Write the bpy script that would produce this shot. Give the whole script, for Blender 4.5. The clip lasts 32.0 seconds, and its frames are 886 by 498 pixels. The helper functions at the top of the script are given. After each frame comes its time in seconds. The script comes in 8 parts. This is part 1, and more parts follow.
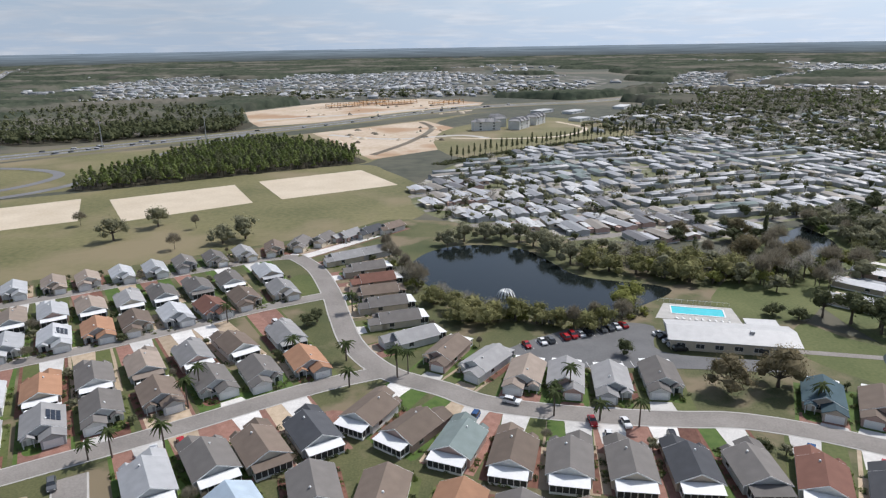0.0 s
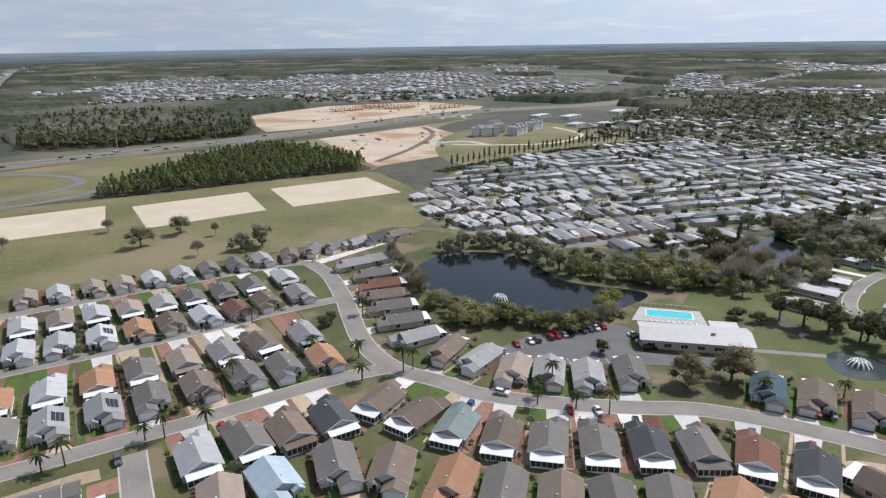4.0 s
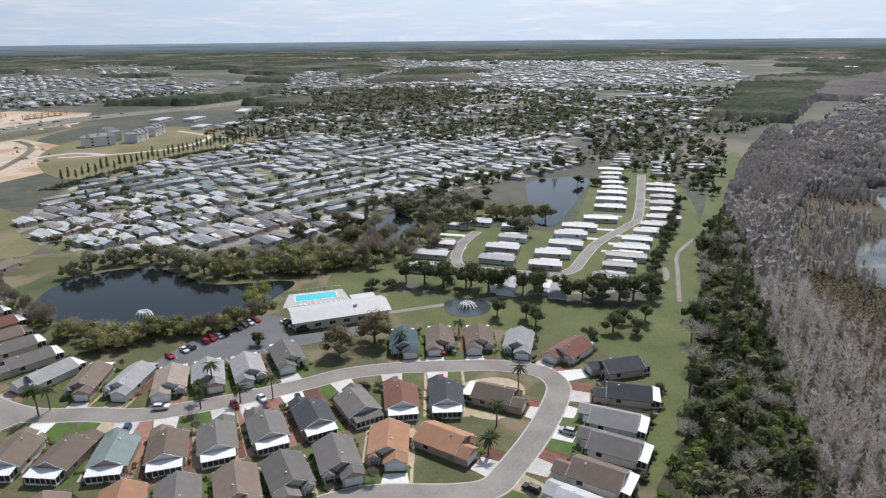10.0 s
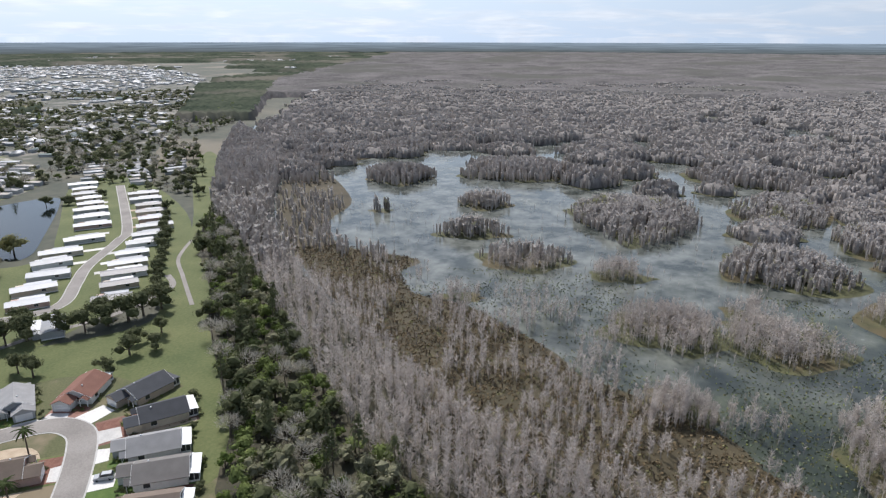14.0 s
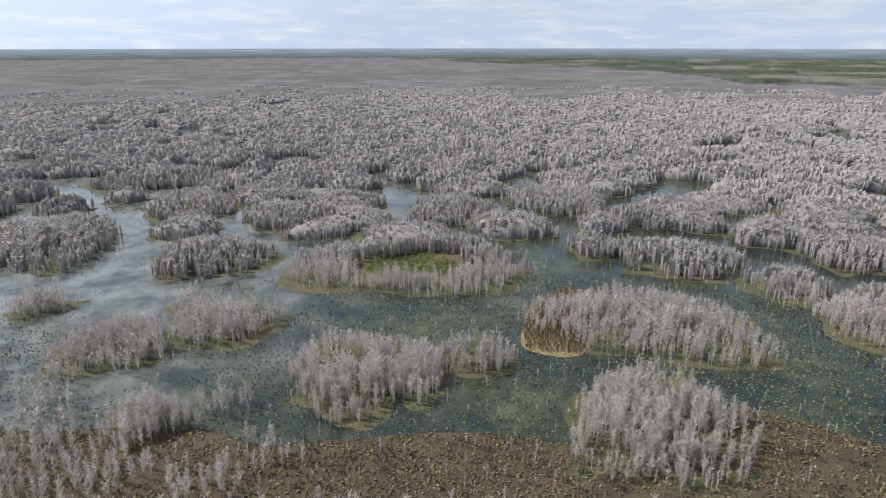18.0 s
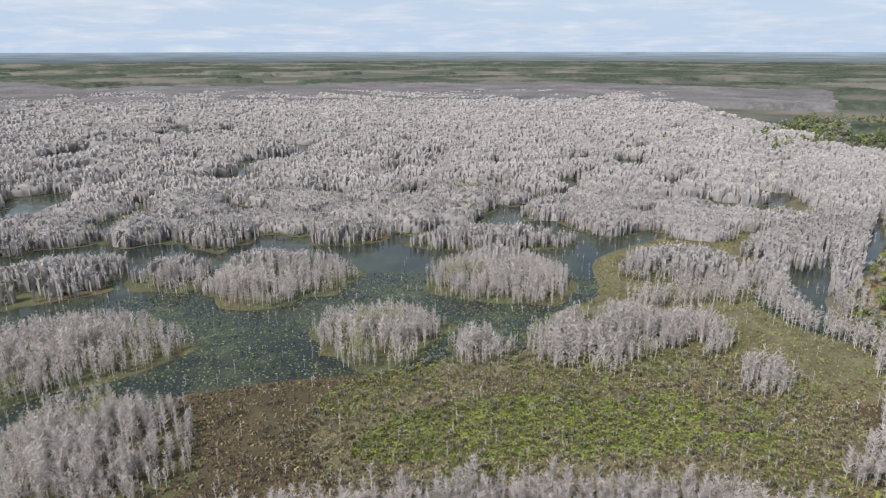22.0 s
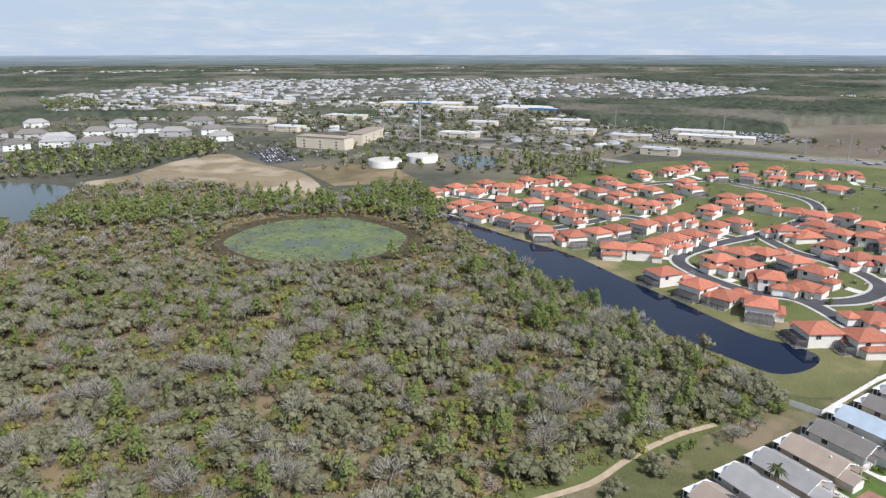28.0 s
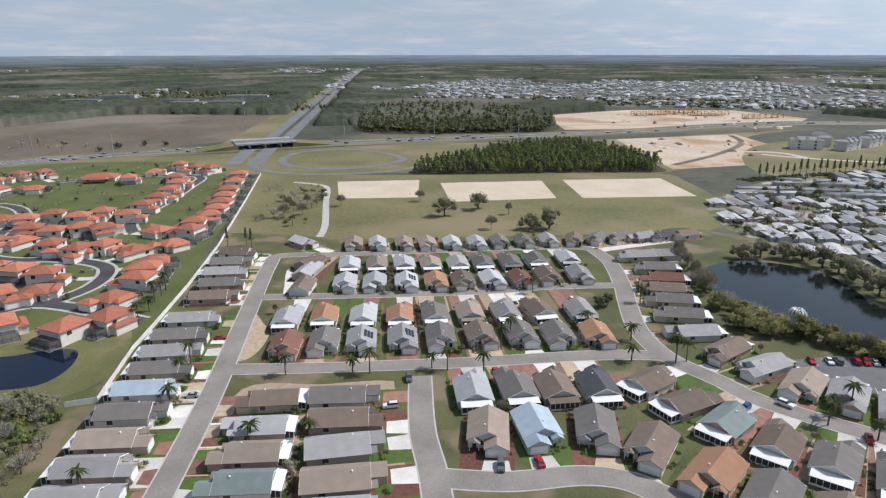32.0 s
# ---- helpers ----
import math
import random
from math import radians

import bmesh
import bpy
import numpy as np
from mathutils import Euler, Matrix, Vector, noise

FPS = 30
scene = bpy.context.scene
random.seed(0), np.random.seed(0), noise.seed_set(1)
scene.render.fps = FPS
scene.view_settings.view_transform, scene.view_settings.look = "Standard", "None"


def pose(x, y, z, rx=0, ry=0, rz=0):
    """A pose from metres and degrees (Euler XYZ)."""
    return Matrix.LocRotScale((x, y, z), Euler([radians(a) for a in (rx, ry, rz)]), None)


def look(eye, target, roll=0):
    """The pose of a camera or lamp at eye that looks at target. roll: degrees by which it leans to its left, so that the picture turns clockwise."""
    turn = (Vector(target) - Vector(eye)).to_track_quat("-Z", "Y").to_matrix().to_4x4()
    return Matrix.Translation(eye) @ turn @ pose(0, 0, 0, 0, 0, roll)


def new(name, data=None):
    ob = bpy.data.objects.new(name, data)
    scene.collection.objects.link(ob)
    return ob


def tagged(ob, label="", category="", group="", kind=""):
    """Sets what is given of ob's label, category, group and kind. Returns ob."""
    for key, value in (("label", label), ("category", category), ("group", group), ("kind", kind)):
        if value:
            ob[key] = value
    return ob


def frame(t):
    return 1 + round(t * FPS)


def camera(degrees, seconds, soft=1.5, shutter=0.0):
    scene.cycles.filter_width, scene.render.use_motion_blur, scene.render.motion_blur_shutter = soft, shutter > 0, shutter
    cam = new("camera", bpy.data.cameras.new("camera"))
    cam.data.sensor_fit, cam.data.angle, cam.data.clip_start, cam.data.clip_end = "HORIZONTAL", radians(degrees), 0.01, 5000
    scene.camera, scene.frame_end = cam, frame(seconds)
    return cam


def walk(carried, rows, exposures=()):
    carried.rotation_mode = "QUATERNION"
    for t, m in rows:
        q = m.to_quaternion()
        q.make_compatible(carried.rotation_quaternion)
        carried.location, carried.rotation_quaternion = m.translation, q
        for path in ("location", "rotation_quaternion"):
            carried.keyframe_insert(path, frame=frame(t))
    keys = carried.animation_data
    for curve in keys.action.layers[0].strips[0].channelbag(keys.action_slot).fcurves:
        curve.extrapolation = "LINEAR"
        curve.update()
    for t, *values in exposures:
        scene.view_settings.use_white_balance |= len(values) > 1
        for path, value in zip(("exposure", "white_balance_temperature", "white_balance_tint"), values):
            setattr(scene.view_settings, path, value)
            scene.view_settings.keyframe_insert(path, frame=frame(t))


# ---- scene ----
cam = camera(68.54, 32.0, 1.25)
# seconds, place, pitch, roll, heading
PATH = [
    (0.0, -0.63, 35.00, 90.13, -17.384, -0.929, -0.077),
    (0.5, -0.65, 31.73, 91.96, -17.449, -0.922, -0.006),
    (1.0, -0.57, 28.56, 93.51, -17.464, -0.926, 0.036),
    (1.5, -0.57, 25.35, 95.21, -17.499, -0.931, 0.039),
    (2.0, -0.51, 22.04, 96.97, -17.549, -0.903, 0.047),
    (2.5, -0.44, 18.66, 98.69, -17.591, -0.890, 0.035),
    (3.0, -0.36, 15.45, 100.27, -17.617, -0.888, 0.047),
    (3.5, -0.36, 12.35, 101.80, -17.631, -0.862, 0.041),
    (5.5, -0.24, 1.48, 106.15, -17.692, -0.873, -0.039),
    (6.0, 0.00, 0.00, 105.00, -17.639, -0.912, 0.000),
    (6.5, 0.10, -0.70, 104.40, -17.771, -0.985, 0.034),
    (7.0, 0.31, -1.12, 104.27, -17.829, -0.993, -2.515),
    (7.5, 0.47, -1.25, 104.30, -17.888, -0.968, -6.330),
    (8.0, 0.55, -1.31, 104.40, -17.957, -0.891, -11.018),
    (8.5, 0.57, -1.32, 104.42, -18.002, -0.780, -16.062),
    (9.0, 0.54, -1.49, 104.44, -18.044, -0.690, -21.258),
    (9.5, 0.50, -1.75, 104.42, -18.085, -0.606, -26.524),
    (10.0, 0.55, -1.86, 104.35, -18.086, -0.523, -31.466),
    (10.5, 0.66, -1.84, 104.20, -18.095, -0.464, -36.283),
    (11.0, 0.67, -1.73, 104.05, -18.110, -0.397, -40.985),
    (11.5, 0.60, -1.75, 103.95, -18.105, -0.243, -46.075),
    (12.0, 0.51, -1.74, 103.89, -18.096, -0.162, -51.307),
    (12.5, 0.42, -1.76, 103.84, -18.076, -0.093, -56.935),
    (13.0, 0.30, -1.74, 103.73, -18.044, -0.035, -62.856),
    (13.5, 0.24, -1.71, 103.61, -18.017, 0.022, -69.147),
    (14.0, 0.24, -1.67, 103.49, -17.967, 0.087, -75.634),
    (14.5, 0.30, -1.69, 103.36, -17.877, 0.193, -82.786),
    (15.0, 0.24, -1.82, 103.22, -17.815, 0.230, -89.951),
    (15.5, 0.17, -1.84, 103.13, -17.779, 0.161, -96.267),
    (17.5, 0.16, -2.48, 101.87, -17.488, 0.079, -119.032),
    (18.0, 0.14, -2.55, 101.74, -17.465, -0.023, -125.155),
    (18.5, 0.06, -2.59, 101.61, -17.470, -0.075, -131.590),
    (19.0, -0.00, -2.66, 101.40, -17.463, -0.112, -138.214),
    (19.5, 0.02, -2.77, 101.13, -17.443, -0.135, -145.079),
    (20.0, -0.08, -2.88, 100.88, -17.419, -0.124, -152.280),
    (20.5, -0.07, -2.82, 100.62, -17.350, -0.104, -159.227),
    (21.0, -0.10, -2.69, 100.33, -17.272, -0.087, -165.745),
    (21.5, -0.15, -2.59, 100.09, -17.217, -0.035, -171.992),
    (22.0, -0.27, -2.56, 99.90, -17.169, -0.054, -178.190),
    (22.5, -0.37, -2.58, 99.76, -17.155, -0.103, -184.862),
    (23.0, -0.53, -2.54, 99.60, -17.153, -0.115, -191.929),
    (23.5, -0.56, -2.51, 99.40, -17.135, -0.100, -199.175),
    (24.0, -0.52, -2.46, 99.19, -17.087, -0.095, -206.480),
    (24.5, -0.48, -2.46, 98.96, -17.085, -0.132, -214.121),
    (25.0, -0.45, -2.32, 98.74, -17.053, -0.106, -221.777),
    (25.5, -0.43, -2.22, 98.59, -17.007, -0.074, -229.800),
    (27.5, -1.31, -1.37, 97.22, -16.896, -0.013, -261.919),
    (28.0, -1.30, -1.39, 97.07, -16.885, -0.030, -270.468),
    (28.5, -1.27, -1.52, 96.89, -16.855, -0.054, -279.174),
    (29.0, -1.22, -1.72, 96.66, -16.844, -0.068, -287.875),
    (29.5, -1.11, -1.85, 96.48, -16.884, -0.053, -296.169),
    (30.0, -0.99, -1.86, 96.28, -16.876, -0.025, -303.870),
    (30.5, -0.88, -1.87, 96.08, -16.865, -0.025, -311.461),
    (31.0, -0.80, -1.93, 95.93, -16.854, -0.111, -319.160),
    (31.5, -0.73, -1.90, 95.72, -16.860, -0.129, -326.904),
    (32.0, -0.68, -1.88, 95.48, -16.858, -0.064, -334.716),
]


def flight(x, y, z, pitch, roll, yaw):
    return pose(x, y, z) @ pose(0, 0, 0, 0, 0, yaw) @ pose(0, 0, 0, 90 + pitch) @ pose(0, 0, 0, 0, 0, roll)


# ---- end of path ----
walk(cam, [(t, flight(*p)) for t, *p in PATH], [(t, e, 6150, 12.0) for t, e in ((0.0, -0.33), (8.0, -0.33), (13.0, -0.18), (18.0, 0.07), (24.0, 0.07), (27.0, 0.05), (29.0, -0.1), (32.0, -0.35))])

# ---- light ----
SUN_HEADING, SUN_HEIGHT = radians(-50), radians(50)
sun_way = Vector((-math.sin(SUN_HEADING) * math.cos(SUN_HEIGHT), math.cos(SUN_HEADING) * math.cos(SUN_HEIGHT), math.sin(SUN_HEIGHT)))
sun = new("sun", bpy.data.lights.new("sun", "SUN"))
sun.data.energy, sun.data.angle, sun.data.color = 5.0, radians(0.6), (1.0, 0.95, 0.88)
sun.matrix_world = look(sun_way * 2000, (0, 0, 0))

world = bpy.data.worlds.new("sky")
scene.world = world
world.use_nodes = True
wn, wl = world.node_tree.nodes, world.node_tree.links
wn.clear()
sky = wn.new("ShaderNodeTexSky")
sky.sky_type, sky.sun_disc = "NISHITA", False
sky.sun_elevation, sky.sun_rotation = SUN_HEIGHT, -SUN_HEADING
sky.air_density, sky.dust_density = 1.0, 1.5
# broken cumulus, seen flat along the horizon
w_co = wn.new("ShaderNodeTexCoord")
w_sep = wn.new("ShaderNodeSeparateXYZ")
wl.new(w_co.outputs["Generated"], w_sep.inputs[0])
w_h = wn.new("ShaderNodeMath")
w_h.operation, w_h.inputs[1].default_value = "MAXIMUM", 0.0
wl.new(w_sep.outputs["Z"], w_h.inputs[0])
w_h2 = wn.new("ShaderNodeMath")
w_h2.operation, w_h2.inputs[1].default_value = "ADD", 0.1
wl.new(w_h.outputs[0], w_h2.inputs[0])
w_div = wn.new("ShaderNodeVectorMath")
w_div.operation = "DIVIDE"
w_cmb = wn.new("ShaderNodeCombineXYZ")
for k in ("X", "Y"):
    wl.new(w_h2.outputs[0], w_cmb.inputs[k])
w_cmb.inputs["Z"].default_value = 1.0
wl.new(w_co.outputs["Generated"], w_div.inputs[0])
wl.new(w_cmb.outputs[0], w_div.inputs[1])
w_no = wn.new("ShaderNodeTexNoise")
w_no.inputs["Scale"].default_value, w_no.inputs["Detail"].default_value, w_no.inputs["Roughness"].default_value = 1.1, 8, 0.6
w_no.inputs["Distortion"].default_value = 0.4
wl.new(w_div.outputs[0], w_no.inputs["Vector"])
w_ramp = wn.new("ShaderNodeValToRGB")
w_ramp.color_ramp.elements[0].position, w_ramp.color_ramp.elements[1].position = 0.44, 0.7
wl.new(w_no.outputs["Fac"], w_ramp.inputs[0])
w_no2 = wn.new("ShaderNodeTexNoise")
w_no2.inputs["Scale"].default_value, w_no2.inputs["Detail"].default_value = 2.3, 6
wl.new(w_div.outputs[0], w_no2.inputs["Vector"])
w_cl = wn.new("ShaderNodeValToRGB")
w_cl.color_ramp.elements[0].color, w_cl.color_ramp.elements[1].color = (7.4, 7.8, 8.3, 1), (9.7, 9.8, 9.9, 1)
w_cl.color_ramp.elements[0].position, w_cl.color_ramp.elements[1].position = 0.36, 0.64
wl.new(w_no2.outputs["Fac"], w_cl.inputs[0])
# thin white veil that lies over the whole sky
w_veil = wn.new("ShaderNodeMixRGB")
w_veil.inputs["Fac"].default_value, w_veil.inputs["Color2"].default_value = 0.5, (6.9, 8.3, 10.0, 1)
wl.new(sky.outputs[0], w_veil.inputs["Color1"])
w_mix = wn.new("ShaderNodeMixRGB")
# clouds close up towards the horizon and leave blue sky overhead
w_up = wn.new("ShaderNodeMapRange")
w_up.inputs["From Max"].default_value, w_up.inputs["To Min"].default_value, w_up.inputs["To Max"].default_value = 0.6, 0.75, 0.35
wl.new(w_h.outputs[0], w_up.inputs["Value"])
w_fac = wn.new("ShaderNodeMath")
w_fac.operation = "MULTIPLY"
wl.new(w_ramp.outputs[0], w_fac.inputs[0])
wl.new(w_up.outputs[0], w_fac.inputs[1])
w_v = wn.new("ShaderNodeMapRange")
w_v.inputs["From Max"].default_value, w_v.inputs["To Min"].default_value, w_v.inputs["To Max"].default_value = 0.45, 0.86, 0.12
wl.new(w_h.outputs[0], w_v.inputs["Value"])
wl.new(w_v.outputs[0], w_veil.inputs["Fac"])
wl.new(w_fac.outputs[0], w_mix.inputs["Fac"])
wl.new(w_veil.outputs[0], w_mix.inputs["Color1"])
wl.new(w_cl.outputs[0], w_mix.inputs["Color2"])
# thin cloud is brighter towards the sun
w_dot = wn.new("ShaderNodeVectorMath")
w_dot.operation = "DOT_PRODUCT"
w_dot.inputs[1].default_value = sun_way
wl.new(w_co.outputs["Generated"], w_dot.inputs[0])
w_glow = wn.new("ShaderNodeMapRange")
w_glow.inputs["From Min"].default_value, w_glow.inputs["From Max"].default_value = 0.25, 0.95
w_glow.inputs["To Min"].default_value, w_glow.inputs["To Max"].default_value = 0.96, 1.62
wl.new(w_dot.outputs["Value"], w_glow.inputs["Value"])
w_lit = wn.new("ShaderNodeVectorMath")
w_lit.operation = "SCALE"
wl.new(w_mix.outputs[0], w_lit.inputs[0])
wl.new(w_glow.outputs[0], w_lit.inputs["Scale"])
w_bg = wn.new("ShaderNodeBackground")
w_bg.inputs["Strength"].default_value = 0.088
wl.new(w_lit.outputs[0], w_bg.inputs["Color"])
wl.new(w_bg.outputs[0], wn.new("ShaderNodeOutputWorld").inputs[0])

# ---- materials ----


def mat(name, c1, c2, scale=0.5, rough=0.85, bump=0.0, metal=0.0, fine=8.0, islands=0.0, each=0.0, at="Object", spec=0.3, third=None, wide=None):
    """Two colours mixed by coarse and fine noise; islands, each: how far single pieces or objects differ in brightness."""
    m = bpy.data.materials.new(name)
    m.use_nodes = True
    n, l = m.node_tree.nodes, m.node_tree.links
    b = n["Principled BSDF"]
    b.inputs["Roughness"].default_value, b.inputs["Metallic"].default_value = rough, metal
    b.inputs["Specular IOR Level"].default_value = spec
    if at == "World":
        co = n.new("ShaderNodeNewGeometry").outputs["Position"]
    else:
        co = n.new("ShaderNodeTexCoord").outputs["Object"]

    def noise_of(s, detail=4.0):
        t = n.new("ShaderNodeTexNoise")
        t.inputs["Scale"].default_value, t.inputs["Detail"].default_value = s, detail
        l.new(co, t.inputs["Vector"])
        return t.outputs["Fac"]

    big, small = noise_of(scale), noise_of(scale * fine)
    add = n.new("ShaderNodeMath")
    add.operation, add.inputs[1].default_value = "MULTIPLY_ADD", 0.55
    l.new(big, add.inputs[0])
    half = n.new("ShaderNodeMath")
    half.operation, half.inputs[1].default_value = "MULTIPLY", 0.45
    l.new(small, half.inputs[0])
    l.new(half.outputs[0], add.inputs[2])
    ramp = n.new("ShaderNodeValToRGB")
    e = ramp.color_ramp.elements
    e[0].position, e[1].position = 0.36, 0.64
    e[0].color, e[1].color = (*c1, 1), (*c2, 1)
    l.new(add.outputs[0], ramp.inputs[0])
    col = ramp.outputs[0]
    if third:
        wide_no = noise_of(wide or scale * 0.2, 5.0)
        wr = n.new("ShaderNodeValToRGB")
        wr.color_ramp.elements[0].position, wr.color_ramp.elements[1].position = 0.5, 0.62
        l.new(wide_no, wr.inputs[0])
        mx = n.new("ShaderNodeMixRGB")
        l.new(wr.outputs[0], mx.inputs["Fac"])
        l.new(col, mx.inputs["Color1"])
        mx.inputs["Color2"].default_value = (*third, 1)
        col = mx.outputs[0]
    for amount, source in ((islands, "ShaderNodeNewGeometry"), (each, "ShaderNodeObjectInfo")):
        if amount:
            r = n.new(source).outputs["Random Per Island" if amount is islands and source == "ShaderNodeNewGeometry" else "Random"]
            k = n.new("ShaderNodeMath")
            k.operation, k.inputs[1].default_value, k.inputs[2].default_value = "MULTIPLY_ADD", 2 * amount, 1 - amount
            l.new(r, k.inputs[0])
            hsv = n.new("ShaderNodeHueSaturation")
            l.new(k.outputs[0], hsv.inputs["Value"])
            l.new(col, hsv.inputs["Color"])
            col = hsv.outputs[0]
    l.new(col, b.inputs["Base Color"])
    if bump:
        bp = n.new("ShaderNodeBump")
        bp.inputs["Strength"].default_value, bp.inputs["Distance"].default_value = bump, 0.1 / max(scale * fine, 0.05)
        l.new(small, bp.inputs["Height"])
        l.new(bp.outputs[0], b.inputs["Normal"])
    return m


def water_mat(name, colour, ripple=0.6, algae=None, amount=(0.5, 0.6), scale=0.05, rough=0.06, matt=0.7):
    m = bpy.data.materials.new(name)
    m.use_nodes = True
    n, l = m.node_tree.nodes, m.node_tree.links
    b = n["Principled BSDF"]
    b.inputs["Base Color"].default_value, b.inputs["Roughness"].default_value, b.inputs["IOR"].default_value = (*colour, 1), rough, 1.33
    co = n.new("ShaderNodeNewGeometry").outputs["Position"]
    t = n.new("ShaderNodeTexNoise")
    t.inputs["Scale"].default_value, t.inputs["Detail"].default_value = 0.9, 3
    l.new(co, t.inputs["Vector"])
    bp = n.new("ShaderNodeBump")
    bp.inputs["Strength"].default_value, bp.inputs["Distance"].default_value = ripple, 0.05
    l.new(t.outputs["Fac"], bp.inputs["Height"])
    l.new(bp.outputs[0], b.inputs["Normal"])
    if algae:
        a1 = n.new("ShaderNodeTexNoise")
        a1.inputs["Scale"].default_value, a1.inputs["Detail"].default_value, a1.inputs["Roughness"].default_value = scale, 9, 0.65
        l.new(co, a1.inputs["Vector"])
        r = n.new("ShaderNodeValToRGB")
        r.color_ramp.elements[0].position, r.color_ramp.elements[1].position = amount
        l.new(a1.outputs["Fac"], r.inputs[0])
        a2 = n.new("ShaderNodeTexNoise")
        a2.inputs["Scale"].default_value, a2.inputs["Detail"].default_value = scale * 6, 6
        l.new(co, a2.inputs["Vector"])
        r2 = n.new("ShaderNodeValToRGB")
        r2.color_ramp.elements[0].color, r2.color_ramp.elements[1].color = (*algae[0], 1), (*algae[1], 1)
        r2.color_ramp.elements[0].position, r2.color_ramp.elements[1].position = 0.38, 0.62
        l.new(a2.outputs["Fac"], r2.inputs[0])
        mx = n.new("ShaderNodeMixRGB")
        l.new(r.outputs[0], mx.inputs["Fac"])
        mx.inputs["Color1"].default_value = (*colour, 1)
        l.new(r2.outputs[0], mx.inputs["Color2"])
        l.new(mx.outputs[0], b.inputs["Base Color"])
        mr = n.new("ShaderNodeMapRange")
        mr.inputs["To Min"].default_value, mr.inputs["To Max"].default_value = rough, matt
        l.new(r.outputs[0], mr.inputs["Value"])
        l.new(mr.outputs[0], b.inputs["Roughness"])
    return m


M_GROUND = mat("ground_cover", (0.045, 0.053, 0.037), (0.1, 0.098, 0.068), 0.012, at="World", third=(0.16, 0.14, 0.1), wide=0.004)
M_GRASS = mat("lawn_grass", (0.06, 0.075, 0.027), (0.13, 0.125, 0.055), 0.06, bump=0.3, at="World", fine=30, third=(0.2, 0.16, 0.1), wide=0.055)
M_TOWNG = mat("town_ground", (0.045, 0.052, 0.036), (0.115, 0.112, 0.085), 0.03, at="World", fine=9, third=(0.2, 0.185, 0.155), wide=0.03)
M_FIELD = mat("dry_field_grass", (0.115, 0.115, 0.048), (0.2, 0.18, 0.085), 0.018, bump=0.2, at="World", fine=20, third=(0.23, 0.19, 0.11), wide=0.011)
M_GREEN = mat("mown_green", (0.07, 0.092, 0.026), (0.13, 0.14, 0.05), 0.05, bump=0.2, at="World", fine=20)
M_VIVID = mat("watered_grass", (0.055, 0.1, 0.018), (0.1, 0.15, 0.034), 0.4, bump=0.3, at="World", fine=12)
M_SAND = mat("pale_sand", (0.5, 0.42, 0.31), (0.6, 0.52, 0.4), 0.05, at="World", fine=14, bump=0.15)
M_DIRT = mat("bare_orange_dirt", (0.42, 0.32, 0.22), (0.58, 0.49, 0.38), 0.02, at="World", fine=10, third=(0.38, 0.25, 0.15), wide=0.012)
M_ROAD = mat("worn_asphalt", (0.2, 0.182, 0.164), (0.3, 0.276, 0.25), 0.09, at="World", fine=30, bump=0.15)
M_TAR = mat("dark_asphalt", (0.055, 0.055, 0.06), (0.085, 0.085, 0.09), 0.1, at="World", fine=25, bump=0.15)
M_KERB = mat("kerb_concrete", (0.4, 0.39, 0.36), (0.52, 0.5, 0.47), 0.4, at="World", fine=10)
M_CONC = mat("driveway_concrete", (0.52, 0.5, 0.47), (0.7, 0.68, 0.64), 0.25, at="World", each=0.18, fine=10)
M_PAVER = mat("red_brick_pavers", (0.2, 0.1, 0.075), (0.3, 0.17, 0.13), 0.5, at="World", each=0.25, fine=8)
M_GRAVEL = mat("tan_gravel", (0.36, 0.28, 0.19), (0.5, 0.4, 0.29), 0.5, at="World", each=0.2, fine=12)
M_MULCH = mat("red_mulch", (0.12, 0.05, 0.035), (0.2, 0.1, 0.07), 0.8, at="World", each=0.2, fine=10)
M_POND = water_mat("dark_pond_water", (0.012, 0.016, 0.016), 0.5)
M_LAKE = water_mat("grey_lake_water", (0.06, 0.075, 0.075), 0.4, rough=0.1)
M_CANAL = water_mat("deep_canal_water", (0.006, 0.012, 0.03), 0.5, rough=0.04)
M_SWAMP = water_mat("swamp_water", (0.02, 0.026, 0.022), 0.2, ((0.035, 0.045, 0.022), (0.085, 0.095, 0.05)), (0.42, 0.7), 0.03, rough=0.06, matt=0.3)
# the open water turns paler grey, in uneven patches, to the north-east
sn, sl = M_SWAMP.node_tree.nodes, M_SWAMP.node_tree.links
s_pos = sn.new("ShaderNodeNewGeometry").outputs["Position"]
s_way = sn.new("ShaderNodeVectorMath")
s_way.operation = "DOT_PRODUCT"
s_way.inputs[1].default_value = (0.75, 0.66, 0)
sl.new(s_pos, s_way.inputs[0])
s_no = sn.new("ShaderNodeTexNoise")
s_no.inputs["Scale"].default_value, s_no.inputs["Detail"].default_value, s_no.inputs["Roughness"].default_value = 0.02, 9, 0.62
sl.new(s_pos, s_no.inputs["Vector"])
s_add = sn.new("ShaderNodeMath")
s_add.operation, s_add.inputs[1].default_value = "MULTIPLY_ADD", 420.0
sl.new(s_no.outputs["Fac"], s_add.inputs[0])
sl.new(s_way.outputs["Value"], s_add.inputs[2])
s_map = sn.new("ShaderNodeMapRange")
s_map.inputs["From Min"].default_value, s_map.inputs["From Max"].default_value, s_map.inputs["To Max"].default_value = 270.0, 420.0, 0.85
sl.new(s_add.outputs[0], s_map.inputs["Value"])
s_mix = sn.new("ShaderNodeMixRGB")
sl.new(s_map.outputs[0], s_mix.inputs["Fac"])
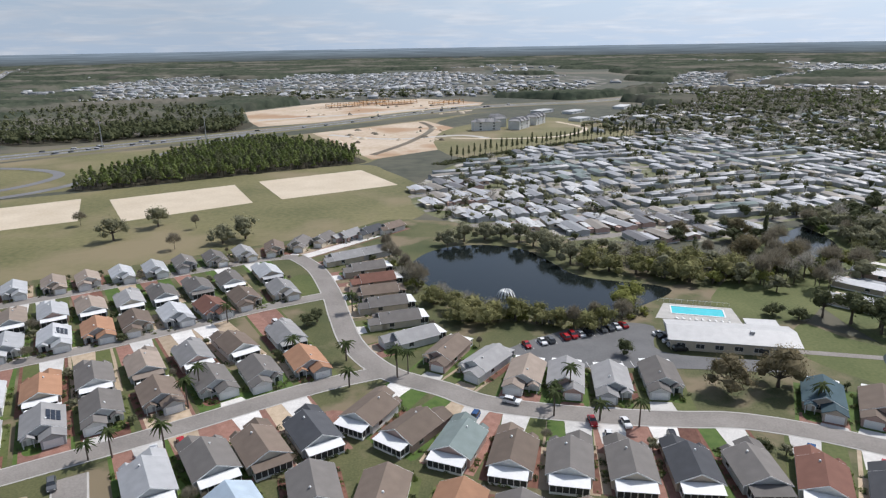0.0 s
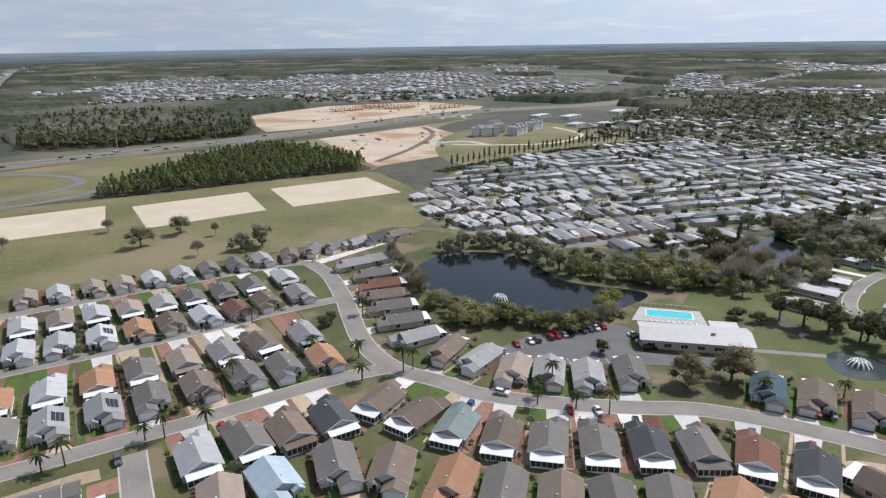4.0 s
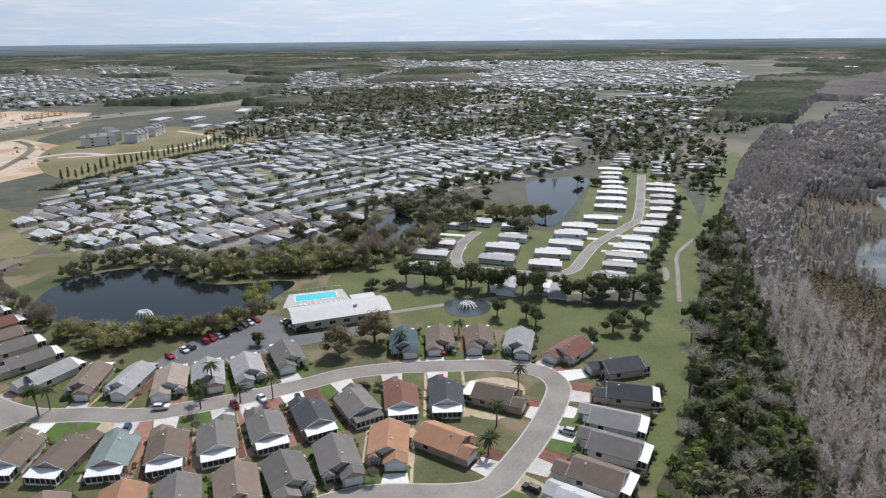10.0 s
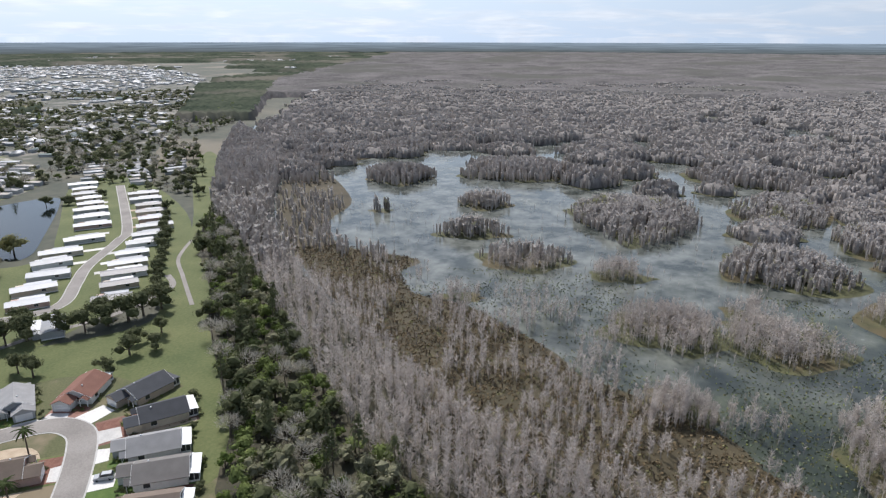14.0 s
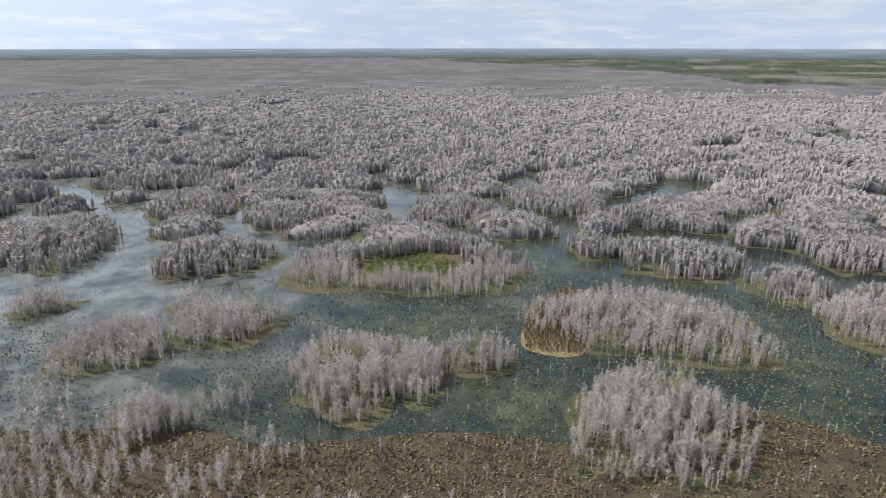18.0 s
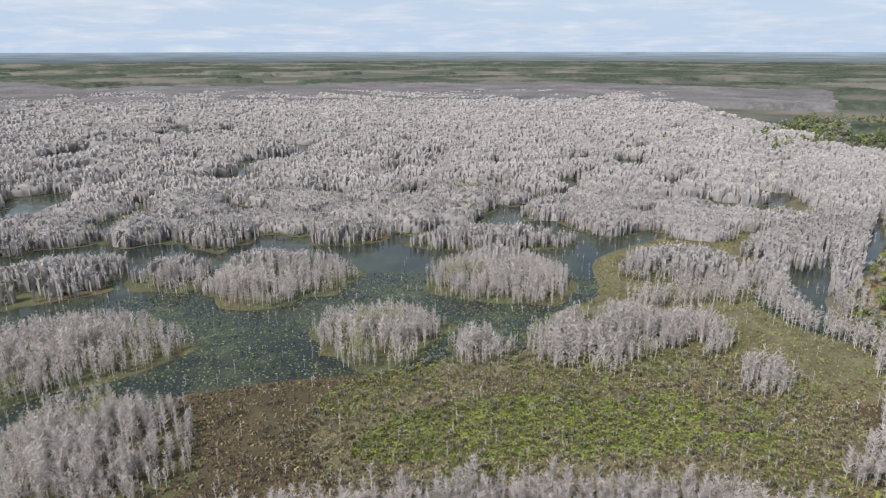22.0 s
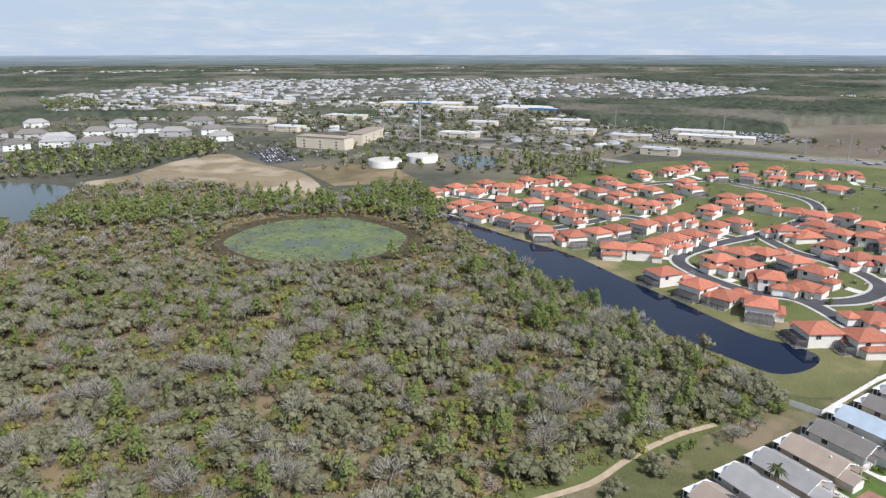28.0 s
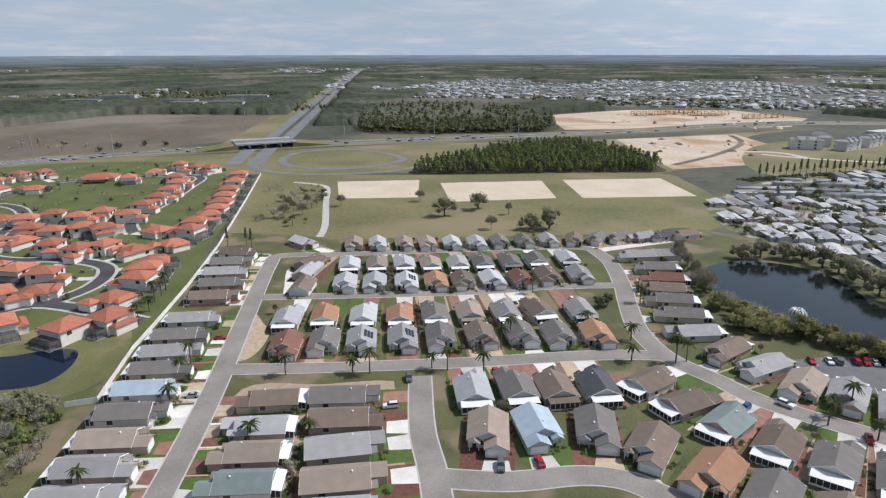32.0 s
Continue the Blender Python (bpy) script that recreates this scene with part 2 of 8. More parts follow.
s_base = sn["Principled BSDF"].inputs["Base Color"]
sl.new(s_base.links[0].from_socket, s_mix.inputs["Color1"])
s_pale = sn.new("ShaderNodeValToRGB")
s_pale.color_ramp.elements[0].position, s_pale.color_ramp.elements[1].position = 0.4, 0.64
s_pale.color_ramp.elements[0].color, s_pale.color_ramp.elements[1].color = (0.055, 0.062, 0.054, 1), (0.22, 0.228, 0.205, 1)
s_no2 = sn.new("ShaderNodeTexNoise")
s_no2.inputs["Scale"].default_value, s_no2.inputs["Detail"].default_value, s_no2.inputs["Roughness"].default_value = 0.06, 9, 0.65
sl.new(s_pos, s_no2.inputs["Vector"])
sl.new(s_no2.outputs["Fac"], s_pale.inputs[0])
sl.new(s_pale.outputs[0], s_mix.inputs["Color2"])
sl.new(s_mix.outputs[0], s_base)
# the shine weakens where the water is paler
s_dull = sn.new("ShaderNodeMapRange")
s_dull.inputs["To Min"].default_value, s_dull.inputs["To Max"].default_value = 0.5, 0.3
sl.new(s_map.outputs[0], s_dull.inputs["Value"])
sl.new(s_dull.outputs[0], sn["Principled BSDF"].inputs["Specular IOR Level"])
M_LILY = mat("dark_water_plants", (0.075, 0.1, 0.06), (0.165, 0.195, 0.125), 0.1, at="World", islands=0.4)
M_MARSH = mat("brown_marsh_grass", (0.032, 0.026, 0.014), (0.095, 0.076, 0.041), 0.09, at="World", fine=18, bump=0.4, third=(0.06, 0.05, 0.026), wide=0.03)
M_MARSHG = mat("olive_marsh_grass", (0.08, 0.075, 0.038), (0.165, 0.143, 0.08), 0.12, at="World", fine=14, bump=0.5, third=(0.09, 0.075, 0.04), wide=0.04)
M_FRINGE = mat("olive_sedge_mat", (0.042, 0.045, 0.022), (0.1, 0.1, 0.042), 0.12, at="World", fine=9, bump=0.5, third=(0.1, 0.08, 0.04), wide=0.035)
M_REED = mat("yellow_reeds", (0.17, 0.13, 0.055), (0.26, 0.2, 0.09), 0.3, at="World", fine=12, bump=0.4)
M_SCRUBG = mat("scrub_floor", (0.1, 0.082, 0.042), (0.19, 0.155, 0.085), 0.06, at="World", fine=14, bump=0.3, third=(0.24, 0.18, 0.11), wide=0.02)
M_DARKG = mat("forest_floor", (0.035, 0.035, 0.02), (0.07, 0.06, 0.035), 0.08, at="World", fine=10)
M_BANK = mat("canal_bank_grass", (0.1, 0.105, 0.04), (0.17, 0.165, 0.07), 0.06, bump=0.3, at="World", fine=24, third=(0.26, 0.21, 0.12), wide=0.03)
M_FARM = mat("ploughed_brown_land", (0.1, 0.085, 0.06), (0.16, 0.13, 0.095), 0.01, at="World", fine=12, third=(0.19, 0.17, 0.13), wide=0.005)
M_WHITE = mat("white_paint", (0.72, 0.72, 0.7), (0.8, 0.8, 0.78), 0.6, rough=0.6)
M_TRIM = mat("white_vinyl", (0.74, 0.74, 0.72), (0.82, 0.82, 0.8), 0.6, rough=0.5)
M_WALLS = [mat("pale_siding_" + k, tuple(c * 0.85 for c in v), v, 0.7, rough=0.75, each=0.08) for k, v in
           (("white", (0.72, 0.72, 0.69)), ("cream", (0.62, 0.55, 0.44)), ("grey", (0.45, 0.46, 0.46)), ("pink", (0.5, 0.36, 0.31)), ("sand", (0.5, 0.43, 0.35)))]
ROOF_TINT = {"w": (0.44, 0.445, 0.45), "l": (0.3, 0.295, 0.29), "g": (0.168, 0.156, 0.144), "d": (0.075, 0.078, 0.085), "t": (0.29, 0.238, 0.195), "b": (0.185, 0.145, 0.115),
             "r": (0.19, 0.095, 0.07), "o": (0.34, 0.19, 0.115), "n": (0.19, 0.23, 0.22), "u": (0.4, 0.48, 0.55), "k": (0.06, 0.095, 0.11)}
M_ROOF = {k: mat("shingle_roof_" + k, tuple(c * 0.86 for c in v), tuple(min(1, c * 1.1) for c in v), 0.35, rough=0.9 if k not in "wu" else 0.5, bump=0.4, each=0.18, fine=40) for k, v in ROOF_TINT.items()}
M_TILE = mat("red_clay_tiles", (0.33, 0.115, 0.07), (0.45, 0.18, 0.115), 0.9, rough=0.8, bump=0.5, each=0.2, fine=7)
M_STUCCO = mat("white_stucco", (0.68, 0.64, 0.58), (0.78, 0.75, 0.7), 0.5, rough=0.9, each=0.08)
M_GLASS = mat("window_glass", (0.03, 0.035, 0.04), (0.05, 0.055, 0.06), 0.8, rough=0.08, spec=0.6)
M_SCREEN = mat("dark_screen_mesh", (0.03, 0.032, 0.035), (0.055, 0.055, 0.055), 2.0, rough=0.6)
M_CAGE = mat("see_through_cage_screen", (0.05, 0.05, 0.052), (0.085, 0.085, 0.085), 2.0, rough=0.7)
cn, cl = M_CAGE.node_tree.nodes, M_CAGE.node_tree.links
c_mix = cn.new("ShaderNodeMixShader")
c_mix.inputs["Fac"].default_value = 0.42
cl.new(cn["Principled BSDF"].outputs[0], c_mix.inputs[1])
cl.new(cn.new("ShaderNodeBsdfTransparent").outputs[0], c_mix.inputs[2])
cl.new(c_mix.outputs[0], cn["Material Output"].inputs["Surface"])
M_SOLAR = mat("solar_panel", (0.015, 0.017, 0.025), (0.02, 0.024, 0.035), 2.0, rough=0.15, spec=0.6)
M_METAL = mat("grey_metal", (0.4, 0.41, 0.42), (0.5, 0.51, 0.52), 1.0, rough=0.45, metal=0.6)
M_MOB = [mat("mobile_home_roof_" + k, tuple(c * 0.85 for c in v), v, 0.4, rough=0.5, each=0.15) for k, v in
         (("white", (0.57, 0.565, 0.55)), ("grey", (0.33, 0.335, 0.34)), ("silver", (0.46, 0.465, 0.475)), ("tan", (0.32, 0.285, 0.24)), ("dark", (0.16, 0.155, 0.155)))]
M_BARK = mat("bark", (0.09, 0.07, 0.055), (0.16, 0.13, 0.105), 2.0, bump=0.4)
M_PALEBARK = mat("pale_cypress_bark", (0.42, 0.39, 0.36), (0.54, 0.51, 0.475), 1.0, islands=0.2)
M_CYP = mat("bare_cypress_twigs", (0.42, 0.378, 0.345), (0.59, 0.535, 0.49), 0.02, at="World", islands=0.16, rough=1.0, spec=0.05, fine=20)
M_CYPF = mat("distant_cypress_twigs", (0.45, 0.418, 0.39), (0.56, 0.522, 0.49), 0.02, at="World", islands=0.06, rough=1.0, spec=0.05, fine=20)
M_CYPG = mat("budding_cypress_twigs", (0.3, 0.3, 0.17), (0.42, 0.41, 0.26), 0.05, at="World", islands=0.35, rough=1.0, spec=0.05)

M_MASS = mat("massed_cypress_twigs", (0.15, 0.138, 0.128), (0.3, 0.278, 0.258), 0.5, at="World", rough=1.0, spec=0.0, fine=3)
# upright grain: the noise is drawn out along the trees' height
mn, ml = M_MASS.node_tree.nodes, M_MASS.node_tree.links
m_map = mn.new("ShaderNodeMapping")
m_map.inputs["Scale"].default_value = (1.0, 1.0, 0.12)
ml.new(mn.new("ShaderNodeNewGeometry").outputs["Position"], m_map.inputs["Vector"])
for t in [k for k in mn if k.bl_idname == "ShaderNodeTexNoise"]:
    ml.new(m_map.outputs[0], t.inputs["Vector"])


def lit_through(m, share=0.4):
    """Leaves and twigs let some light through."""
    n, l = m.node_tree.nodes, m.node_tree.links
    b = n["Principled BSDF"]
    t = n.new("ShaderNodeBsdfTranslucent")
    l.new(b.inputs["Base Color"].links[0].from_socket, t.inputs["Color"])
    mx = n.new("ShaderNodeMixShader")
    mx.inputs["Fac"].default_value = share
    l.new(b.outputs[0], mx.inputs[1])
    l.new(t.outputs[0], mx.inputs[2])
    l.new(mx.outputs[0], n["Material Output"].inputs["Surface"])
    return m


lit_through(M_CYP)
lit_through(M_CYPG)
lit_through(M_CYPF, 0.45)


def leaf(name, c1, c2, islands=0.2):
    return lit_through(mat(name, c1, c2, 0.07, at="World", islands=islands, rough=0.8, spec=0.1, fine=32, bump=0.5))


M_OAK = leaf("grey_green_oak_leaves", (0.19, 0.19, 0.112), (0.3, 0.292, 0.19))
M_PINE = leaf("pine_needles", (0.14, 0.18, 0.055), (0.23, 0.27, 0.095))
M_YELLOW = leaf("yellow_green_leaves", (0.2, 0.21, 0.06), (0.32, 0.325, 0.105))
M_BARE = leaf("bare_grey_twigs", (0.34, 0.32, 0.27), (0.47, 0.445, 0.385))
M_DARK = leaf("dark_evergreen_leaves", (0.085, 0.098, 0.048), (0.155, 0.165, 0.085))
M_SPRING = leaf("fresh_green_leaves", (0.09, 0.13, 0.03), (0.15, 0.19, 0.055))
M_PALM = leaf("palm_fronds", (0.05, 0.075, 0.025), (0.1, 0.12, 0.05), 0.3)
M_CANOPY = mat("distant_wood_canopy", (0.035, 0.047, 0.034), (0.095, 0.105, 0.075), 0.009, at="World", fine=9, rough=1.0, spec=0.0, third=(0.15, 0.14, 0.115), wide=0.0032)
M_CANOPYC = mat("distant_cypress_canopy", (0.095, 0.09, 0.088), (0.2, 0.187, 0.18), 0.01, at="World", fine=12, rough=1.0, spec=0.0, third=(0.12, 0.118, 0.105), wide=0.003)


# ---- mesh helpers ----


def mesh_of(name, verts, faces, mats=(), index=None):
    """A mesh from arrays; all faces have the same number of corners."""
    me = bpy.data.meshes.new(name)
    verts, faces = np.asarray(verts, np.float32), np.asarray(faces, np.int32)
    k, nf = faces.shape[1], len(faces)
    me.vertices.add(len(verts))
    me.vertices.foreach_set("co", verts.ravel())
    me.loops.add(nf * k)
    me.loops.foreach_set("vertex_index", faces.ravel())
    me.polygons.add(nf)
    me.polygons.foreach_set("loop_start", np.arange(0, nf * k, k, dtype=np.int32))
    for m in mats:
        me.materials.append(m)
    if index is not None:
        me.polygons.foreach_set("material_index", np.asarray(index, np.int32))
    me.update(calc_edges=True)
    return me


def prism(bm, outline, z0, z1):
    """An upright solid over a flat outline."""
    low, top = [bm.verts.new((x, y, z0)) for x, y in outline], [bm.verts.new((x, y, z1)) for x, y in outline]
    n = len(outline)
    for i in range(n):
        bm.faces.new((low[i], low[(i + 1) % n], top[(i + 1) % n], top[i]))
    bm.faces.new(top)
    bm.faces.new(low[::-1])


def box(bm, x0, x1, y0, y1, z0, z1):
    prism(bm, ((x0, y0), (x1, y0), (x1, y1), (x0, y1)), z0, z1)


def solid(bm, corners, faces):
    v = [bm.verts.new(c) for c in corners]
    for f in faces:
        bm.faces.new([v[i] for i in f])


def done(name, bm, flip=True):
    if flip:
        bmesh.ops.recalc_face_normals(bm, faces=bm.faces)
    me = bpy.data.meshes.new(name)
    bm.to_mesh(me)
    bm.free()
    return me


def made(name, build, *args):
    bm = bmesh.new()
    build(bm, *args)
    return done(name, bm)


def part(name, me, material, parent=None, label="", at=None):
    """One mesh object under a thing; alike parts share their mesh and carry their own material."""
    ob = new(name, me)
    if not me.materials:
        me.materials.append(None)
    ob.material_slots[0].link = "OBJECT"
    ob.material_slots[0].material = material
    if parent:
        ob.parent = parent
    if at is not None:
        ob.matrix_basis = at
    if label:
        ob["label"] = label
    return ob


def thing(name, x, y, heading=0.0, z=0.0, scale=1.0, **tags):
    ob = new(name)
    ob.matrix_basis = Matrix.LocRotScale((x, y, z), Euler((0, 0, heading)), (scale, scale, scale))
    return tagged(ob, **tags)


def smooth(points, closed=False, steps=6):
    """A soft line through the points."""
    p = [Vector(q) for q in points]
    n, out = len(p), []
    for i in range(n if closed else n - 1):
        a, b, c, d = (p[(i + k) % n] if closed else p[min(max(i + k, 0), n - 1)] for k in (-1, 0, 1, 2))
        for s in range(steps):
            t = s / steps
            out.append(0.5 * (2 * b + (c - a) * t + (2 * a - 5 * b + 4 * c - d) * t * t + (3 * b - a - 3 * c + d) * t ** 3))
    return out if closed else out + [p[-1]]


def sheet(name, outline, z, material, soft=True, thick=0.0, **tags):
    """A flat piece of ground with its own outline."""
    line = smooth(outline, True, 5) if soft else [Vector(q) for q in outline]
    bm = bmesh.new()
    if thick:
        prism(bm, [(q.x, q.y) for q in line], z - thick, z)
        bmesh.ops.recalc_face_normals(bm, faces=bm.faces)
    else:
        f = bm.faces.new([bm.verts.new((q.x, q.y, z)) for q in line])
        f.normal_update()
        if f.normal.z < 0:
            f.normal_flip()
    me = done(name, bm, False)
    ob = part(name, me, material)
    return tagged(ob, kind=tags.pop("kind", "structure"), **tags)


def strip_mesh(name, line, half, z, drop=0.0):
    """A band along a line, half its width to each side."""
    n = len(line)
    bm = bmesh.new()
    rows = []
    for i, q in enumerate(line):
        d = (line[min(i + 1, n - 1)] - line[max(i - 1, 0)]).normalized()
        s = Vector((-d.y, d.x)) * half
        rows.append((bm.verts.new((q.x + s.x, q.y + s.y, z)), bm.verts.new((q.x - s.x, q.y - s.y, z))))
    for a, b in zip(rows, rows[1:]):
        f = bm.faces.new((a[0], a[1], b[1], b[0]))
        f.normal_update()
        if f.normal.z < 0:
            f.normal_flip()
    return done(name, bm, False)


def band(name, points, half, z, material, soft=True, closed=False, **tags):
    line = smooth(points, closed, 8) if soft else [Vector(q) for q in points]
    if closed:
        line.append(line[0])
    return tagged(part(name, strip_mesh(name, line, half, z), material), kind=tags.pop("kind", "structure"), **tags)


def nearest_on(line, x, y):
    best = None
    p = Vector((x, y))
    for a, b in zip(line, line[1:]):
        d = b - a
        t = max(0, min(1, (p - a).dot(d) / max(d.length_squared, 1e-6)))
        q = a + d * t
        if best is None or (q - p).length < best[0]:
            best = ((q - p).length, q, d.normalized())
    return best


def inside(poly, x, y):
    """Which of the points lie in the outline (arrays)."""
    x, y = np.asarray(x, float), np.asarray(y, float)
    hit = np.zeros(x.shape, bool)
    n = len(poly)
    for i in range(n):
        (x0, y0), (x1, y1) = poly[i][:2], poly[(i + 1) % n][:2]
        if y0 != y1:
            hit ^= ((y0 > y) != (y1 > y)) & (x < (x1 - x0) * (y - y0) / (y1 - y0) + x0)
    return hit


def vnoise(x, y, cell, seed=0):
    """Smooth noise from 0 to 1 (arrays)."""
    x, y = np.asarray(x, float) / cell + seed * 17.3, np.asarray(y, float) / cell - seed * 9.1
    i, j = np.floor(x), np.floor(y)
    u, v = x - i, y - j
    u, v = u * u * (3 - 2 * u), v * v * (3 - 2 * v)

    def h(a, b):
        s = np.sin(a * 127.1 + b * 311.7 + seed * 74.7) * 43758.5453
        return s - np.floor(s)

    return (h(i, j) * (1 - u) + h(i + 1, j) * u) * (1 - v) + (h(i, j + 1) * (1 - u) + h(i + 1, j + 1) * u) * v


# ---- ground, fields and water ----
bm = bmesh.new()
rings = [0, 300, 700, 1300, 2200, 3400, 4950]
hub = bm.verts.new((0, 0, 0))
last = None
for r in rings[1:]:
    ring = [bm.verts.new((r * math.cos(a * math.tau / 96), r * math.sin(a * math.tau / 96), 0)) for a in range(96)]
    for a in range(96):
        b = (a + 1) % 96
        bm.faces.new((hub, ring[a], ring[b])) if last is None else bm.faces.new((last[a], ring[a], ring[b], last[b]))
    last = ring
tagged(part("ground", done("ground", bm), M_GROUND), "flat olive and tan open land reaching the horizon", "ground", kind="structure")

HAZE_LAND = bpy.data.materials.new("far_land")
HAZE_LAND.use_nodes = True
hn, hl = HAZE_LAND.node_tree.nodes, HAZE_LAND.node_tree.links
hb = hn["Principled BSDF"]
hb.inputs["Roughness"].default_value, hb.inputs["Specular IOR Level"].default_value = 1.0, 0.0
h_co = hn.new("ShaderNodeNewGeometry")
h_map = hn.new("ShaderNodeMapping")
h_map.inputs["Scale"].default_value = (0.0025, 0.0025, 0.16)
hl.new(h_co.outputs["Position"], h_map.inputs["Vector"])
h_no = hn.new("ShaderNodeTexNoise")
h_no.inputs["Scale"].default_value, h_no.inputs["Detail"].default_value = 1.6, 6
hl.new(h_map.outputs[0], h_no.inputs["Vector"])
h_r = hn.new("ShaderNodeValToRGB")
h_r.color_ramp.elements[0].color, h_r.color_ramp.elements[1].color = (0.65, 0.65, 0.65, 1), (1.3, 1.3, 1.3, 1)
h_r.color_ramp.elements[0].position, h_r.color_ramp.elements[1].position = 0.35, 0.65
hl.new(h_no.outputs["Fac"], h_r.inputs[0])
# painted haze: nearer land, low down, darker and greener, the farthest blue grey
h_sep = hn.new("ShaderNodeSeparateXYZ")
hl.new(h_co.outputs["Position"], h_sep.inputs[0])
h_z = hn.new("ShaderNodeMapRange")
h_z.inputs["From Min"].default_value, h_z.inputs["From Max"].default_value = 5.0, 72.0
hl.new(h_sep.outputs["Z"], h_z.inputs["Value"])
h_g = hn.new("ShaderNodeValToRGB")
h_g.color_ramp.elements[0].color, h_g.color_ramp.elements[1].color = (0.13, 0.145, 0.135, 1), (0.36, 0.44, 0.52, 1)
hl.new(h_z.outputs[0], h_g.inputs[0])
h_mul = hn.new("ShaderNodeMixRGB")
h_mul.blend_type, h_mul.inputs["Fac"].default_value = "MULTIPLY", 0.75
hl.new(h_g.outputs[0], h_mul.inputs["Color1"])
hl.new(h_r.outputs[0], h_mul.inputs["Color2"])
# the strip gives off these painted colours itself, almost unlit by the sun
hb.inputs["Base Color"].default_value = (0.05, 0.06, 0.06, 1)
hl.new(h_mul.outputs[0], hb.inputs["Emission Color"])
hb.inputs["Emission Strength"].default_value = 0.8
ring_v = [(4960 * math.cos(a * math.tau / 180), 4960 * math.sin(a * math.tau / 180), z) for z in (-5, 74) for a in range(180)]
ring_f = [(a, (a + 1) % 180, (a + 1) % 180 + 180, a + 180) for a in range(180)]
tagged(part("backdrop", mesh_of("backdrop", ring_v, ring_f), HAZE_LAND), "glowing strip of far land with painted blue haze at the horizon", "backdrop", kind="structure")

GOLF = [(118, 233), (129, 219), (155, 198), (180, 171), (195, 164), (211, 172), (240, 193), (272, 215), (314, 228), (462, 329), (545, 370), (500, 329), (343, 235), (285, 204), (225, 158), (194, 138), (165, 116), (138, 95), (118, 86), (112, 96), (135, 118), (153, 140), (150, 161), (136, 174), (107, 208)]
SCRUB = [(-72, -100), (-104, -140), (-131, -174), (-155, -258), (-225, -338), (-390, -650), (-520, -640), (-505, -560), (-410, -395), (-372, -300), (-380, -245), (-480, -270), (-500, -190), (-430, -80), (-480, -20), (-400, 0), (-300, 42), (-200, 92), (-165, 88), (-120, 20), (-90, -20), (-60, -60)]
LAKE = [(-499, -548), (-552, -546), (-601, -467), (-615, -409), (-513, -352), (-485, -280), (-405, -247), (-367, -258), (-365, -308), (-402, -389)]
OVAL = [(-332, -128), (-378, -113), (-393, -86), (-395, -53), (-362, -16), (-338, -6), (-314, -14), (-295, -35), (-292, -67), (-297, -97)]
MARSH = [(455, 275), (314, 172), (214, 98), (150, 46), (118, 14), (90, -70), (60, -105), (16, -112), (-30, -112), (-72, -104), (-104, -140), (-131, -174), (-150, -258), (-222, -338), (-388, -650), (-300, -800), (400, -800), (900, -300), (900, 350), (700, 420)]
FIELD = [(-362, 413), (-303, 328), (-243, 240), (-222, 250), (-180, 282), (-120, 308), (-60, 344), (-22, 372), (-10, 392), (-8, 430), (-16, 470), (-40, 520), (-64, 552), (-130, 520), (-250, 458), (-330, 425)]
TOWN = [(-170, 60), (-240, 238), (-252, 262), (-180, 284), (-60, 350), (-20, 378), (80, 330), (120, 235), (160, 190), (160, 110), (110, 80), (40, 40), (-60, 30), (-110, 20)]

sheet("meadow", FIELD, 0.02, M_FIELD, label="dry olive grass meadow beside the estate", category="meadow")
sheet("estate_lawn", TOWN, 0.03, M_GRASS, label="patchy lawn ground between the estate houses", category="lawn")
sheet("golf_fairway", GOLF, 0.05, M_GREEN, label="mown green golf fairway running along dark woods", category="fairway")
sheet("scrub_ground", SCRUB, 0.024, M_SCRUBG, label="sandy brown scrub floor under mixed low trees", category="scrub ground")
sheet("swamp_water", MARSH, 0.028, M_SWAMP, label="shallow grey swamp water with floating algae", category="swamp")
BROWN = [(483, 224), (399, 164), (345, 156), (303, 131), (290, 85), (270, 88), (247, 74), (240, 50), (222, 28), (205, 10), (194, 3), (182, -18), (166, -40), (153, -47), (141, -65), (132, -84), (118, -104), (103, -118), (96, -150), (86, -172), (70, -179), (46, -186), (20, -190), (-20, -194), (-60, -190), (-96, -178), (-124, -190), (-134, -184), (-124, -168), (-100, -136), (-66, -98), (16, -104), (66, -95), (95, -60), (118, 14), (150, 46), (214, 90), (314, 172), (440, 236)]
sheet("brown_marsh", BROWN, 0.05, M_MARSH, label="brown sedge marsh along the swamp edge", category="marsh")
sheet("olive_marsh", [(40, -166), (20, -188), (-10, -205), (-60, -205), (-100, -200), (-112, -160), (-80, -118), (-40, -112), (4, -118), (34, -140)], 0.08, M_MARSHG, label="olive and bright green marsh shrubs and sedge", category="marsh")
sheet("inner_marsh", [(-25, -190), (-34, -236), (-58, -262), (-66, -310), (-110, -350), (-170, -396), (-260, -480), (-330, -590), (-340, -560), (-262, -436), (-190, -352), (-145, -300), (-120, -254), (-130, -226), (-142, -208), (-137, -182), (-95, -172)], 0.056, M_MARSHG, label="olive and brown marsh between cypress stands", category="marsh")
sheet("reed_bed", [(138, -158), (152, -145), (167, -157), (182, -176), (186, -197), (176, -206), (158, -190)], 0.1, M_REED, label="yellow reed bed round bare cypress trees", category="reeds")
sheet("oval_marsh", OVAL, 0.05, M_MARSH, label="brown rim of an oval marsh in the scrub", category="marsh")
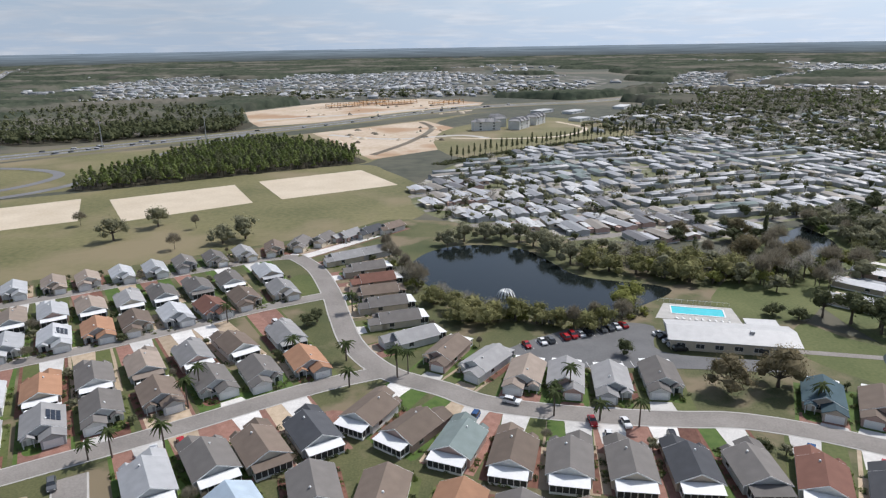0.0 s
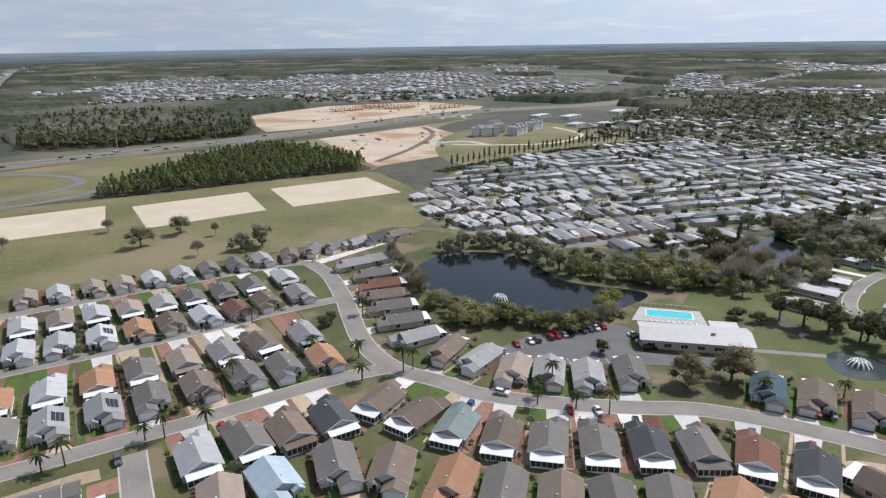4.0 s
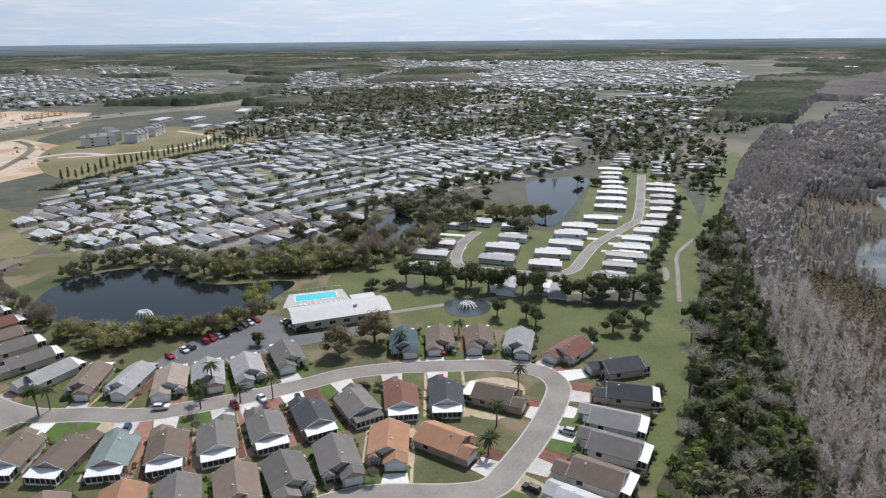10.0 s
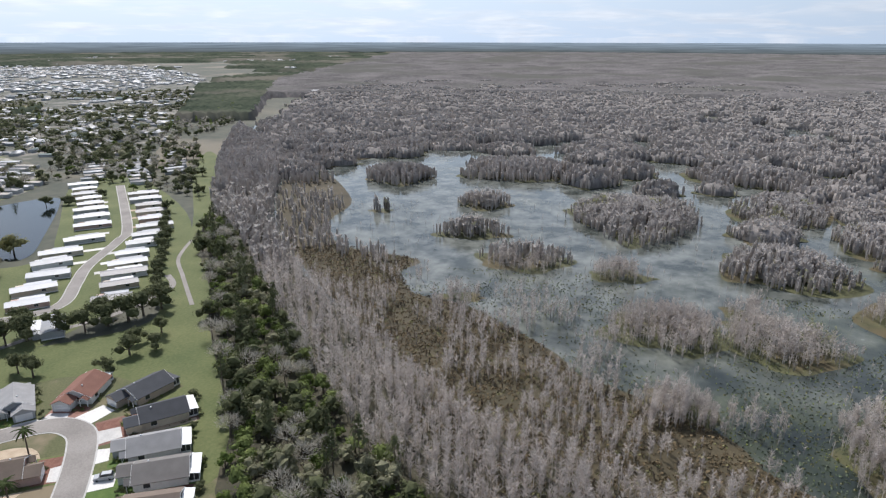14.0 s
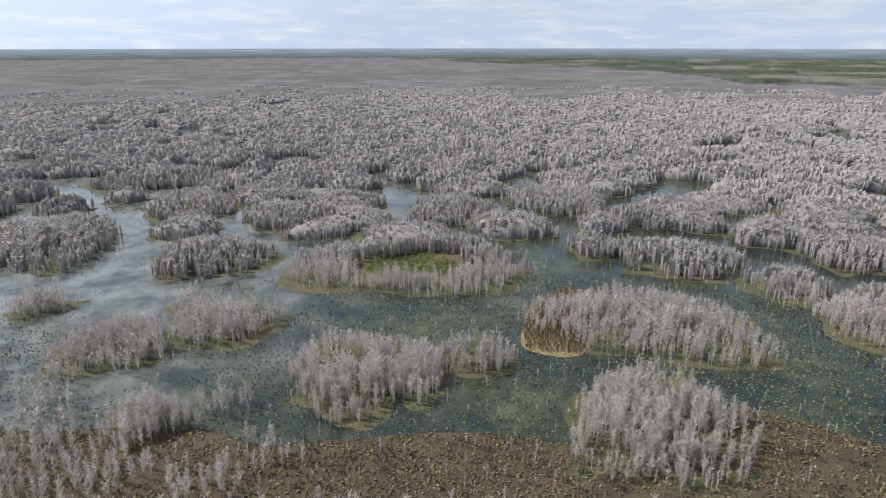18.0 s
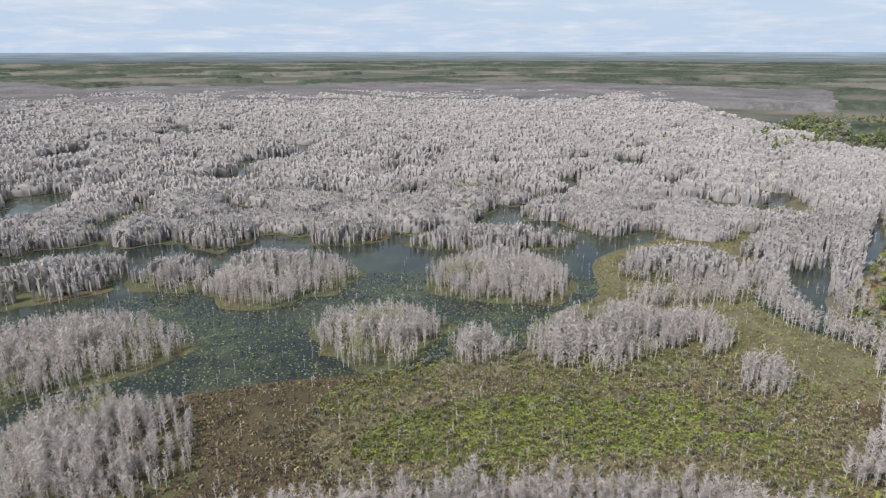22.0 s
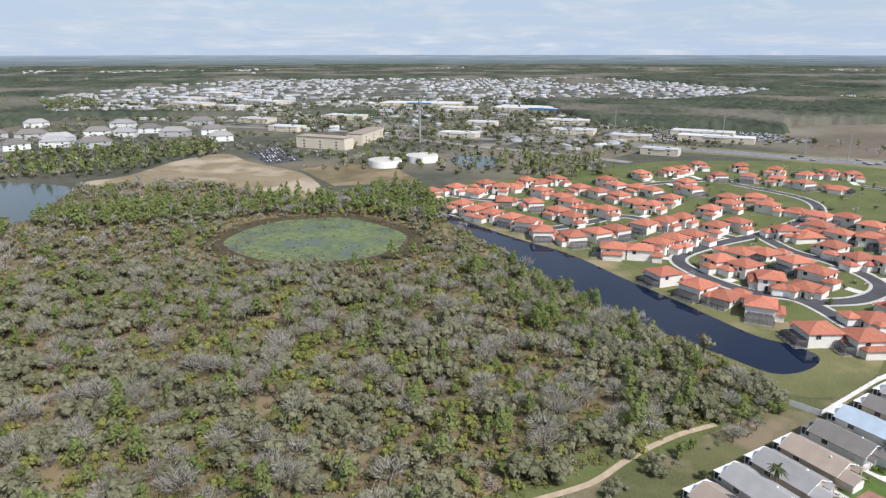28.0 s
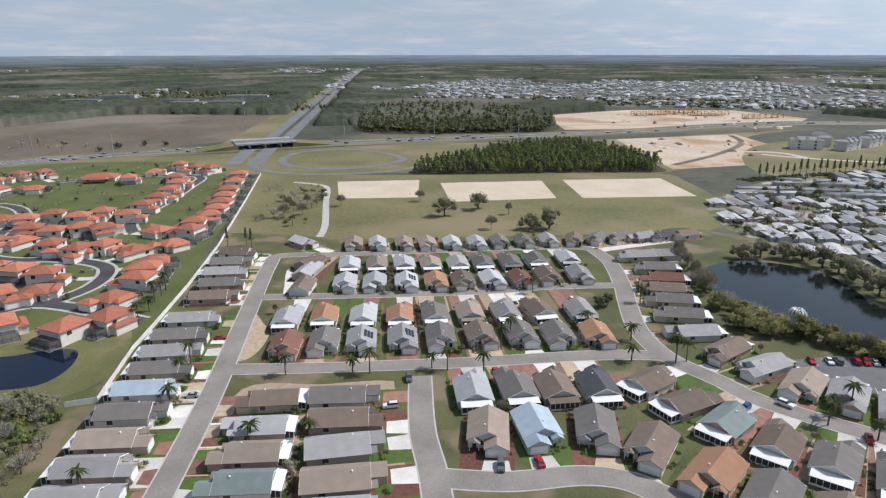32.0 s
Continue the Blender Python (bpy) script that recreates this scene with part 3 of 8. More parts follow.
sheet("oval_marsh_water", [(-345 + (x + 345) * 0.82, -66 + (y + 66) * 0.8) for x, y in OVAL], 0.08, water_mat("duckweed_water", (0.08, 0.1, 0.07), 0.2, ((0.1, 0.14, 0.05), (0.17, 0.2, 0.1)), (0.4, 0.55), 0.05, 0.2), label="green duckweed covered water of the oval marsh", category="marsh water")
sheet("lake", LAKE, 0.06, M_LAKE, label="calm grey lake below white apartment houses", category="lake")
sheet("clearing", [(-495, -273), (-416, -188), (-408, -121), (-440, -80), (-536, -112), (-596, -172), (-650, -214), (-606, -243), (-530, -255)], 0.05, mat("sandy_clearing", (0.17, 0.14, 0.08), (0.27, 0.215, 0.135), 0.03, at="World", fine=14, third=(0.36, 0.3, 0.22), wide=0.024), label="sandy tan clearing with dry grass", category="clearing")
sheet("retention_basin", [(-560, -120), (-486, -80), (-499, -13), (-568, -39), (-595, -78)], 0.055, M_SCRUBG, soft=False, label="grey green retention basin with a sandy rim", category="basin")
CANAL = [(-470, -40), (-388, 9), (-365, 24), (-343, 39), (-312, 64), (-274, 82), (-245, 97), (-229, 104), (-213, 112), (-205, 121), (-196, 125), (-187, 116), (-185, 104), (-197, 94), (-217, 79), (-237, 64), (-266, 52), (-287, 40), (-324, 27), (-365, 10), (-398, -9), (-470, -60)]
sheet("canal_bank", [(-470, -16), (-400, 26), (-345, 56), (-290, 92), (-240, 116), (-222, 134), (-208, 152), (-182, 134), (-170, 108), (-190, 84), (-235, 56), (-270, 44), (-330, 18), (-400, -18), (-470, -74)], 0.066, M_BANK, label="grassy slope with a sandy edge beside the canal", category="bank")
sheet("canal", CANAL, 0.12, M_CANAL, label="deep blue straight canal beside red-roofed houses", category="canal")
POND = [(-14, 300), (-3, 322), (18, 328), (36, 320), (45, 304), (56, 282), (86, 268), (72, 252), (54, 242), (46, 238), (26, 247), (8, 260), (-5, 272)]
sheet("pond", POND, 0.12, M_POND, label="dark pond with a fountain, ringed by trees", category="pond")
sheet("pond_bank", [(20 + (x - 20) * 1.16, 284 + (y - 284) * 1.2) for x, y in POND], 0.08, M_GRASS, label="grassy pond bank", category="bank")
sheet("creek_pond", [(157, 329), (176, 347), (182, 347), (181, 321), (164, 291), (154, 304)], 0.12, M_POND, label="narrow dark pond between trees", category="pond")
sheet("far_pond", [(295, 363), (322, 376), (352, 361), (332, 338), (278, 296), (247, 274), (237, 279), (257, 310)], 0.12, M_POND, label="bright reflecting pond behind mobile homes", category="pond")
sheet("park_lawn", [(95, 250), (130, 300), (150, 330), (160, 350), (230, 330), (230, 300), (150, 262), (120, 236)], 0.058, M_GREEN, label="sunlit green lawn beside the creek pond", category="lawn")
sheet("fountain_basin", [(131, 210), (142, 208), (145, 198), (138, 191), (129, 193), (126, 199)], 0.12, M_LAKE, label="small round basin with a spray fountain", category="pond")
for outline, word in (([(-285, 410), (-231, 443), (-203, 386), (-250, 360)], "square"), ([(-211, 439), (-144, 480), (-116, 424), (-177, 383)], "long"), ([(-130, 490), (-62, 529), (-30, 471), (-100, 432)], "wide")):
    sheet("sand_lot", outline, 0.06, M_SAND, soft=False, label=word + " graded pale sand building lot in the meadow", category="sand lot")
sheet("building_site", [(-141, 756), (-20, 864), (62, 682), (-58, 576)], 0.05, M_DIRT, soft=False, label="bare graded dirt building site", category="building site")
sheet("building_site", [(-301, 1000), (-200, 1160), (-33, 1224), (71, 1121), (44, 982), (-89, 899), (-218, 825)], 0.05, M_DIRT, soft=False, label="large pale dirt building site with framed houses", category="building site")
sheet("ploughed_land", [(-848, 501), (-916, 718), (-672, 830), (-528, 618), (-577, 465), (-659, 385)], 0.05, M_FARM, label="dark brown empty land beside the highway", category="field")
sheet("highway_verge", [(-640, 330), (-480, 470), (-360, 600), (-140, 760), (80, 980), (0, 860), (-60, 560), (-250, 470), (-390, 400), (-470, 430)], 0.04, M_FIELD, label="dry grass verge along the highway", category="verge")
sheet("far_sand_field", [(-900, -1700), (-1250, -1300), (-1500, -1050), (-1600, -1150), (-1200, -1600)], 0.3, M_DIRT, label="long bare orange dirt field beyond the lake", category="field")
sheet("far_meadow", [(560, 900), (720, 820), (880, 900), (700, 1000)], 0.3, M_FIELD, label="tan meadow between distant homes", category="field")
sheet("red_estate_lawn", [(-453, -18), (-571, 151), (-600, 240), (-580, 371), (-500, 465), (-365, 400), (-245, 235), (-190, 150), (-200, 128), (-235, 100), (-290, 76), (-350, 48)], 0.036, M_GREEN, label="green lawns of the red-roofed estate", category="lawn")

# ---- roads ----
R_WEST = [(-60, -10), (-92, 46), (-112, 84), (-135, 124), (-165, 172), (-197, 224), (-202, 239), (-181, 251)]
R_UP = [(-181, 251), (-150, 270), (-118, 290), (-80, 312), (-66, 314)]
R_MID = [(-174, 190), (-144, 206), (-110, 225), (-88, 239), (-69, 253), (-45, 266)]
R_A = [(-141, 136), (-114, 150), (-91, 163), (-72, 174), (-47, 190), (-31, 199), (-19, 204)]
R_MAIN = [(-66, 314), (-54, 296), (-43, 267), (-37, 246), (-29, 222), (-17, 204), (-1, 194), (11, 186), (34, 180), (58, 177), (72, 176), (87, 171), (104, 162), (117, 154), (126, 144), (126, 135), (120, 128), (104, 117), (87, 108), (79, 105), (70, 108), (51, 119), (30, 122), (10, 126), (-8, 131), (-18, 133), (-28, 130), (-42, 121), (-58, 115)]
R_S = [(-84, 158), (-70, 132), (-57, 113), (-36, 78), (-20, 50)]
R_E = [(200, 287), (182, 274), (166, 256), (161, 244), (168, 233), (186, 214), (200, 210), (220, 222), (242, 235), (279, 249), (303, 263), (396, 345)]
lines = {}
for i, (name, pts, half, label) in enumerate((("west", R_WEST, 3.2, "pale worn asphalt estate street"), ("upper", R_UP, 3.0, "pale asphalt street between gabled houses"), ("middle", R_MID, 3.0, "pale asphalt street between gabled houses"),
                                              ("cross", R_A, 3.3, "pale asphalt cross street with rounded corners"), ("main", R_MAIN, 3.5, "curving pale asphalt street through the estate"),
                                              ("south", R_S, 3.3, "short pale asphalt side street"), ("loop", R_E, 2.5, "grey asphalt street through the mobile homes"))):
    lines[name] = smooth(pts, False, 8)
    tagged(part("kerb", strip_mesh("kerb", lines[name], half + 0.45, 0.11 + 0.001 * i), M_KERB), "pale concrete gutter kerb along the street", "kerb", kind="structure")
    tagged(part("road", strip_mesh("road", lines[name], half, 0.135 + 0.004 * i), M_ROAD), label, "road", kind="structure")

# ---- estate houses ----


def gable(bm, w, y0, y1, eave, ridge, over=0.45, t=0.14, x=0.0):
    """A pitched roof of two slabs, ridge along y."""
    h = w / 2 + over
    drop = eave - (ridge - eave) * over / (w / 2)
    for s in (-1, 1):
        c = [(x, y0 - over, ridge), (x, y1 + over, ridge), (x + s * h, y1 + over, drop), (x + s * h, y0 - over, drop)]
        c += [(a, b, z + t) for a, b, z in c]
        solid(bm, c, ((0, 1, 2, 3), (4, 5, 6, 7), (0, 1, 5, 4), (1, 2, 6, 5), (2, 3, 7, 6), (3, 0, 4, 7)))


def gabled_wall(bm, w, y0, y1, eave, ridge, x=0.0):
    h = w / 2
    c = [(x - h, y0, 0), (x + h, y0, 0), (x + h, y0, eave), (x, y0, ridge), (x - h, y0, eave)]
    c += [(a, y1, z) for a, _, z in c]
    solid(bm, c, ((0, 1, 2, 3, 4), (5, 6, 7, 8, 9), (0, 1, 6, 5), (1, 2, 7, 6), (2, 3, 8, 7), (3, 4, 9, 8), (4, 0, 5, 9)))


def hip(bm, x0, x1, y0, y1, eave, ridge, over=0.5, t=0.15):
    x0, x1, y0, y1 = x0 - over, x1 + over, y0 - over, y1 + over
    w, d = x1 - x0, y1 - y0
    if w < d:
        a, b = ((x0 + x1) / 2, y0 + w / 2, ridge), ((x0 + x1) / 2, y1 - w / 2, ridge)
    else:
        a, b = (x0 + d / 2, (y0 + y1) / 2, ridge), (x1 - d / 2, (y0 + y1) / 2, ridge)
    c = [(x0, y0, eave), (x1, y0, eave), (x1, y1, eave), (x0, y1, eave), (x0, y0, eave + t), (x1, y0, eave + t), (x1, y1, eave + t), (x0, y1, eave + t), a, b]
    f = [(0, 1, 2, 3), (0, 1, 5, 4), (1, 2, 6, 5), (2, 3, 7, 6), (3, 0, 4, 7)]
    f += [(4, 5, 8), (5, 6, 9, 8), (6, 7, 9), (7, 4, 8, 9)] if w < d else [(4, 5, 9, 8), (5, 6, 9), (6, 7, 8, 9), (7, 4, 8)]
    solid(bm, c, f)


def pane_mesh(w, h):
    """A framed window, facing -y, its sill at z = 0."""
    def build(bm):
        for x0, x1, z0, z1 in ((-w / 2 - 0.08, -w / 2, -0.08, h + 0.08), (w / 2, w / 2 + 0.08, -0.08, h + 0.08), (-w / 2, w / 2, -0.08, 0), (-w / 2, w / 2, h, h + 0.08), (-0.03, 0.03, 0, h)):
            box(bm, x0, x1, -0.07, 0.0, z0, z1)
    return made("window_frame", build)


def slab(w, d, h, x=0.0, y=0.0, z=0.0):
    return made("slab", lambda bm: box(bm, x - w / 2, x + w / 2, y - d / 2, y + d / 2, z, z + h))


FRAME = {}
GLASS = {}


def window(parent, x, y, z, turn, w=1.5, h=1.3):
    if (w, h) not in FRAME:
        FRAME[w, h], GLASS[w, h] = pane_mesh(w, h), slab(w, 0.03, h, 0, -0.03)
    o = part("window", FRAME[w, h], M_TRIM, parent, at=pose(x, y, z, 0, 0, turn))
    part("pane", GLASS[w, h], M_GLASS, o)


def plain_window(parent, x, y, z, turn, w=1.5, h=1.3):
    """Frame and pane in one, for houses farther off."""
    if (w, h, 2) not in FRAME:
        # one frame with its pane set back in it
        bm = bmesh.new()
        box(bm, -w / 2 - 0.09, w / 2 + 0.09, -0.08, 0.0, -0.09, h + 0.09)
        bm.normal_update()
        front = min(bm.faces, key=lambda f: f.calc_center_median().y)
        bmesh.ops.inset_region(bm, faces=[front], thickness=0.09, depth=-0.05)
        front.material_index = 1
        me = done("window", bm)
        me.materials.append(M_TRIM)
        me.materials.append(M_GLASS)
        FRAME[w, h, 2] = me
    o = new("window", FRAME[w, h, 2])
    o.parent = parent
    o.matrix_basis = pose(x, y, z, 0, 0, turn)


def lanai_screen(w, d, h):
    def build(bm):
        n = max(3, round(w / 1.5))
        for i in range(n + 1):
            x = -w / 2 + w * i / n
            box(bm, x - 0.06, x + 0.06, d - 0.12, d, 0, h)
        for x in (-w / 2, w / 2 - 0.12):
            for k in range(2):
                box(bm, x, x + 0.12, d * k / 2 + 0.02, d * k / 2 + 0.14, 0, h)
        box(bm, -w / 2, w / 2, d - 0.1, d - 0.02, 0, 0.55)
        for x in (-w / 2 + 0.02, w / 2 - 0.1):
            box(bm, x, x + 0.08, 0.14, d - 0.12, 0, 0.55)
    return made("porch_frame", build)


HOUSE = {}


def house_kit(key):
    """The meshes of one house shape: width, depth, garage side, its own size of porch."""
    w, d, side, porch = key
    k = {}
    y0, y1 = -d / 2, d / 2
    ridge = 2.6 + w * 0.235
    gw, gd = w * 0.56, 4.0
    gx = side * (w - gw) / 2
    k["dims"] = (y0, y1, ridge, gw, gd, gx)
    k["wall"] = made("wall", gabled_wall, w, y0, y1, 2.6, ridge)
    k["roof"] = made("roof", gable, w, y0, y1, 2.6, ridge + 0.02)
    k["garage_wall"] = made("garage_wall", gabled_wall, gw, y0 - gd, y0 + 1.5, 2.5, 2.5 + gw * 0.235, gx)
    k["garage_roof"] = made("garage_roof", gable, gw, y0 - gd, y0 + 3.0, 2.5, 2.52 + gw * 0.235, 0.4, 0.14, gx)
    ew = (w - gw) * 0.62
    ex = -side * (w / 2 - ew / 2 - 0.25)
    k["ex"], k["ew"] = ex, ew
    k["entry_roof"] = made("entry_roof", gable, ew, y0 - 1.8, y0 + 2.4, 2.45, 2.5 + ew * 0.3, 0.25, 0.12, ex)
    k["entry_gable"] = made("entry_gable", lambda bm: solid(bm, [(ex - ew / 2, y0 - 1.7, 2.4), (ex + ew / 2, y0 - 1.7, 2.4), (ex, y0 - 1.7, 2.45 + ew * 0.3), (ex - ew / 2, y0 - 1.5, 2.4), (ex + ew / 2, y0 - 1.5, 2.4), (ex, y0 - 1.5, 2.45 + ew * 0.3)], ((0, 1, 2), (3, 4, 5), (0, 1, 4, 3), (1, 2, 5, 4), (2, 0, 3, 5))))
    k["entry_post"] = slab(0.18, 0.18, 2.4)
    k["garage_door"] = made("garage_door", lambda bm: [box(bm, gx - gw * 0.4, gx + gw * 0.4, y0 - gd - 0.06, y0 - gd, 0.05 + i * 0.53, 0.55 + i * 0.53) for i in range(4)])
    k["front_door"] = slab(1.0, 0.06, 2.1, ex, y0 - 0.03)
    pw, pd = w * 0.86, porch
    k["porch_roof"] = made("porch_roof", lambda bm: solid(bm, [(-pw / 2 - 0.2, y1 + 0.3, 2.75), (pw / 2 + 0.2, y1 + 0.3, 2.75), (pw / 2 + 0.2, y1 + pd + 0.3, 2.35), (-pw / 2 - 0.2, y1 + pd + 0.3, 2.35)] + [(-pw / 2 - 0.2, y1 + 0.3, 2.87), (pw / 2 + 0.2, y1 + 0.3, 2.87), (pw / 2 + 0.2, y1 + pd + 0.3, 2.47), (-pw / 2 - 0.2, y1 + pd + 0.3, 2.47)], ((0, 1, 2, 3), (4, 5, 6, 7), (0, 1, 5, 4), (1, 2, 6, 5), (2, 3, 7, 6), (3, 0, 4, 7))))
    k["porch_frame"] = lanai_screen(pw, pd, 2.38)
    k["porch_screen"] = made("porch_screen", lambda bm: box(bm, -pw / 2 + 0.12, pw / 2 - 0.12, 0.02, pd - 0.14, 0.02, 2.34))
    k["barge"] = [made("barge_board", lambda bm: [solid(bm, [(0, yy, ridge - 0.15), (0, yy, ridge + 0.12), (s * (w / 2 + 0.45), yy, 2.6 - (ridge - 2.6) * 0.9 / w + 0.12), (s * (w / 2 + 0.45), yy, 2.6 - (ridge - 2.6) * 0.9 / w - 0.15)] + [(0, yy + 0.06, ridge - 0.15), (0, yy + 0.06, ridge + 0.12), (s * (w / 2 + 0.45), yy + 0.06, 2.6 - (ridge - 2.6) * 0.9 / w + 0.12), (s * (w / 2 + 0.45), yy + 0.06, 2.6 - (ridge - 2.6) * 0.9 / w - 0.15)], ((0, 1, 2, 3), (4, 5, 6, 7), (0, 1, 5, 4), (1, 2, 6, 5), (2, 3, 7, 6), (3, 0, 4, 7))) for s in (-1, 1)]) for yy in (y0 - 0.52, y1 + 0.46)]
    k["tube"] = made("skylight", lambda bm: bmesh.ops.create_uvsphere(bm, u_segments=8, v_segments=4, radius=0.3))
    k["panel"] = slab(1.0, 1.65, 0.05)
    k["cap"] = made("ridge_cap", lambda bm: [solid(bm, [(0, y0 - 0.4, ridge + 0.21), (0, y1 + 0.4, ridge + 0.21), (s * 0.22, y1 + 0.4, ridge + 0.13), (s * 0.22, y0 - 0.4, ridge + 0.13)], ((0, 1, 2, 3),)) for s in (-1, 1)])
    return k


ROOF_WORD = {"w": "white metal", "l": "light grey shingle", "g": "grey shingle", "d": "charcoal shingle", "t": "tan shingle", "b": "brown shingle", "r": "reddish brown shingle", "o": "orange brown shingle", "n": "grey green shingle", "u": "pale blue metal", "k": "dark teal shingle"}
rng = random.Random(5)
HOUSES = []


def estate_house(x, y, road, tint, key=(9.4, 13.0, 1, 3.2), solar=False, walls=None):
    """A single-storey gabled house that fronts on its street, with its drive."""
    dist, q, way = nearest_on(lines[road], x, y)
    front = (q - Vector((x, y))).normalized()
    heading = math.atan2(front.y, front.x) + math.pi / 2
    w, d, side, porch = key
    if key not in HOUSE:
        HOUSE[key] = house_kit(key)
    k = HOUSE[key]
    y0, y1, ridge, gw, gd, gx = k["dims"]
    wall = walls or rng.choice(M_WALLS[:3] + M_WALLS[:1] + M_WALLS[3:])
    roof = M_ROOF[tint]
    h = thing("house", x - front.x * 1.2, y - front.y * 1.2, heading, label="gabled house with a " + ROOF_WORD[tint] + " roof and " + wall.name.split("_")[2] + " walls", category="house", group="estate houses")
    part("wall", k["wall"], wall, h)
    part("roof", k["roof"], roof, h)
    for me in k["barge"]:
        part("barge_board", me, M_TRIM, h)
    g = part("garage_wall", k["garage_wall"], wall, h)
    part("garage_roof", k["garage_roof"], roof, h)
    part("garage_door", k["garage_door"], M_TRIM, g, "white sectional garage door")
    part("entry_roof", k["entry_roof"], roof, h)
    part("entry_gable", k["entry_gable"], M_TRIM, h)
    for s in (-1, 1):
        part("entry_post", k["entry_post"], M_TRIM, h, at=pose(k["ex"] + s * k["ew"] * 0.42, y0 - 1.5, 0))
    part("front_door", k["front_door"], M_GLASS if rng.random() < 0.3 else M_TRIM, h)
    for yy in (-d * 0.25, d * 0.2):
        plain_window(h, w / 2 if yy < 0 else -w / 2, yy, 0.95, 90 if yy < 0 else -90)
    window(h, -side * w * 0.12, y0, 0.9, 0, 1.2, 1.3)
    if porch > 2:
        part("porch_roof", k["porch_roof"], M_TRIM if rng.random() < 0.75 else roof, h, "white flat porch roof")
        part("porch_frame", k["porch_frame"], M_TRIM, h, at=pose(0, y1, 0))
        part("porch_screen", k["porch_screen"], M_SCREEN, h, "dark insect screens", at=pose(0, y1, 0))
    slope = math.degrees(math.atan2(ridge - 2.6, w / 2))
    for i in range(1):
        part("skylight", k["tube"], M_TRIM, h, "white roof vent", at=pose(rng.choice((-1, 1)) * 0.9, y0 + d * (0.25 + 0.22 * i), ridge - 0.12))
    if solar:
        s = 1
        for i in range(3):
            for j in range(3):
                xx = 1.4 + 1.05 * i
                part("solar_panel", k["panel"], M_SOLAR, h, at=pose(s * xx, -2.2 + 1.75 * j, ridge - xx * (ridge - 2.6) / (w / 2) + 0.22, 0, s * slope, 0))
    HOUSES.append((x, y, heading, w, d, gx, gd, dist, road))
    return h


def street_row(road, tints, points, key=(9.4, 13.0, 1, 3.2), solar=()):
    w, d, side, porch = key
    for i, ((x, y), c) in enumerate(zip(points, tints)):
        estate_house(x, y, road, c, (w, round(d * 0.88, 1) if d >= 13 else d, -side if (i * 7) % 3 == 1 else side, porch), i in solar)


street_row("upper", "wtwttwwgglbggldb", [(-203, 258), (-178, 267), (-167, 272), (-155, 278), (-144, 283), (-133, 289), (-122, 295), (-112, 302), (-101, 308), (-90, 315), (-78, 322), (-68, 329), (-58, 336), (-47, 342), (-37, 349), (-27, 356)], (8.2, 11.0, 1, 0.0))
street_row("upper", "wtwtlgggw", [(-161, 237), (-150, 243), (-139, 249), (-128, 254), (-117, 260), (-107, 266), (-96, 273), (-86, 280), (-73, 289)], (9.0, 12.0, 1, 2.8))
street_row("middle", "wwwobwrbl", [(-149, 215), (-138, 221), (-126, 227), (-115, 233), (-105, 239), (-94, 245), (-83, 251), (-74, 260), (-62, 268)], (9.2, 11.5, 1, 2.8), (2,))
street_row("middle", "wowogtlbl", [(-147, 174), (-136, 182), (-123, 188), (-111, 194), (-100, 201), (-89, 208), (-77, 214), (-66, 221), (-52, 228)], (9.2, 12.0, -1, 2.8))
street_row("cross", "rgllgbggo", [(-133, 155), (-123, 163), (-112, 169), (-100, 176), (-89, 183), (-77, 190), (-65, 197), (-53, 202), (-41, 208)], (9.4, 13.0, 1, 2.4), (2, 3))
street_row("cross", "wgbd", [(-65, 154), (-54, 161), (-44, 166), (-33, 172)], (9.8, 14.0, -1, 3.0))
street_row("main", "llgrbgglbl", [(-44, 307), (-33, 314), (-33, 292), (-28, 278), (-26, 265), (-22, 253), (-17, 239), (-11, 224), (0, 213), (11, 206)], (8.8, 15.0, 1, 3.0))
street_row("main", "bbnbggdgrdb", [(-19, 181), (-8, 173), (3, 167), (15, 162), (27, 159), (40, 157), (53, 156), (66, 155), (79, 151), (91, 145), (104, 136)], (9.6, 13.0, 1, 3.4))
street_row("main", "tugbogbggoo", [(-53, 136), (-42, 143), (-28, 149), (-14, 147), (1, 142), (13, 138), (26, 135), (38, 133), (51, 133), (65, 132), (79, 125)], (10.0, 14.0, 1, 1.0))
street_row("main", "tllgkbblrddlgbw", [(22, 198), (33, 196), (45, 193), (59, 195), (97, 183), (109, 178), (121, 171), (131, 161), (142, 147), (147, 130), (137, 117), (123, 109), (114, 100), (102, 94), (91, 87)], (9.4, 14.0, -1, 2.6))
street_row("south", "gbltw", [(-97, 135), (-90, 125), (-83, 114), (-76, 103), (-70, 93)], (9.4, 17.0, 1, 0.0))
street_row("west", "bwtn", [(-114, 125), (-108, 112), (-102, 102), (-96, 92)], (8.6, 14.0, 1, 2.4))
street_row("west", "bglgblglgugtlltw", [(-220, 229), (-213, 216), (-205, 204), (-196, 192), (-188, 179), (-178, 159), (-171, 146), (-164, 135), (-157, 125), (-151, 114), (-144, 103), (-137, 92), (-131, 82), (-125, 72), (-118, 62), (-111, 52)], (8.6, 15.6, -1, 2.4), (4, 14))
street_row("upper", "bwb", [(-180, 233), (-173, 221), (-163, 205)], (8.2, 15.0, 1, 0.0))

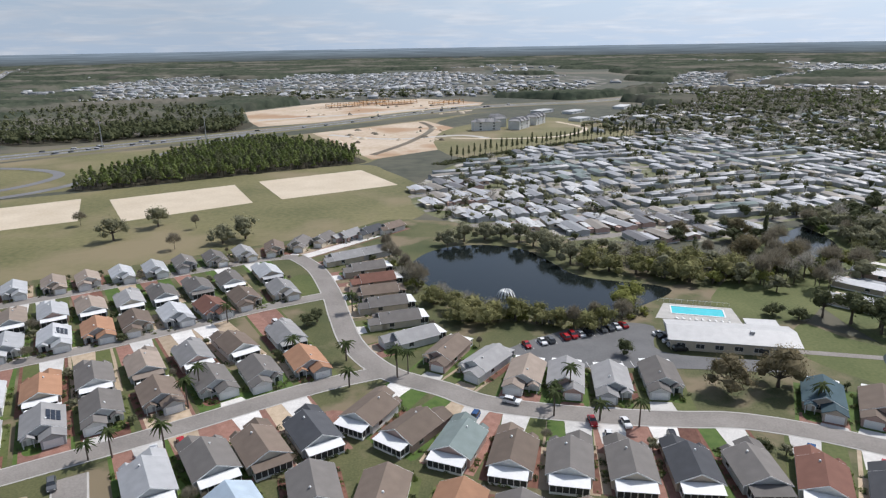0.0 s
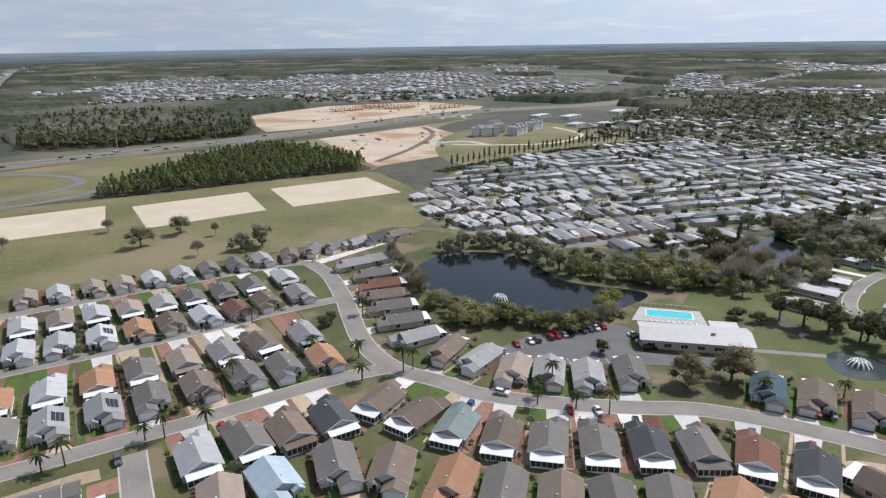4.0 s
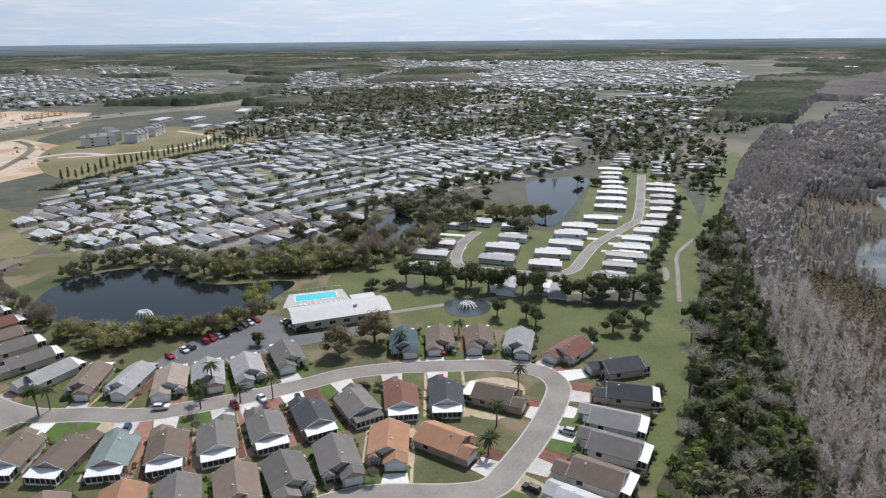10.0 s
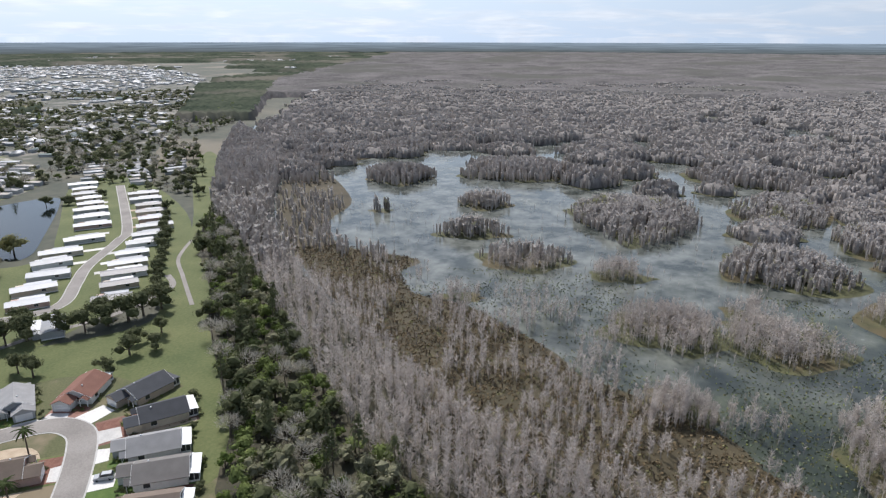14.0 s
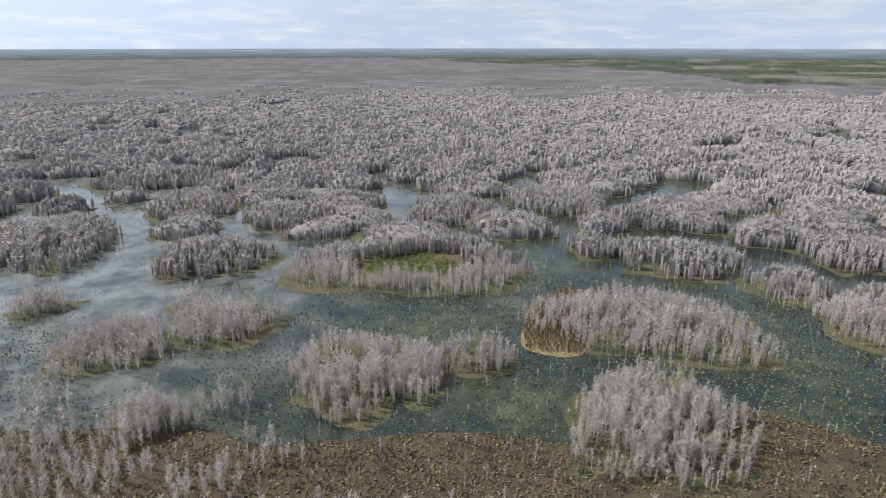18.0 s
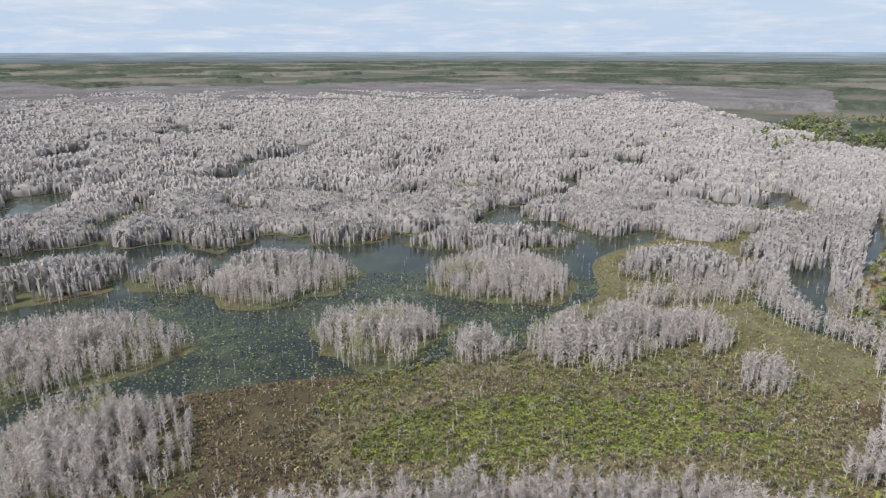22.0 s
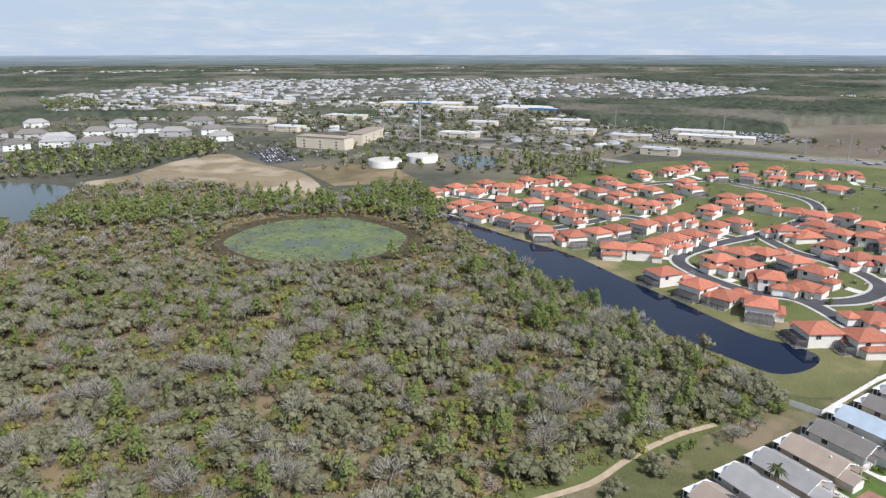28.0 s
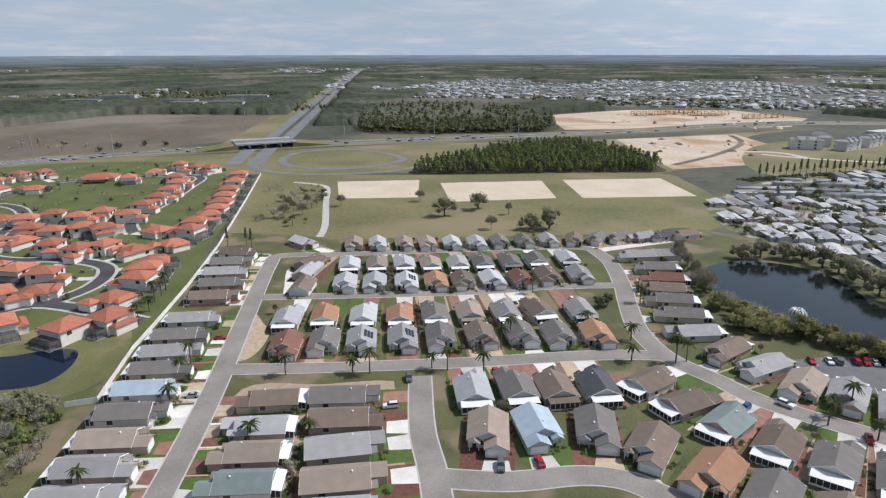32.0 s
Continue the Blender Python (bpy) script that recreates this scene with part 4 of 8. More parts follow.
# drives, beds and gravel patches in front of the houses
for i, (x, y, a, w, d, gx, gd, dist, road) in enumerate(HOUSES):
    r = rng.random()
    m = M_CONC if r < 0.6 else M_PAVER if r < 0.8 else M_GRAVEL
    kerb = dist - 3.3
    y0 = -kerb
    y1 = -d / 2 - gd + 0.1
    c, s = math.cos(a), math.sin(a)

    def out(px, py):
        return (x + px * c - py * s, y + px * s + py * c)

    if y0 < y1:
        dw = w * 0.3
        sheet("driveway", [out(gx - dw, y1), out(gx + dw, y1), out(gx + dw + 0.6, y0), out(gx - dw - 0.6, y0)], 0.1 + 0.0002 * (i % 9), m, soft=False, label={"d": "pale concrete driveway", "r": "red brick paver driveway", "t": "tan gravel driveway"}[m.name[0]] + " from the street to a garage", category="driveway")
    lot = rng.choice((M_GRAVEL, M_PAVER, M_GRAVEL, M_CONC, M_MULCH, M_VIVID) if road in ("west", "south") else (M_GRAVEL, M_VIVID, M_VIVID, M_GREEN, M_GRASS, M_PAVER, M_MULCH, M_GREEN))
    sheet("house_lot", [out(-w / 2 - 1.7, y0 + 0.2), out(w / 2 + 1.7, y0 + 0.2), out(w / 2 + 1.7, d / 2 + 3.6), out(-w / 2 - 1.7, d / 2 + 3.6)], 0.05 + 0.0004 * (i % 9), lot, soft=False, label={"t": "tan gravel", "d": "pale concrete", "w": "bright green grass", "l": "patchy lawn", "r": "red brick or mulch", "m": "mown green"}[lot.name[0]] + " plot round a house", category="yard")
    if rng.random() < 0.75 and y0 + 1.2 < y1:
        yard = rng.choice((M_GRAVEL, M_PAVER, M_VIVID, M_MULCH, M_MULCH, M_VIVID, M_GREEN, M_VIVID))
        sheet("front_yard", [out(-w / 2 - 0.8, y0 + 0.4), out(w / 2 + 0.8, y0 + 0.4), out(w / 2 + 0.8, -d / 2 - 0.5), out(-w / 2 - 0.8, -d / 2 - 0.5)], 0.066 + 0.0003 * (i % 9), yard, soft=False, label={"t": "tan gravel", "r": "red brick or mulch", "w": "green watered grass", "d": "pale concrete", "m": "mown green"}[yard.name[0]] + " front yard of a house", category="yard")
    if r > 0.15:
        ex = -gx * 1.2
        sheet("front_bed", [out(ex - 1.6, -d / 2 - 3.4), out(ex + 1.6, -d / 2 - 3.8), out(ex + 2.0, -d / 2 - 0.3), out(ex - 2.0, -d / 2 - 0.3)], 0.075 + 0.0002 * (i % 9), rng.choice((M_MULCH, M_GRAVEL, M_VIVID, M_VIVID, M_VIVID)), label="small front bed beside the house entrance", category="garden bed")
    if rng.random() < 0.85:
        side = rng.choice((-1, 1))
        sheet("side_yard", [out(side * (w / 2 + 0.1), -d / 2), out(side * (w / 2 + 1.9), -d / 2), out(side * (w / 2 + 2.1), d / 2 + 3), out(side * (w / 2 + 0.1), d / 2 + 3)], 0.06 + 0.0002 * (i % 9), rng.choice((M_GRAVEL, M_VIVID, M_VIVID, M_MULCH, M_GREEN)), soft=False, label="narrow side yard beside the house", category="yard")

for pts, m, word in (([(-128, 128), (-108, 141), (-92, 151), (-86, 146), (-62, 108), (-60, 92), (-88, 78), (-108, 92)], M_GRAVEL, "tan gravel"), ([(-168, 178), (-158, 172), (-146, 162), (-140, 146), (-146, 142), (-160, 164)], M_GRAVEL, "tan gravel"), ([(-60, 160), (-48, 172), (-30, 184), (-24, 176), (-44, 162), (-58, 152)], M_PAVER, "red paver"), ([(-78, 246), (-60, 252), (-50, 262), (-48, 280), (-60, 290), (-66, 276)], M_GREEN, "mown green"), ([(100, 150), (112, 148), (116, 140), (110, 132), (98, 128), (92, 138)], M_GRAVEL, "tan gravel"), ([(-178, 226), (-166, 214), (-156, 198), (-164, 194), (-174, 206), (-186, 224)], M_CONC, "pale concrete")):
    sheet("garden_ground", pts, 0.046, m, label=word + " garden ground between the houses", category="garden")

# ---- clubhouse with pool, car park, fountain ----
club = thing("clubhouse", 88, 219, radians(-12), label="low white clubhouse with a long white metal roof", category="clubhouse")
part("wall", made("wall", lambda bm: box(bm, -18, 18, -7, 7, 0, 3.6)), M_WALLS[1], club)
part("roof", made("roof", lambda bm: solid(bm, [(-19, -8, 3.5), (19, -8, 3.5), (19, 8, 3.5), (-19, 8, 3.5), (-19, -8, 3.75), (19, -8, 3.75), (19, 8, 3.75), (-19, 8, 3.75), (-19, 0, 5.4), (19, 0, 5.4)], ((0, 1, 2, 3), (0, 1, 5, 4), (2, 3, 7, 6), (4, 5, 9, 8), (6, 7, 8, 9), (4, 8, 7, 3, 0), (1, 2, 6, 9, 5)))), M_MOB[0], club)
for i in range(6):
    window(club, -15 + 5.5 * i, -7, 1.0, 0, 2.4, 1.4)
part("door", slab(1.8, 0.08, 2.2, 9, -7.04), M_GLASS, club)
part("roof_vent", slab(1.2, 1.2, 0.8, 6, -2, 4.9), M_METAL, club)
part("annex_wall", slab(9, 6, 2.8, 12, 11), M_WALLS[0], club)
part("annex_roof", slab(10, 7, 0.25, 12, 11, 2.8), M_MOB[0], club)
sheet("pool_terrace", [(72, 240), (79, 253), (101, 247), (99, 233)], 0.1, M_KERB, soft=False, label="pale concrete terrace round the swimming pool", category="terrace")
POOLW = mat("pool_water", (0.05, 0.5, 0.55), (0.08, 0.6, 0.66), 0.4, rough=0.05, at="World", spec=0.5)
pool = thing("swimming_pool", 88, 244.5, radians(-15), label="turquoise swimming pool with a white rim", category="pool")
part("water", slab(17, 6.5, 0.1, 0, 0, 0.06), POOLW, pool)
part("rim", made("rim", lambda bm: [box(bm, *b, 0.05, 0.24) for b in ((-9, 9, 3.25, 3.75), (-9, 9, -3.75, -3.25), (-9, -8.5, -3.25, 3.25), (8.5, 9, -3.25, 3.25))]), M_WHITE, pool)
wallp = thing("pool_fence", 88, 247, radians(-15), label="low white fence round the pool terrace", category="fence")
for i in range(13):
    part("post", slab(0.1, 0.1, 1.3, -12 + 2 * i, 5), M_TRIM, wallp)
part("rail", slab(24, 0.06, 0.1, 0, 5, 1.2), M_TRIM, wallp)
for i in range(9):
    u = thing("sun_lounger", 79 + 2.0 * i, 238.5 - 0.5 * i, rng.uniform(-0.4, 0.4), 0.1, label="pale plastic sun lounger on the pool terrace", category="lounger", group="pool loungers")
    part("bed", slab(0.65, 1.3, 0.08, 0, 0, 0.3), M_TRIM, u)
    part("backrest", slab(0.65, 0.6, 0.08), M_TRIM, u, at=pose(0, 0.85, 0.45, 40, 0, 0))
    for sx in (-0.28, 0.28):
        for sy in (-0.5, 0.5):
            part("leg", slab(0.05, 0.05, 0.3, sx, sy), M_TRIM, u)
PARK = [(18, 216), (34, 228), (52, 236), (69, 233), (66, 214), (100, 206), (98, 200), (70, 203), (40, 205), (24, 207)]
sheet("car_park", PARK, 0.13, mat("car_park_asphalt", (0.12, 0.12, 0.12), (0.17, 0.17, 0.17), 0.1, at="World", fine=20), label="grey asphalt car park beside the pond", category="car park")
for i in range(16):
    tagged(part("bay_line", slab(0.12, 5, 0.006), M_WHITE, at=pose(26 + 2.6 * i, 206.5 - 0.05 * i, 0.135, 0, 0, 4)), "white painted parking line", "line", kind="structure")
for i in range(14):
    tagged(part("bay_line", slab(0.12, 5, 0.006), M_WHITE, at=pose(24 + 2.6 * i, 219 + 1.05 * i, 0.135, 0, 0, 15)), "white painted parking line", "line", kind="structure")


def spray(name, x, y, r, h, label):
    f = thing(name, x, y, label=label, category="fountain")
    part("nozzle", slab(0.6, 0.6, 0.5), M_METAL, f)

    def jets(bm):
        for i in range(14):
            a = i * math.tau / 14
            pts = [(r * t * math.cos(a), r * t * math.sin(a), 0.3 + 4 * h * t * (1 - t)) for t in (0, 0.2, 0.4, 0.6, 0.8, 1.0)]
            for p, q in zip(pts, pts[1:]):
                s = Vector((-math.sin(a), math.cos(a), 0)) * (0.08 + 0.06 * math.hypot(q[0], q[1]))
                p0, q0 = Vector(p), Vector(q)
                solid(bm, [p0 - s, p0 + s, q0 + s, q0 - s], ((0, 1, 2, 3),))
    part("jets", made("jets", jets), M_WHITE, f, "white arcs of spray")
    return f


spray("fountain", 23, 262, 3.6, 2.2, "white spray fountain on the dark pond")
spray("fountain", 136, 201, 4.0, 1.6, "wide white spray fountain in a small basin")

# ---- white boundary wall ----
WALL = [Vector(q) for q in ((-358, 408), (-300, 324), (-240, 236), (-209, 186), (-189, 151), (-179, 133), (-160, 105), (-166, 99))]
bwall = thing("boundary_wall", 0, 0, label="long white vinyl boundary wall between two estates", category="wall")
tagged(bwall, kind="structure")
for a, b in zip(WALL, WALL[1:]):
    n = max(1, round((b - a).length / 6))
    for i in range(n):
        p, q = a.lerp(b, i / n), a.lerp(b, (i + 1) / n)
        ang = math.degrees(math.atan2(q.y - p.y, q.x - p.x))
        part("panel", HOUSE.setdefault("wp%.1f" % (q - p).length, slab((q - p).length - 0.2, 0.08, 1.8, (q - p).length / 2)), M_WHITE, bwall, at=pose(p.x, p.y, 0, 0, 0, ang))
        part("post", HOUSE.setdefault("wpost", slab(0.22, 0.22, 2.0)), M_WHITE, bwall, at=pose(p.x, p.y, 0, 0, 0, ang))

# ---- red-roofed estate ----


def villa_kit(v):
    k = {}
    k["wall"] = made("wall", lambda bm: box(bm, -4.6, 4.6, -5.5, 5.0, 0, 4.8))
    k["roof"] = made("roof", hip, -4.6, 4.6, -5.5, 5.0, 4.8, 7.0, 0.65)
    k["garage_wall"] = made("garage_wall", lambda bm: box(bm, -5.6, 0.2, -9.5, -5.5, 0, 2.8) if v == 0 else box(bm, -0.2, 5.6, -9.5, -5.5, 0, 2.8))
    k["garage_roof"] = made("garage_roof", hip, *((-5.6, 0.2) if v == 0 else (-0.2, 5.6)), -9.5, -5.0, 2.8, 4.3)
    gx = -2.7 if v == 0 else 2.7
    k["garage_door"] = slab(4.6, 0.06, 2.2, gx, -9.54)
    k["wing_wall"] = made("wing_wall", lambda bm: box(bm, 4.6, 7.4, -4, 4, 0, 2.8) if v == 0 else box(bm, -7.4, -4.6, -4, 4, 0, 2.8))
    k["wing_roof"] = made("wing_roof", hip, *((4.7, 7.4) if v == 0 else (-7.4, -4.7)), -4, 4, 2.8, 4.0)

    def cage(bm):
        # uprights stand at the edge, the top is drawn in
        for i in range(5):
            x = -4.5 + 9 * i / 4
            u = x * 0.8
            box(bm, x - 0.05, x + 0.05, 8.9, 9.0, 0, 2.0)
            box(bm, u - 0.05, u + 0.05, 5.0, 8.1, 2.75, 2.85)
            solid(bm, [(x - 0.05, 8.95, 2.0), (x + 0.05, 8.95, 2.0), (u + 0.05, 8.1, 2.85), (u - 0.05, 8.1, 2.85)], ((0, 1, 2, 3),))
        for yy in (6.5, 8.0):
            box(bm, -3.6, 3.6, yy, yy + 0.1, 2.76, 2.84)
    k["cage_frame"] = made("cage_frame", cage)
    k["cage_screen"] = made("cage_screen", lambda bm: solid(bm, [(-4.45, 5.02, 0.05), (4.45, 5.02, 0.05), (4.45, 8.95, 0.05), (-4.45, 8.95, 0.05), (-4.45, 5.02, 2.0), (4.45, 5.02, 2.0), (4.45, 8.95, 2.0), (-4.45, 8.95, 2.0), (-3.6, 5.02, 2.74), (3.6, 5.02, 2.74), (3.6, 8.1, 2.74), (-3.6, 8.1, 2.74)], ((1, 2, 6, 5), (2, 3, 7, 6), (3, 0, 4, 7), (5, 6, 10, 9), (6, 7, 11, 10), (7, 4, 8, 11), (8, 9, 10, 11))))
    k["terrace"] = made("terrace", lambda bm: box(bm, -4.6, 4.6, 5.0, 9.1, 0.0, 0.12))
    k["door"] = slab(1.1, 0.06, 2.2, -gx * 0.6, -5.54)
    return k


VILLA = [villa_kit(0), villa_kit(1)]


def villa(x, y, heading, v, single=False):
    k = VILLA[v]
    h = thing("villa", x, y, heading, 0.0, 1.12, label="white stucco villa with a red clay tile hip roof" if not single else "low white villa with red tile roof and dark pool cage", category="house", group="red-roofed villas")
    z = 2.0 if single else 0.0
    part("wall", k["wall"], M_STUCCO, h, at=pose(0, 0, -z) if single else None)
    part("roof", k["roof"], M_TILE, h, at=pose(0, 0, -z) if single else None)
    g = part("garage_wall", k["garage_wall"], M_STUCCO, h)
    part("garage_roof", k["garage_roof"], M_TILE, h)
    part("garage_door", k["garage_door"], M_TRIM, g)
    part("wing_wall", k["wing_wall"], M_STUCCO, h)
    part("wing_roof", k["wing_roof"], M_TILE, h)
    part("cage_frame", k["cage_frame"], M_SCREEN, h)
    part("cage_screen", k["cage_screen"], M_CAGE, h, "dark see-through screen cage over the back terrace")
    part("terrace", k["terrace"], M_KERB, h, "pale concrete back terrace")
    part("front_door", k["door"], M_GLASS, h)
    if not single:
        for xx in (-2.2, 2.2):
            plain_window(h, xx, -5.5, 3.1, 0)
    for s in (-1, 1):
        plain_window(h, s * 4.6, 2.0, 1.0 if single else 3.0, 90 * s)


VROADS = ([(-197, 152), (-245, 148), (-259, 129), (-282, 117), (-305, 117), (-327, 143), (-345, 174), (-369, 207), (-400, 240), (-440, 250), (-490, 225)],
          [(-245, 148), (-247, 169), (-258, 186), (-273, 192), (-297, 188), (-316, 178), (-345, 176)],
          [(-420, -20), (-381, 28), (-360, 56), (-372, 84), (-389, 112), (-372, 130), (-340, 160)],
          [(-470, -4), (-444, 18), (-433, 51), (-447, 77), (-462, 109), (-480, 140), (-498, 180), (-505, 225), (-480, 265)],
          [(-306, 240), (-327, 258), (-347, 300), (-372, 345), (-394, 379), (-420, 376), (-450, 350), (-480, 318)])
for i, pts in enumerate(VROADS):
    key = "villa%d" % i
    lines[key] = smooth(pts, False, 8)
    tagged(part("pavement", strip_mesh("pavement", lines[key], 4.6, 0.1 + 0.002 * i), M_KERB), "pale pavement along the villa street", "pavement", kind="structure")
    tagged(part("road", strip_mesh("road", lines[key], 3.1, 0.15 + 0.004 * i), M_TAR), "fresh dark asphalt street between red-roofed villas", "road", kind="structure")
VILLA_PLACES = (
    [(-330, 70), (-336, 84), (-342, 96), (-308, 85), (-305, 97), (-316, 110), (-324, 121), (-331, 133), (-353, 114), (-360, 128), (-368, 141), (-349, 153), (-357, 168), (-389, 166), (-404, 183)] ,
    [(-340, 55), (-359, 49), (-369, 41), (-380, 31), (-389, 21), (-405, 14), (-398, 29), (-372, 78), (-387, 72), (-409, 60), (-423, 43), (-410, 84), (-403, 94), (-389, 102)] ,
    [(-444, -6), (-458, 12), (-452, 27), (-472, 34), (-460, 44), (-469, 53), (-483, 66), (-488, 76), (-490, 89), (-447, 71), (-435, 83)] ,
    [(-455, 100), (-442, 110), (-486, 126), (-464, 128), (-455, 141), (-446, 148), (-430, 121), (-418, 129), (-401, 134), (-420, 152)] ,
    [(-512, 160), (-525, 188), (-533, 201), (-555, 223), (-475, 183), (-451, 178), (-503, 219), (-497, 239), (-488, 257), (-470, 268), (-458, 286), (-546, 255), (-528, 275), (-515, 294), (-515, 312), (-506, 326)] ,
    [(-422, 191), (-422, 209), (-399, 206), (-390, 220), (-370, 223), (-367, 237), (-340, 187), (-334, 197), (-348, 210), (-332, 212), (-325, 223), (-313, 227), (-348, 239), (-346, 253), (-327, 255), (-309, 195)] ,
    [(-269, 97), (-253, 106), (-246, 114), (-232, 122), (-208, 130), (-202, 143), (-222, 160), (-228, 178), (-236, 189), (-243, 200), (-260, 226), (-268, 246), (-287, 242), (-288, 130), (-280, 138), (-263, 141), (-256, 152), (-305, 147), (-304, 159), (-285, 163), (-270, 165), (-290, 196), (-284, 206), (-267, 210)] ,
    [(-340, 277), (-350, 298), (-362, 317), (-376, 338), (-395, 355), (-278, 259), (-282, 274), (-290, 289), (-300, 304), (-312, 319), (-324, 336), (-340, 359), (-359, 385), (-424, 337), (-436, 372), (-437, 399), (-414, 394), (-400, 398)] ,
)
n_villa = 0
for group in VILLA_PLACES:
    for x, y in group:
        dist, q, way = min((nearest_on(lines["villa%d" % i], x, y) for i in range(len(VROADS))), key=lambda b: b[0])
        f = (q - Vector((x, y))).normalized()
        villa(x, y, math.atan2(f.y, f.x) + math.pi / 2, n_villa % 2, rng.random() < 0.2)
        if dist < 30:
            c = Vector((x, y)) + f * 9.6
            t = Vector((-f.y, f.x))
            g = t * (-2.7 if n_villa % 2 == 0 else 2.7)
            e = q - f * 3.0
            if (e - c).dot(f) > 0.5:
                a, b = c - g, e - g
                sheet("driveway", [(a + t * 2.2)[:2], (a - t * 2.2)[:2], (b - t * 2.4)[:2], (b + t * 2.4)[:2]], 0.09 + 0.0003 * (n_villa % 7), M_CONC, soft=False, label="pale concrete driveway of a villa", category="driveway")
        n_villa += 1

# ---- mobile homes ----
MOBKIT = {}


def mob_kit(L, W):
    k = {}
    k["wall"] = made("wall", gabled_wall, W, -L / 2, L / 2, 2.5, 2.5 + W * 0.1)
    k["roof"] = made("roof", gable, W, -L / 2, L / 2, 2.5, 2.52 + W * 0.1, 0.3, 0.1)
    k["carport_roof"] = slab(3.4, L * 0.62, 0.12, W / 2 + 1.85, -L * 0.1, 2.35)
    k["post"] = slab(0.1, 0.1, 2.35)
    k["shed"] = slab(2.6, 3.0, 2.2, W / 2 + 1.6, L * 0.3)
    k["skirt"] = made("skirting", lambda bm: box(bm, -W / 2 - 0.04, W / 2 + 0.04, -L / 2 - 0.04, L / 2 + 0.04, 0, 0.5))
    return k


MOB_WORD = ("white", "grey", "silver", "tan", "dark grey")


def mobile_home(x, y, heading, kind=None):
    L, W = rng.choice(((17.0, 7.2), (15.0, 6.6), (19.0, 7.2)))
    if (L, W) not in MOBKIT:
        MOBKIT[L, W] = mob_kit(L, W)
    k = MOBKIT[L, W]
    i = rng.choice((0, 0, 1, 1, 2, 2, 3, 4, 4)) if kind is None else kind
    h = thing("mobile_home", x, y, heading, label="long low mobile home with a " + MOB_WORD[i] + " roof and a carport", category="mobile home", group="mobile homes")
    wall = rng.choice(M_WALLS)
    part("wall", k["wall"], wall, h)
    part("skirting", k["skirt"], M_TRIM, h)
    part("roof", k["roof"], M_MOB[i], h)
    part("carport_roof", k["carport_roof"], M_MOB[rng.choice((0, 0, 2, 1))], h)
    for yy in (-L * 0.38, L * 0.18):
        part("post", k["post"], M_TRIM, h, at=pose(W / 2 + 3.3, yy, 0))
    part("shed", k["shed"], wall, h)
    for yy in (-L * 0.2,):
        plain_window(h, -W / 2, yy, 1.2, -90, 1.5, 1.0)
    plain_window(h, 0, -L / 2, 1.2, 0, 1.5, 1.0)


def quads_of_box(w, d, h, r=0.0):
    """Walls and a low roof as six faces, for homes far off."""
    a, b = w / 2, d / 2
    v = [(-a, -b, 0), (a, -b, 0), (a, b, 0), (-a, b, 0), (-a, -b, h), (a, -b, h), (a, b, h), (-a, b, h), (0, -b, h + r), (0, b, h + r)]
    f = [(0, 1, 5, 4), (1, 2, 6, 5), (2, 3, 7, 6), (3, 0, 4, 7), (4, 8, 9, 7), (8, 5, 6, 9), (4, 5, 8, 8), (6, 7, 9, 9)]
    v += v[4:]
    f = [tuple(c for c in q) for q in f[:4]] + [tuple(c + 6 for c in q) for q in f[4:]]
    return np.array(v, float), np.array(f), np.array([0, 0, 0, 0, 1, 1, 0, 0])


def joined(name, kits, places, mats, **tags):
    """Many alike far-off things in one mesh. A place: kit, x, y, z, turn, size, height, shift of material."""
    V, F, I = [], [], []
    base = 0
    places = sorted(places, key=lambda p: p[0])
    for kit in sorted({p[0] for p in places}):
        v, f, mi = kits[kit]
        P = np.array([p[1:] for p in places if p[0] == kit], float)
        n, nv = len(P), len(v)
        c, s = np.cos(P[:, 3])[:, None], np.sin(P[:, 3])[:, None]
        X = (v[None, :, 0] * c - v[None, :, 1] * s) * P[:, 4:5] + P[:, 0:1]
        Y = (v[None, :, 0] * s + v[None, :, 1] * c) * P[:, 4:5] + P[:, 1:2]
        Z = v[None, :, 2] * P[:, 5:6] + P[:, 2:3]
        V.append(np.stack([X, Y, Z], 2).reshape(-1, 3))
        F.append((f[None] + (np.arange(n) * nv)[:, None, None]).reshape(-1, f.shape[1]) + base)
        I.append((mi[None] + np.where(mi[None] > 0, P[:, 6:7], 0)).reshape(-1))
        base += n * nv
    me = mesh_of(name, np.concatenate(V), np.concatenate(F), mats, np.concatenate(I).astype(np.int32))
    return tagged(new(name, me), kind=tags.pop("kind", "stuff"), **tags)


# the loop street: long sides across the way to the swamp
for x, y in ((194, 301), (169, 275), (156, 263), (143, 247), (209, 298), (221, 279), (207, 263), (192, 252), (179, 239), (237, 251), (223, 239), (207, 231), (193, 220)):
    mobile_home(x, y, radians(rng.choice((40, 44, 48))), rng.choice((0, 2, 1, 2)))
for x, y in ((162, 208), (178, 193)):
    mobile_home(x, y, radians(132), 1)
for x, y in ((386, 368), (373, 355), (361, 343), (350, 331), (338, 319), (326, 308), (312, 295), (297, 281), (273, 265), (251, 259)):
    mobile_home(x, y, radians(44 + rng.uniform(-4, 4)), rng.choice((0, 2, 2, 1)))
for x, y in ((372, 306), (359, 294), (345, 281), (332, 269), (319, 257), (305, 246), (290, 237), (275, 231), (259, 224), (246, 216), (234, 208), (221, 200), (206, 191)):
    mobile_home(x, y, radians(40 + rng.uniform(-4, 4)), rng.choice((1, 4, 2, 1)))
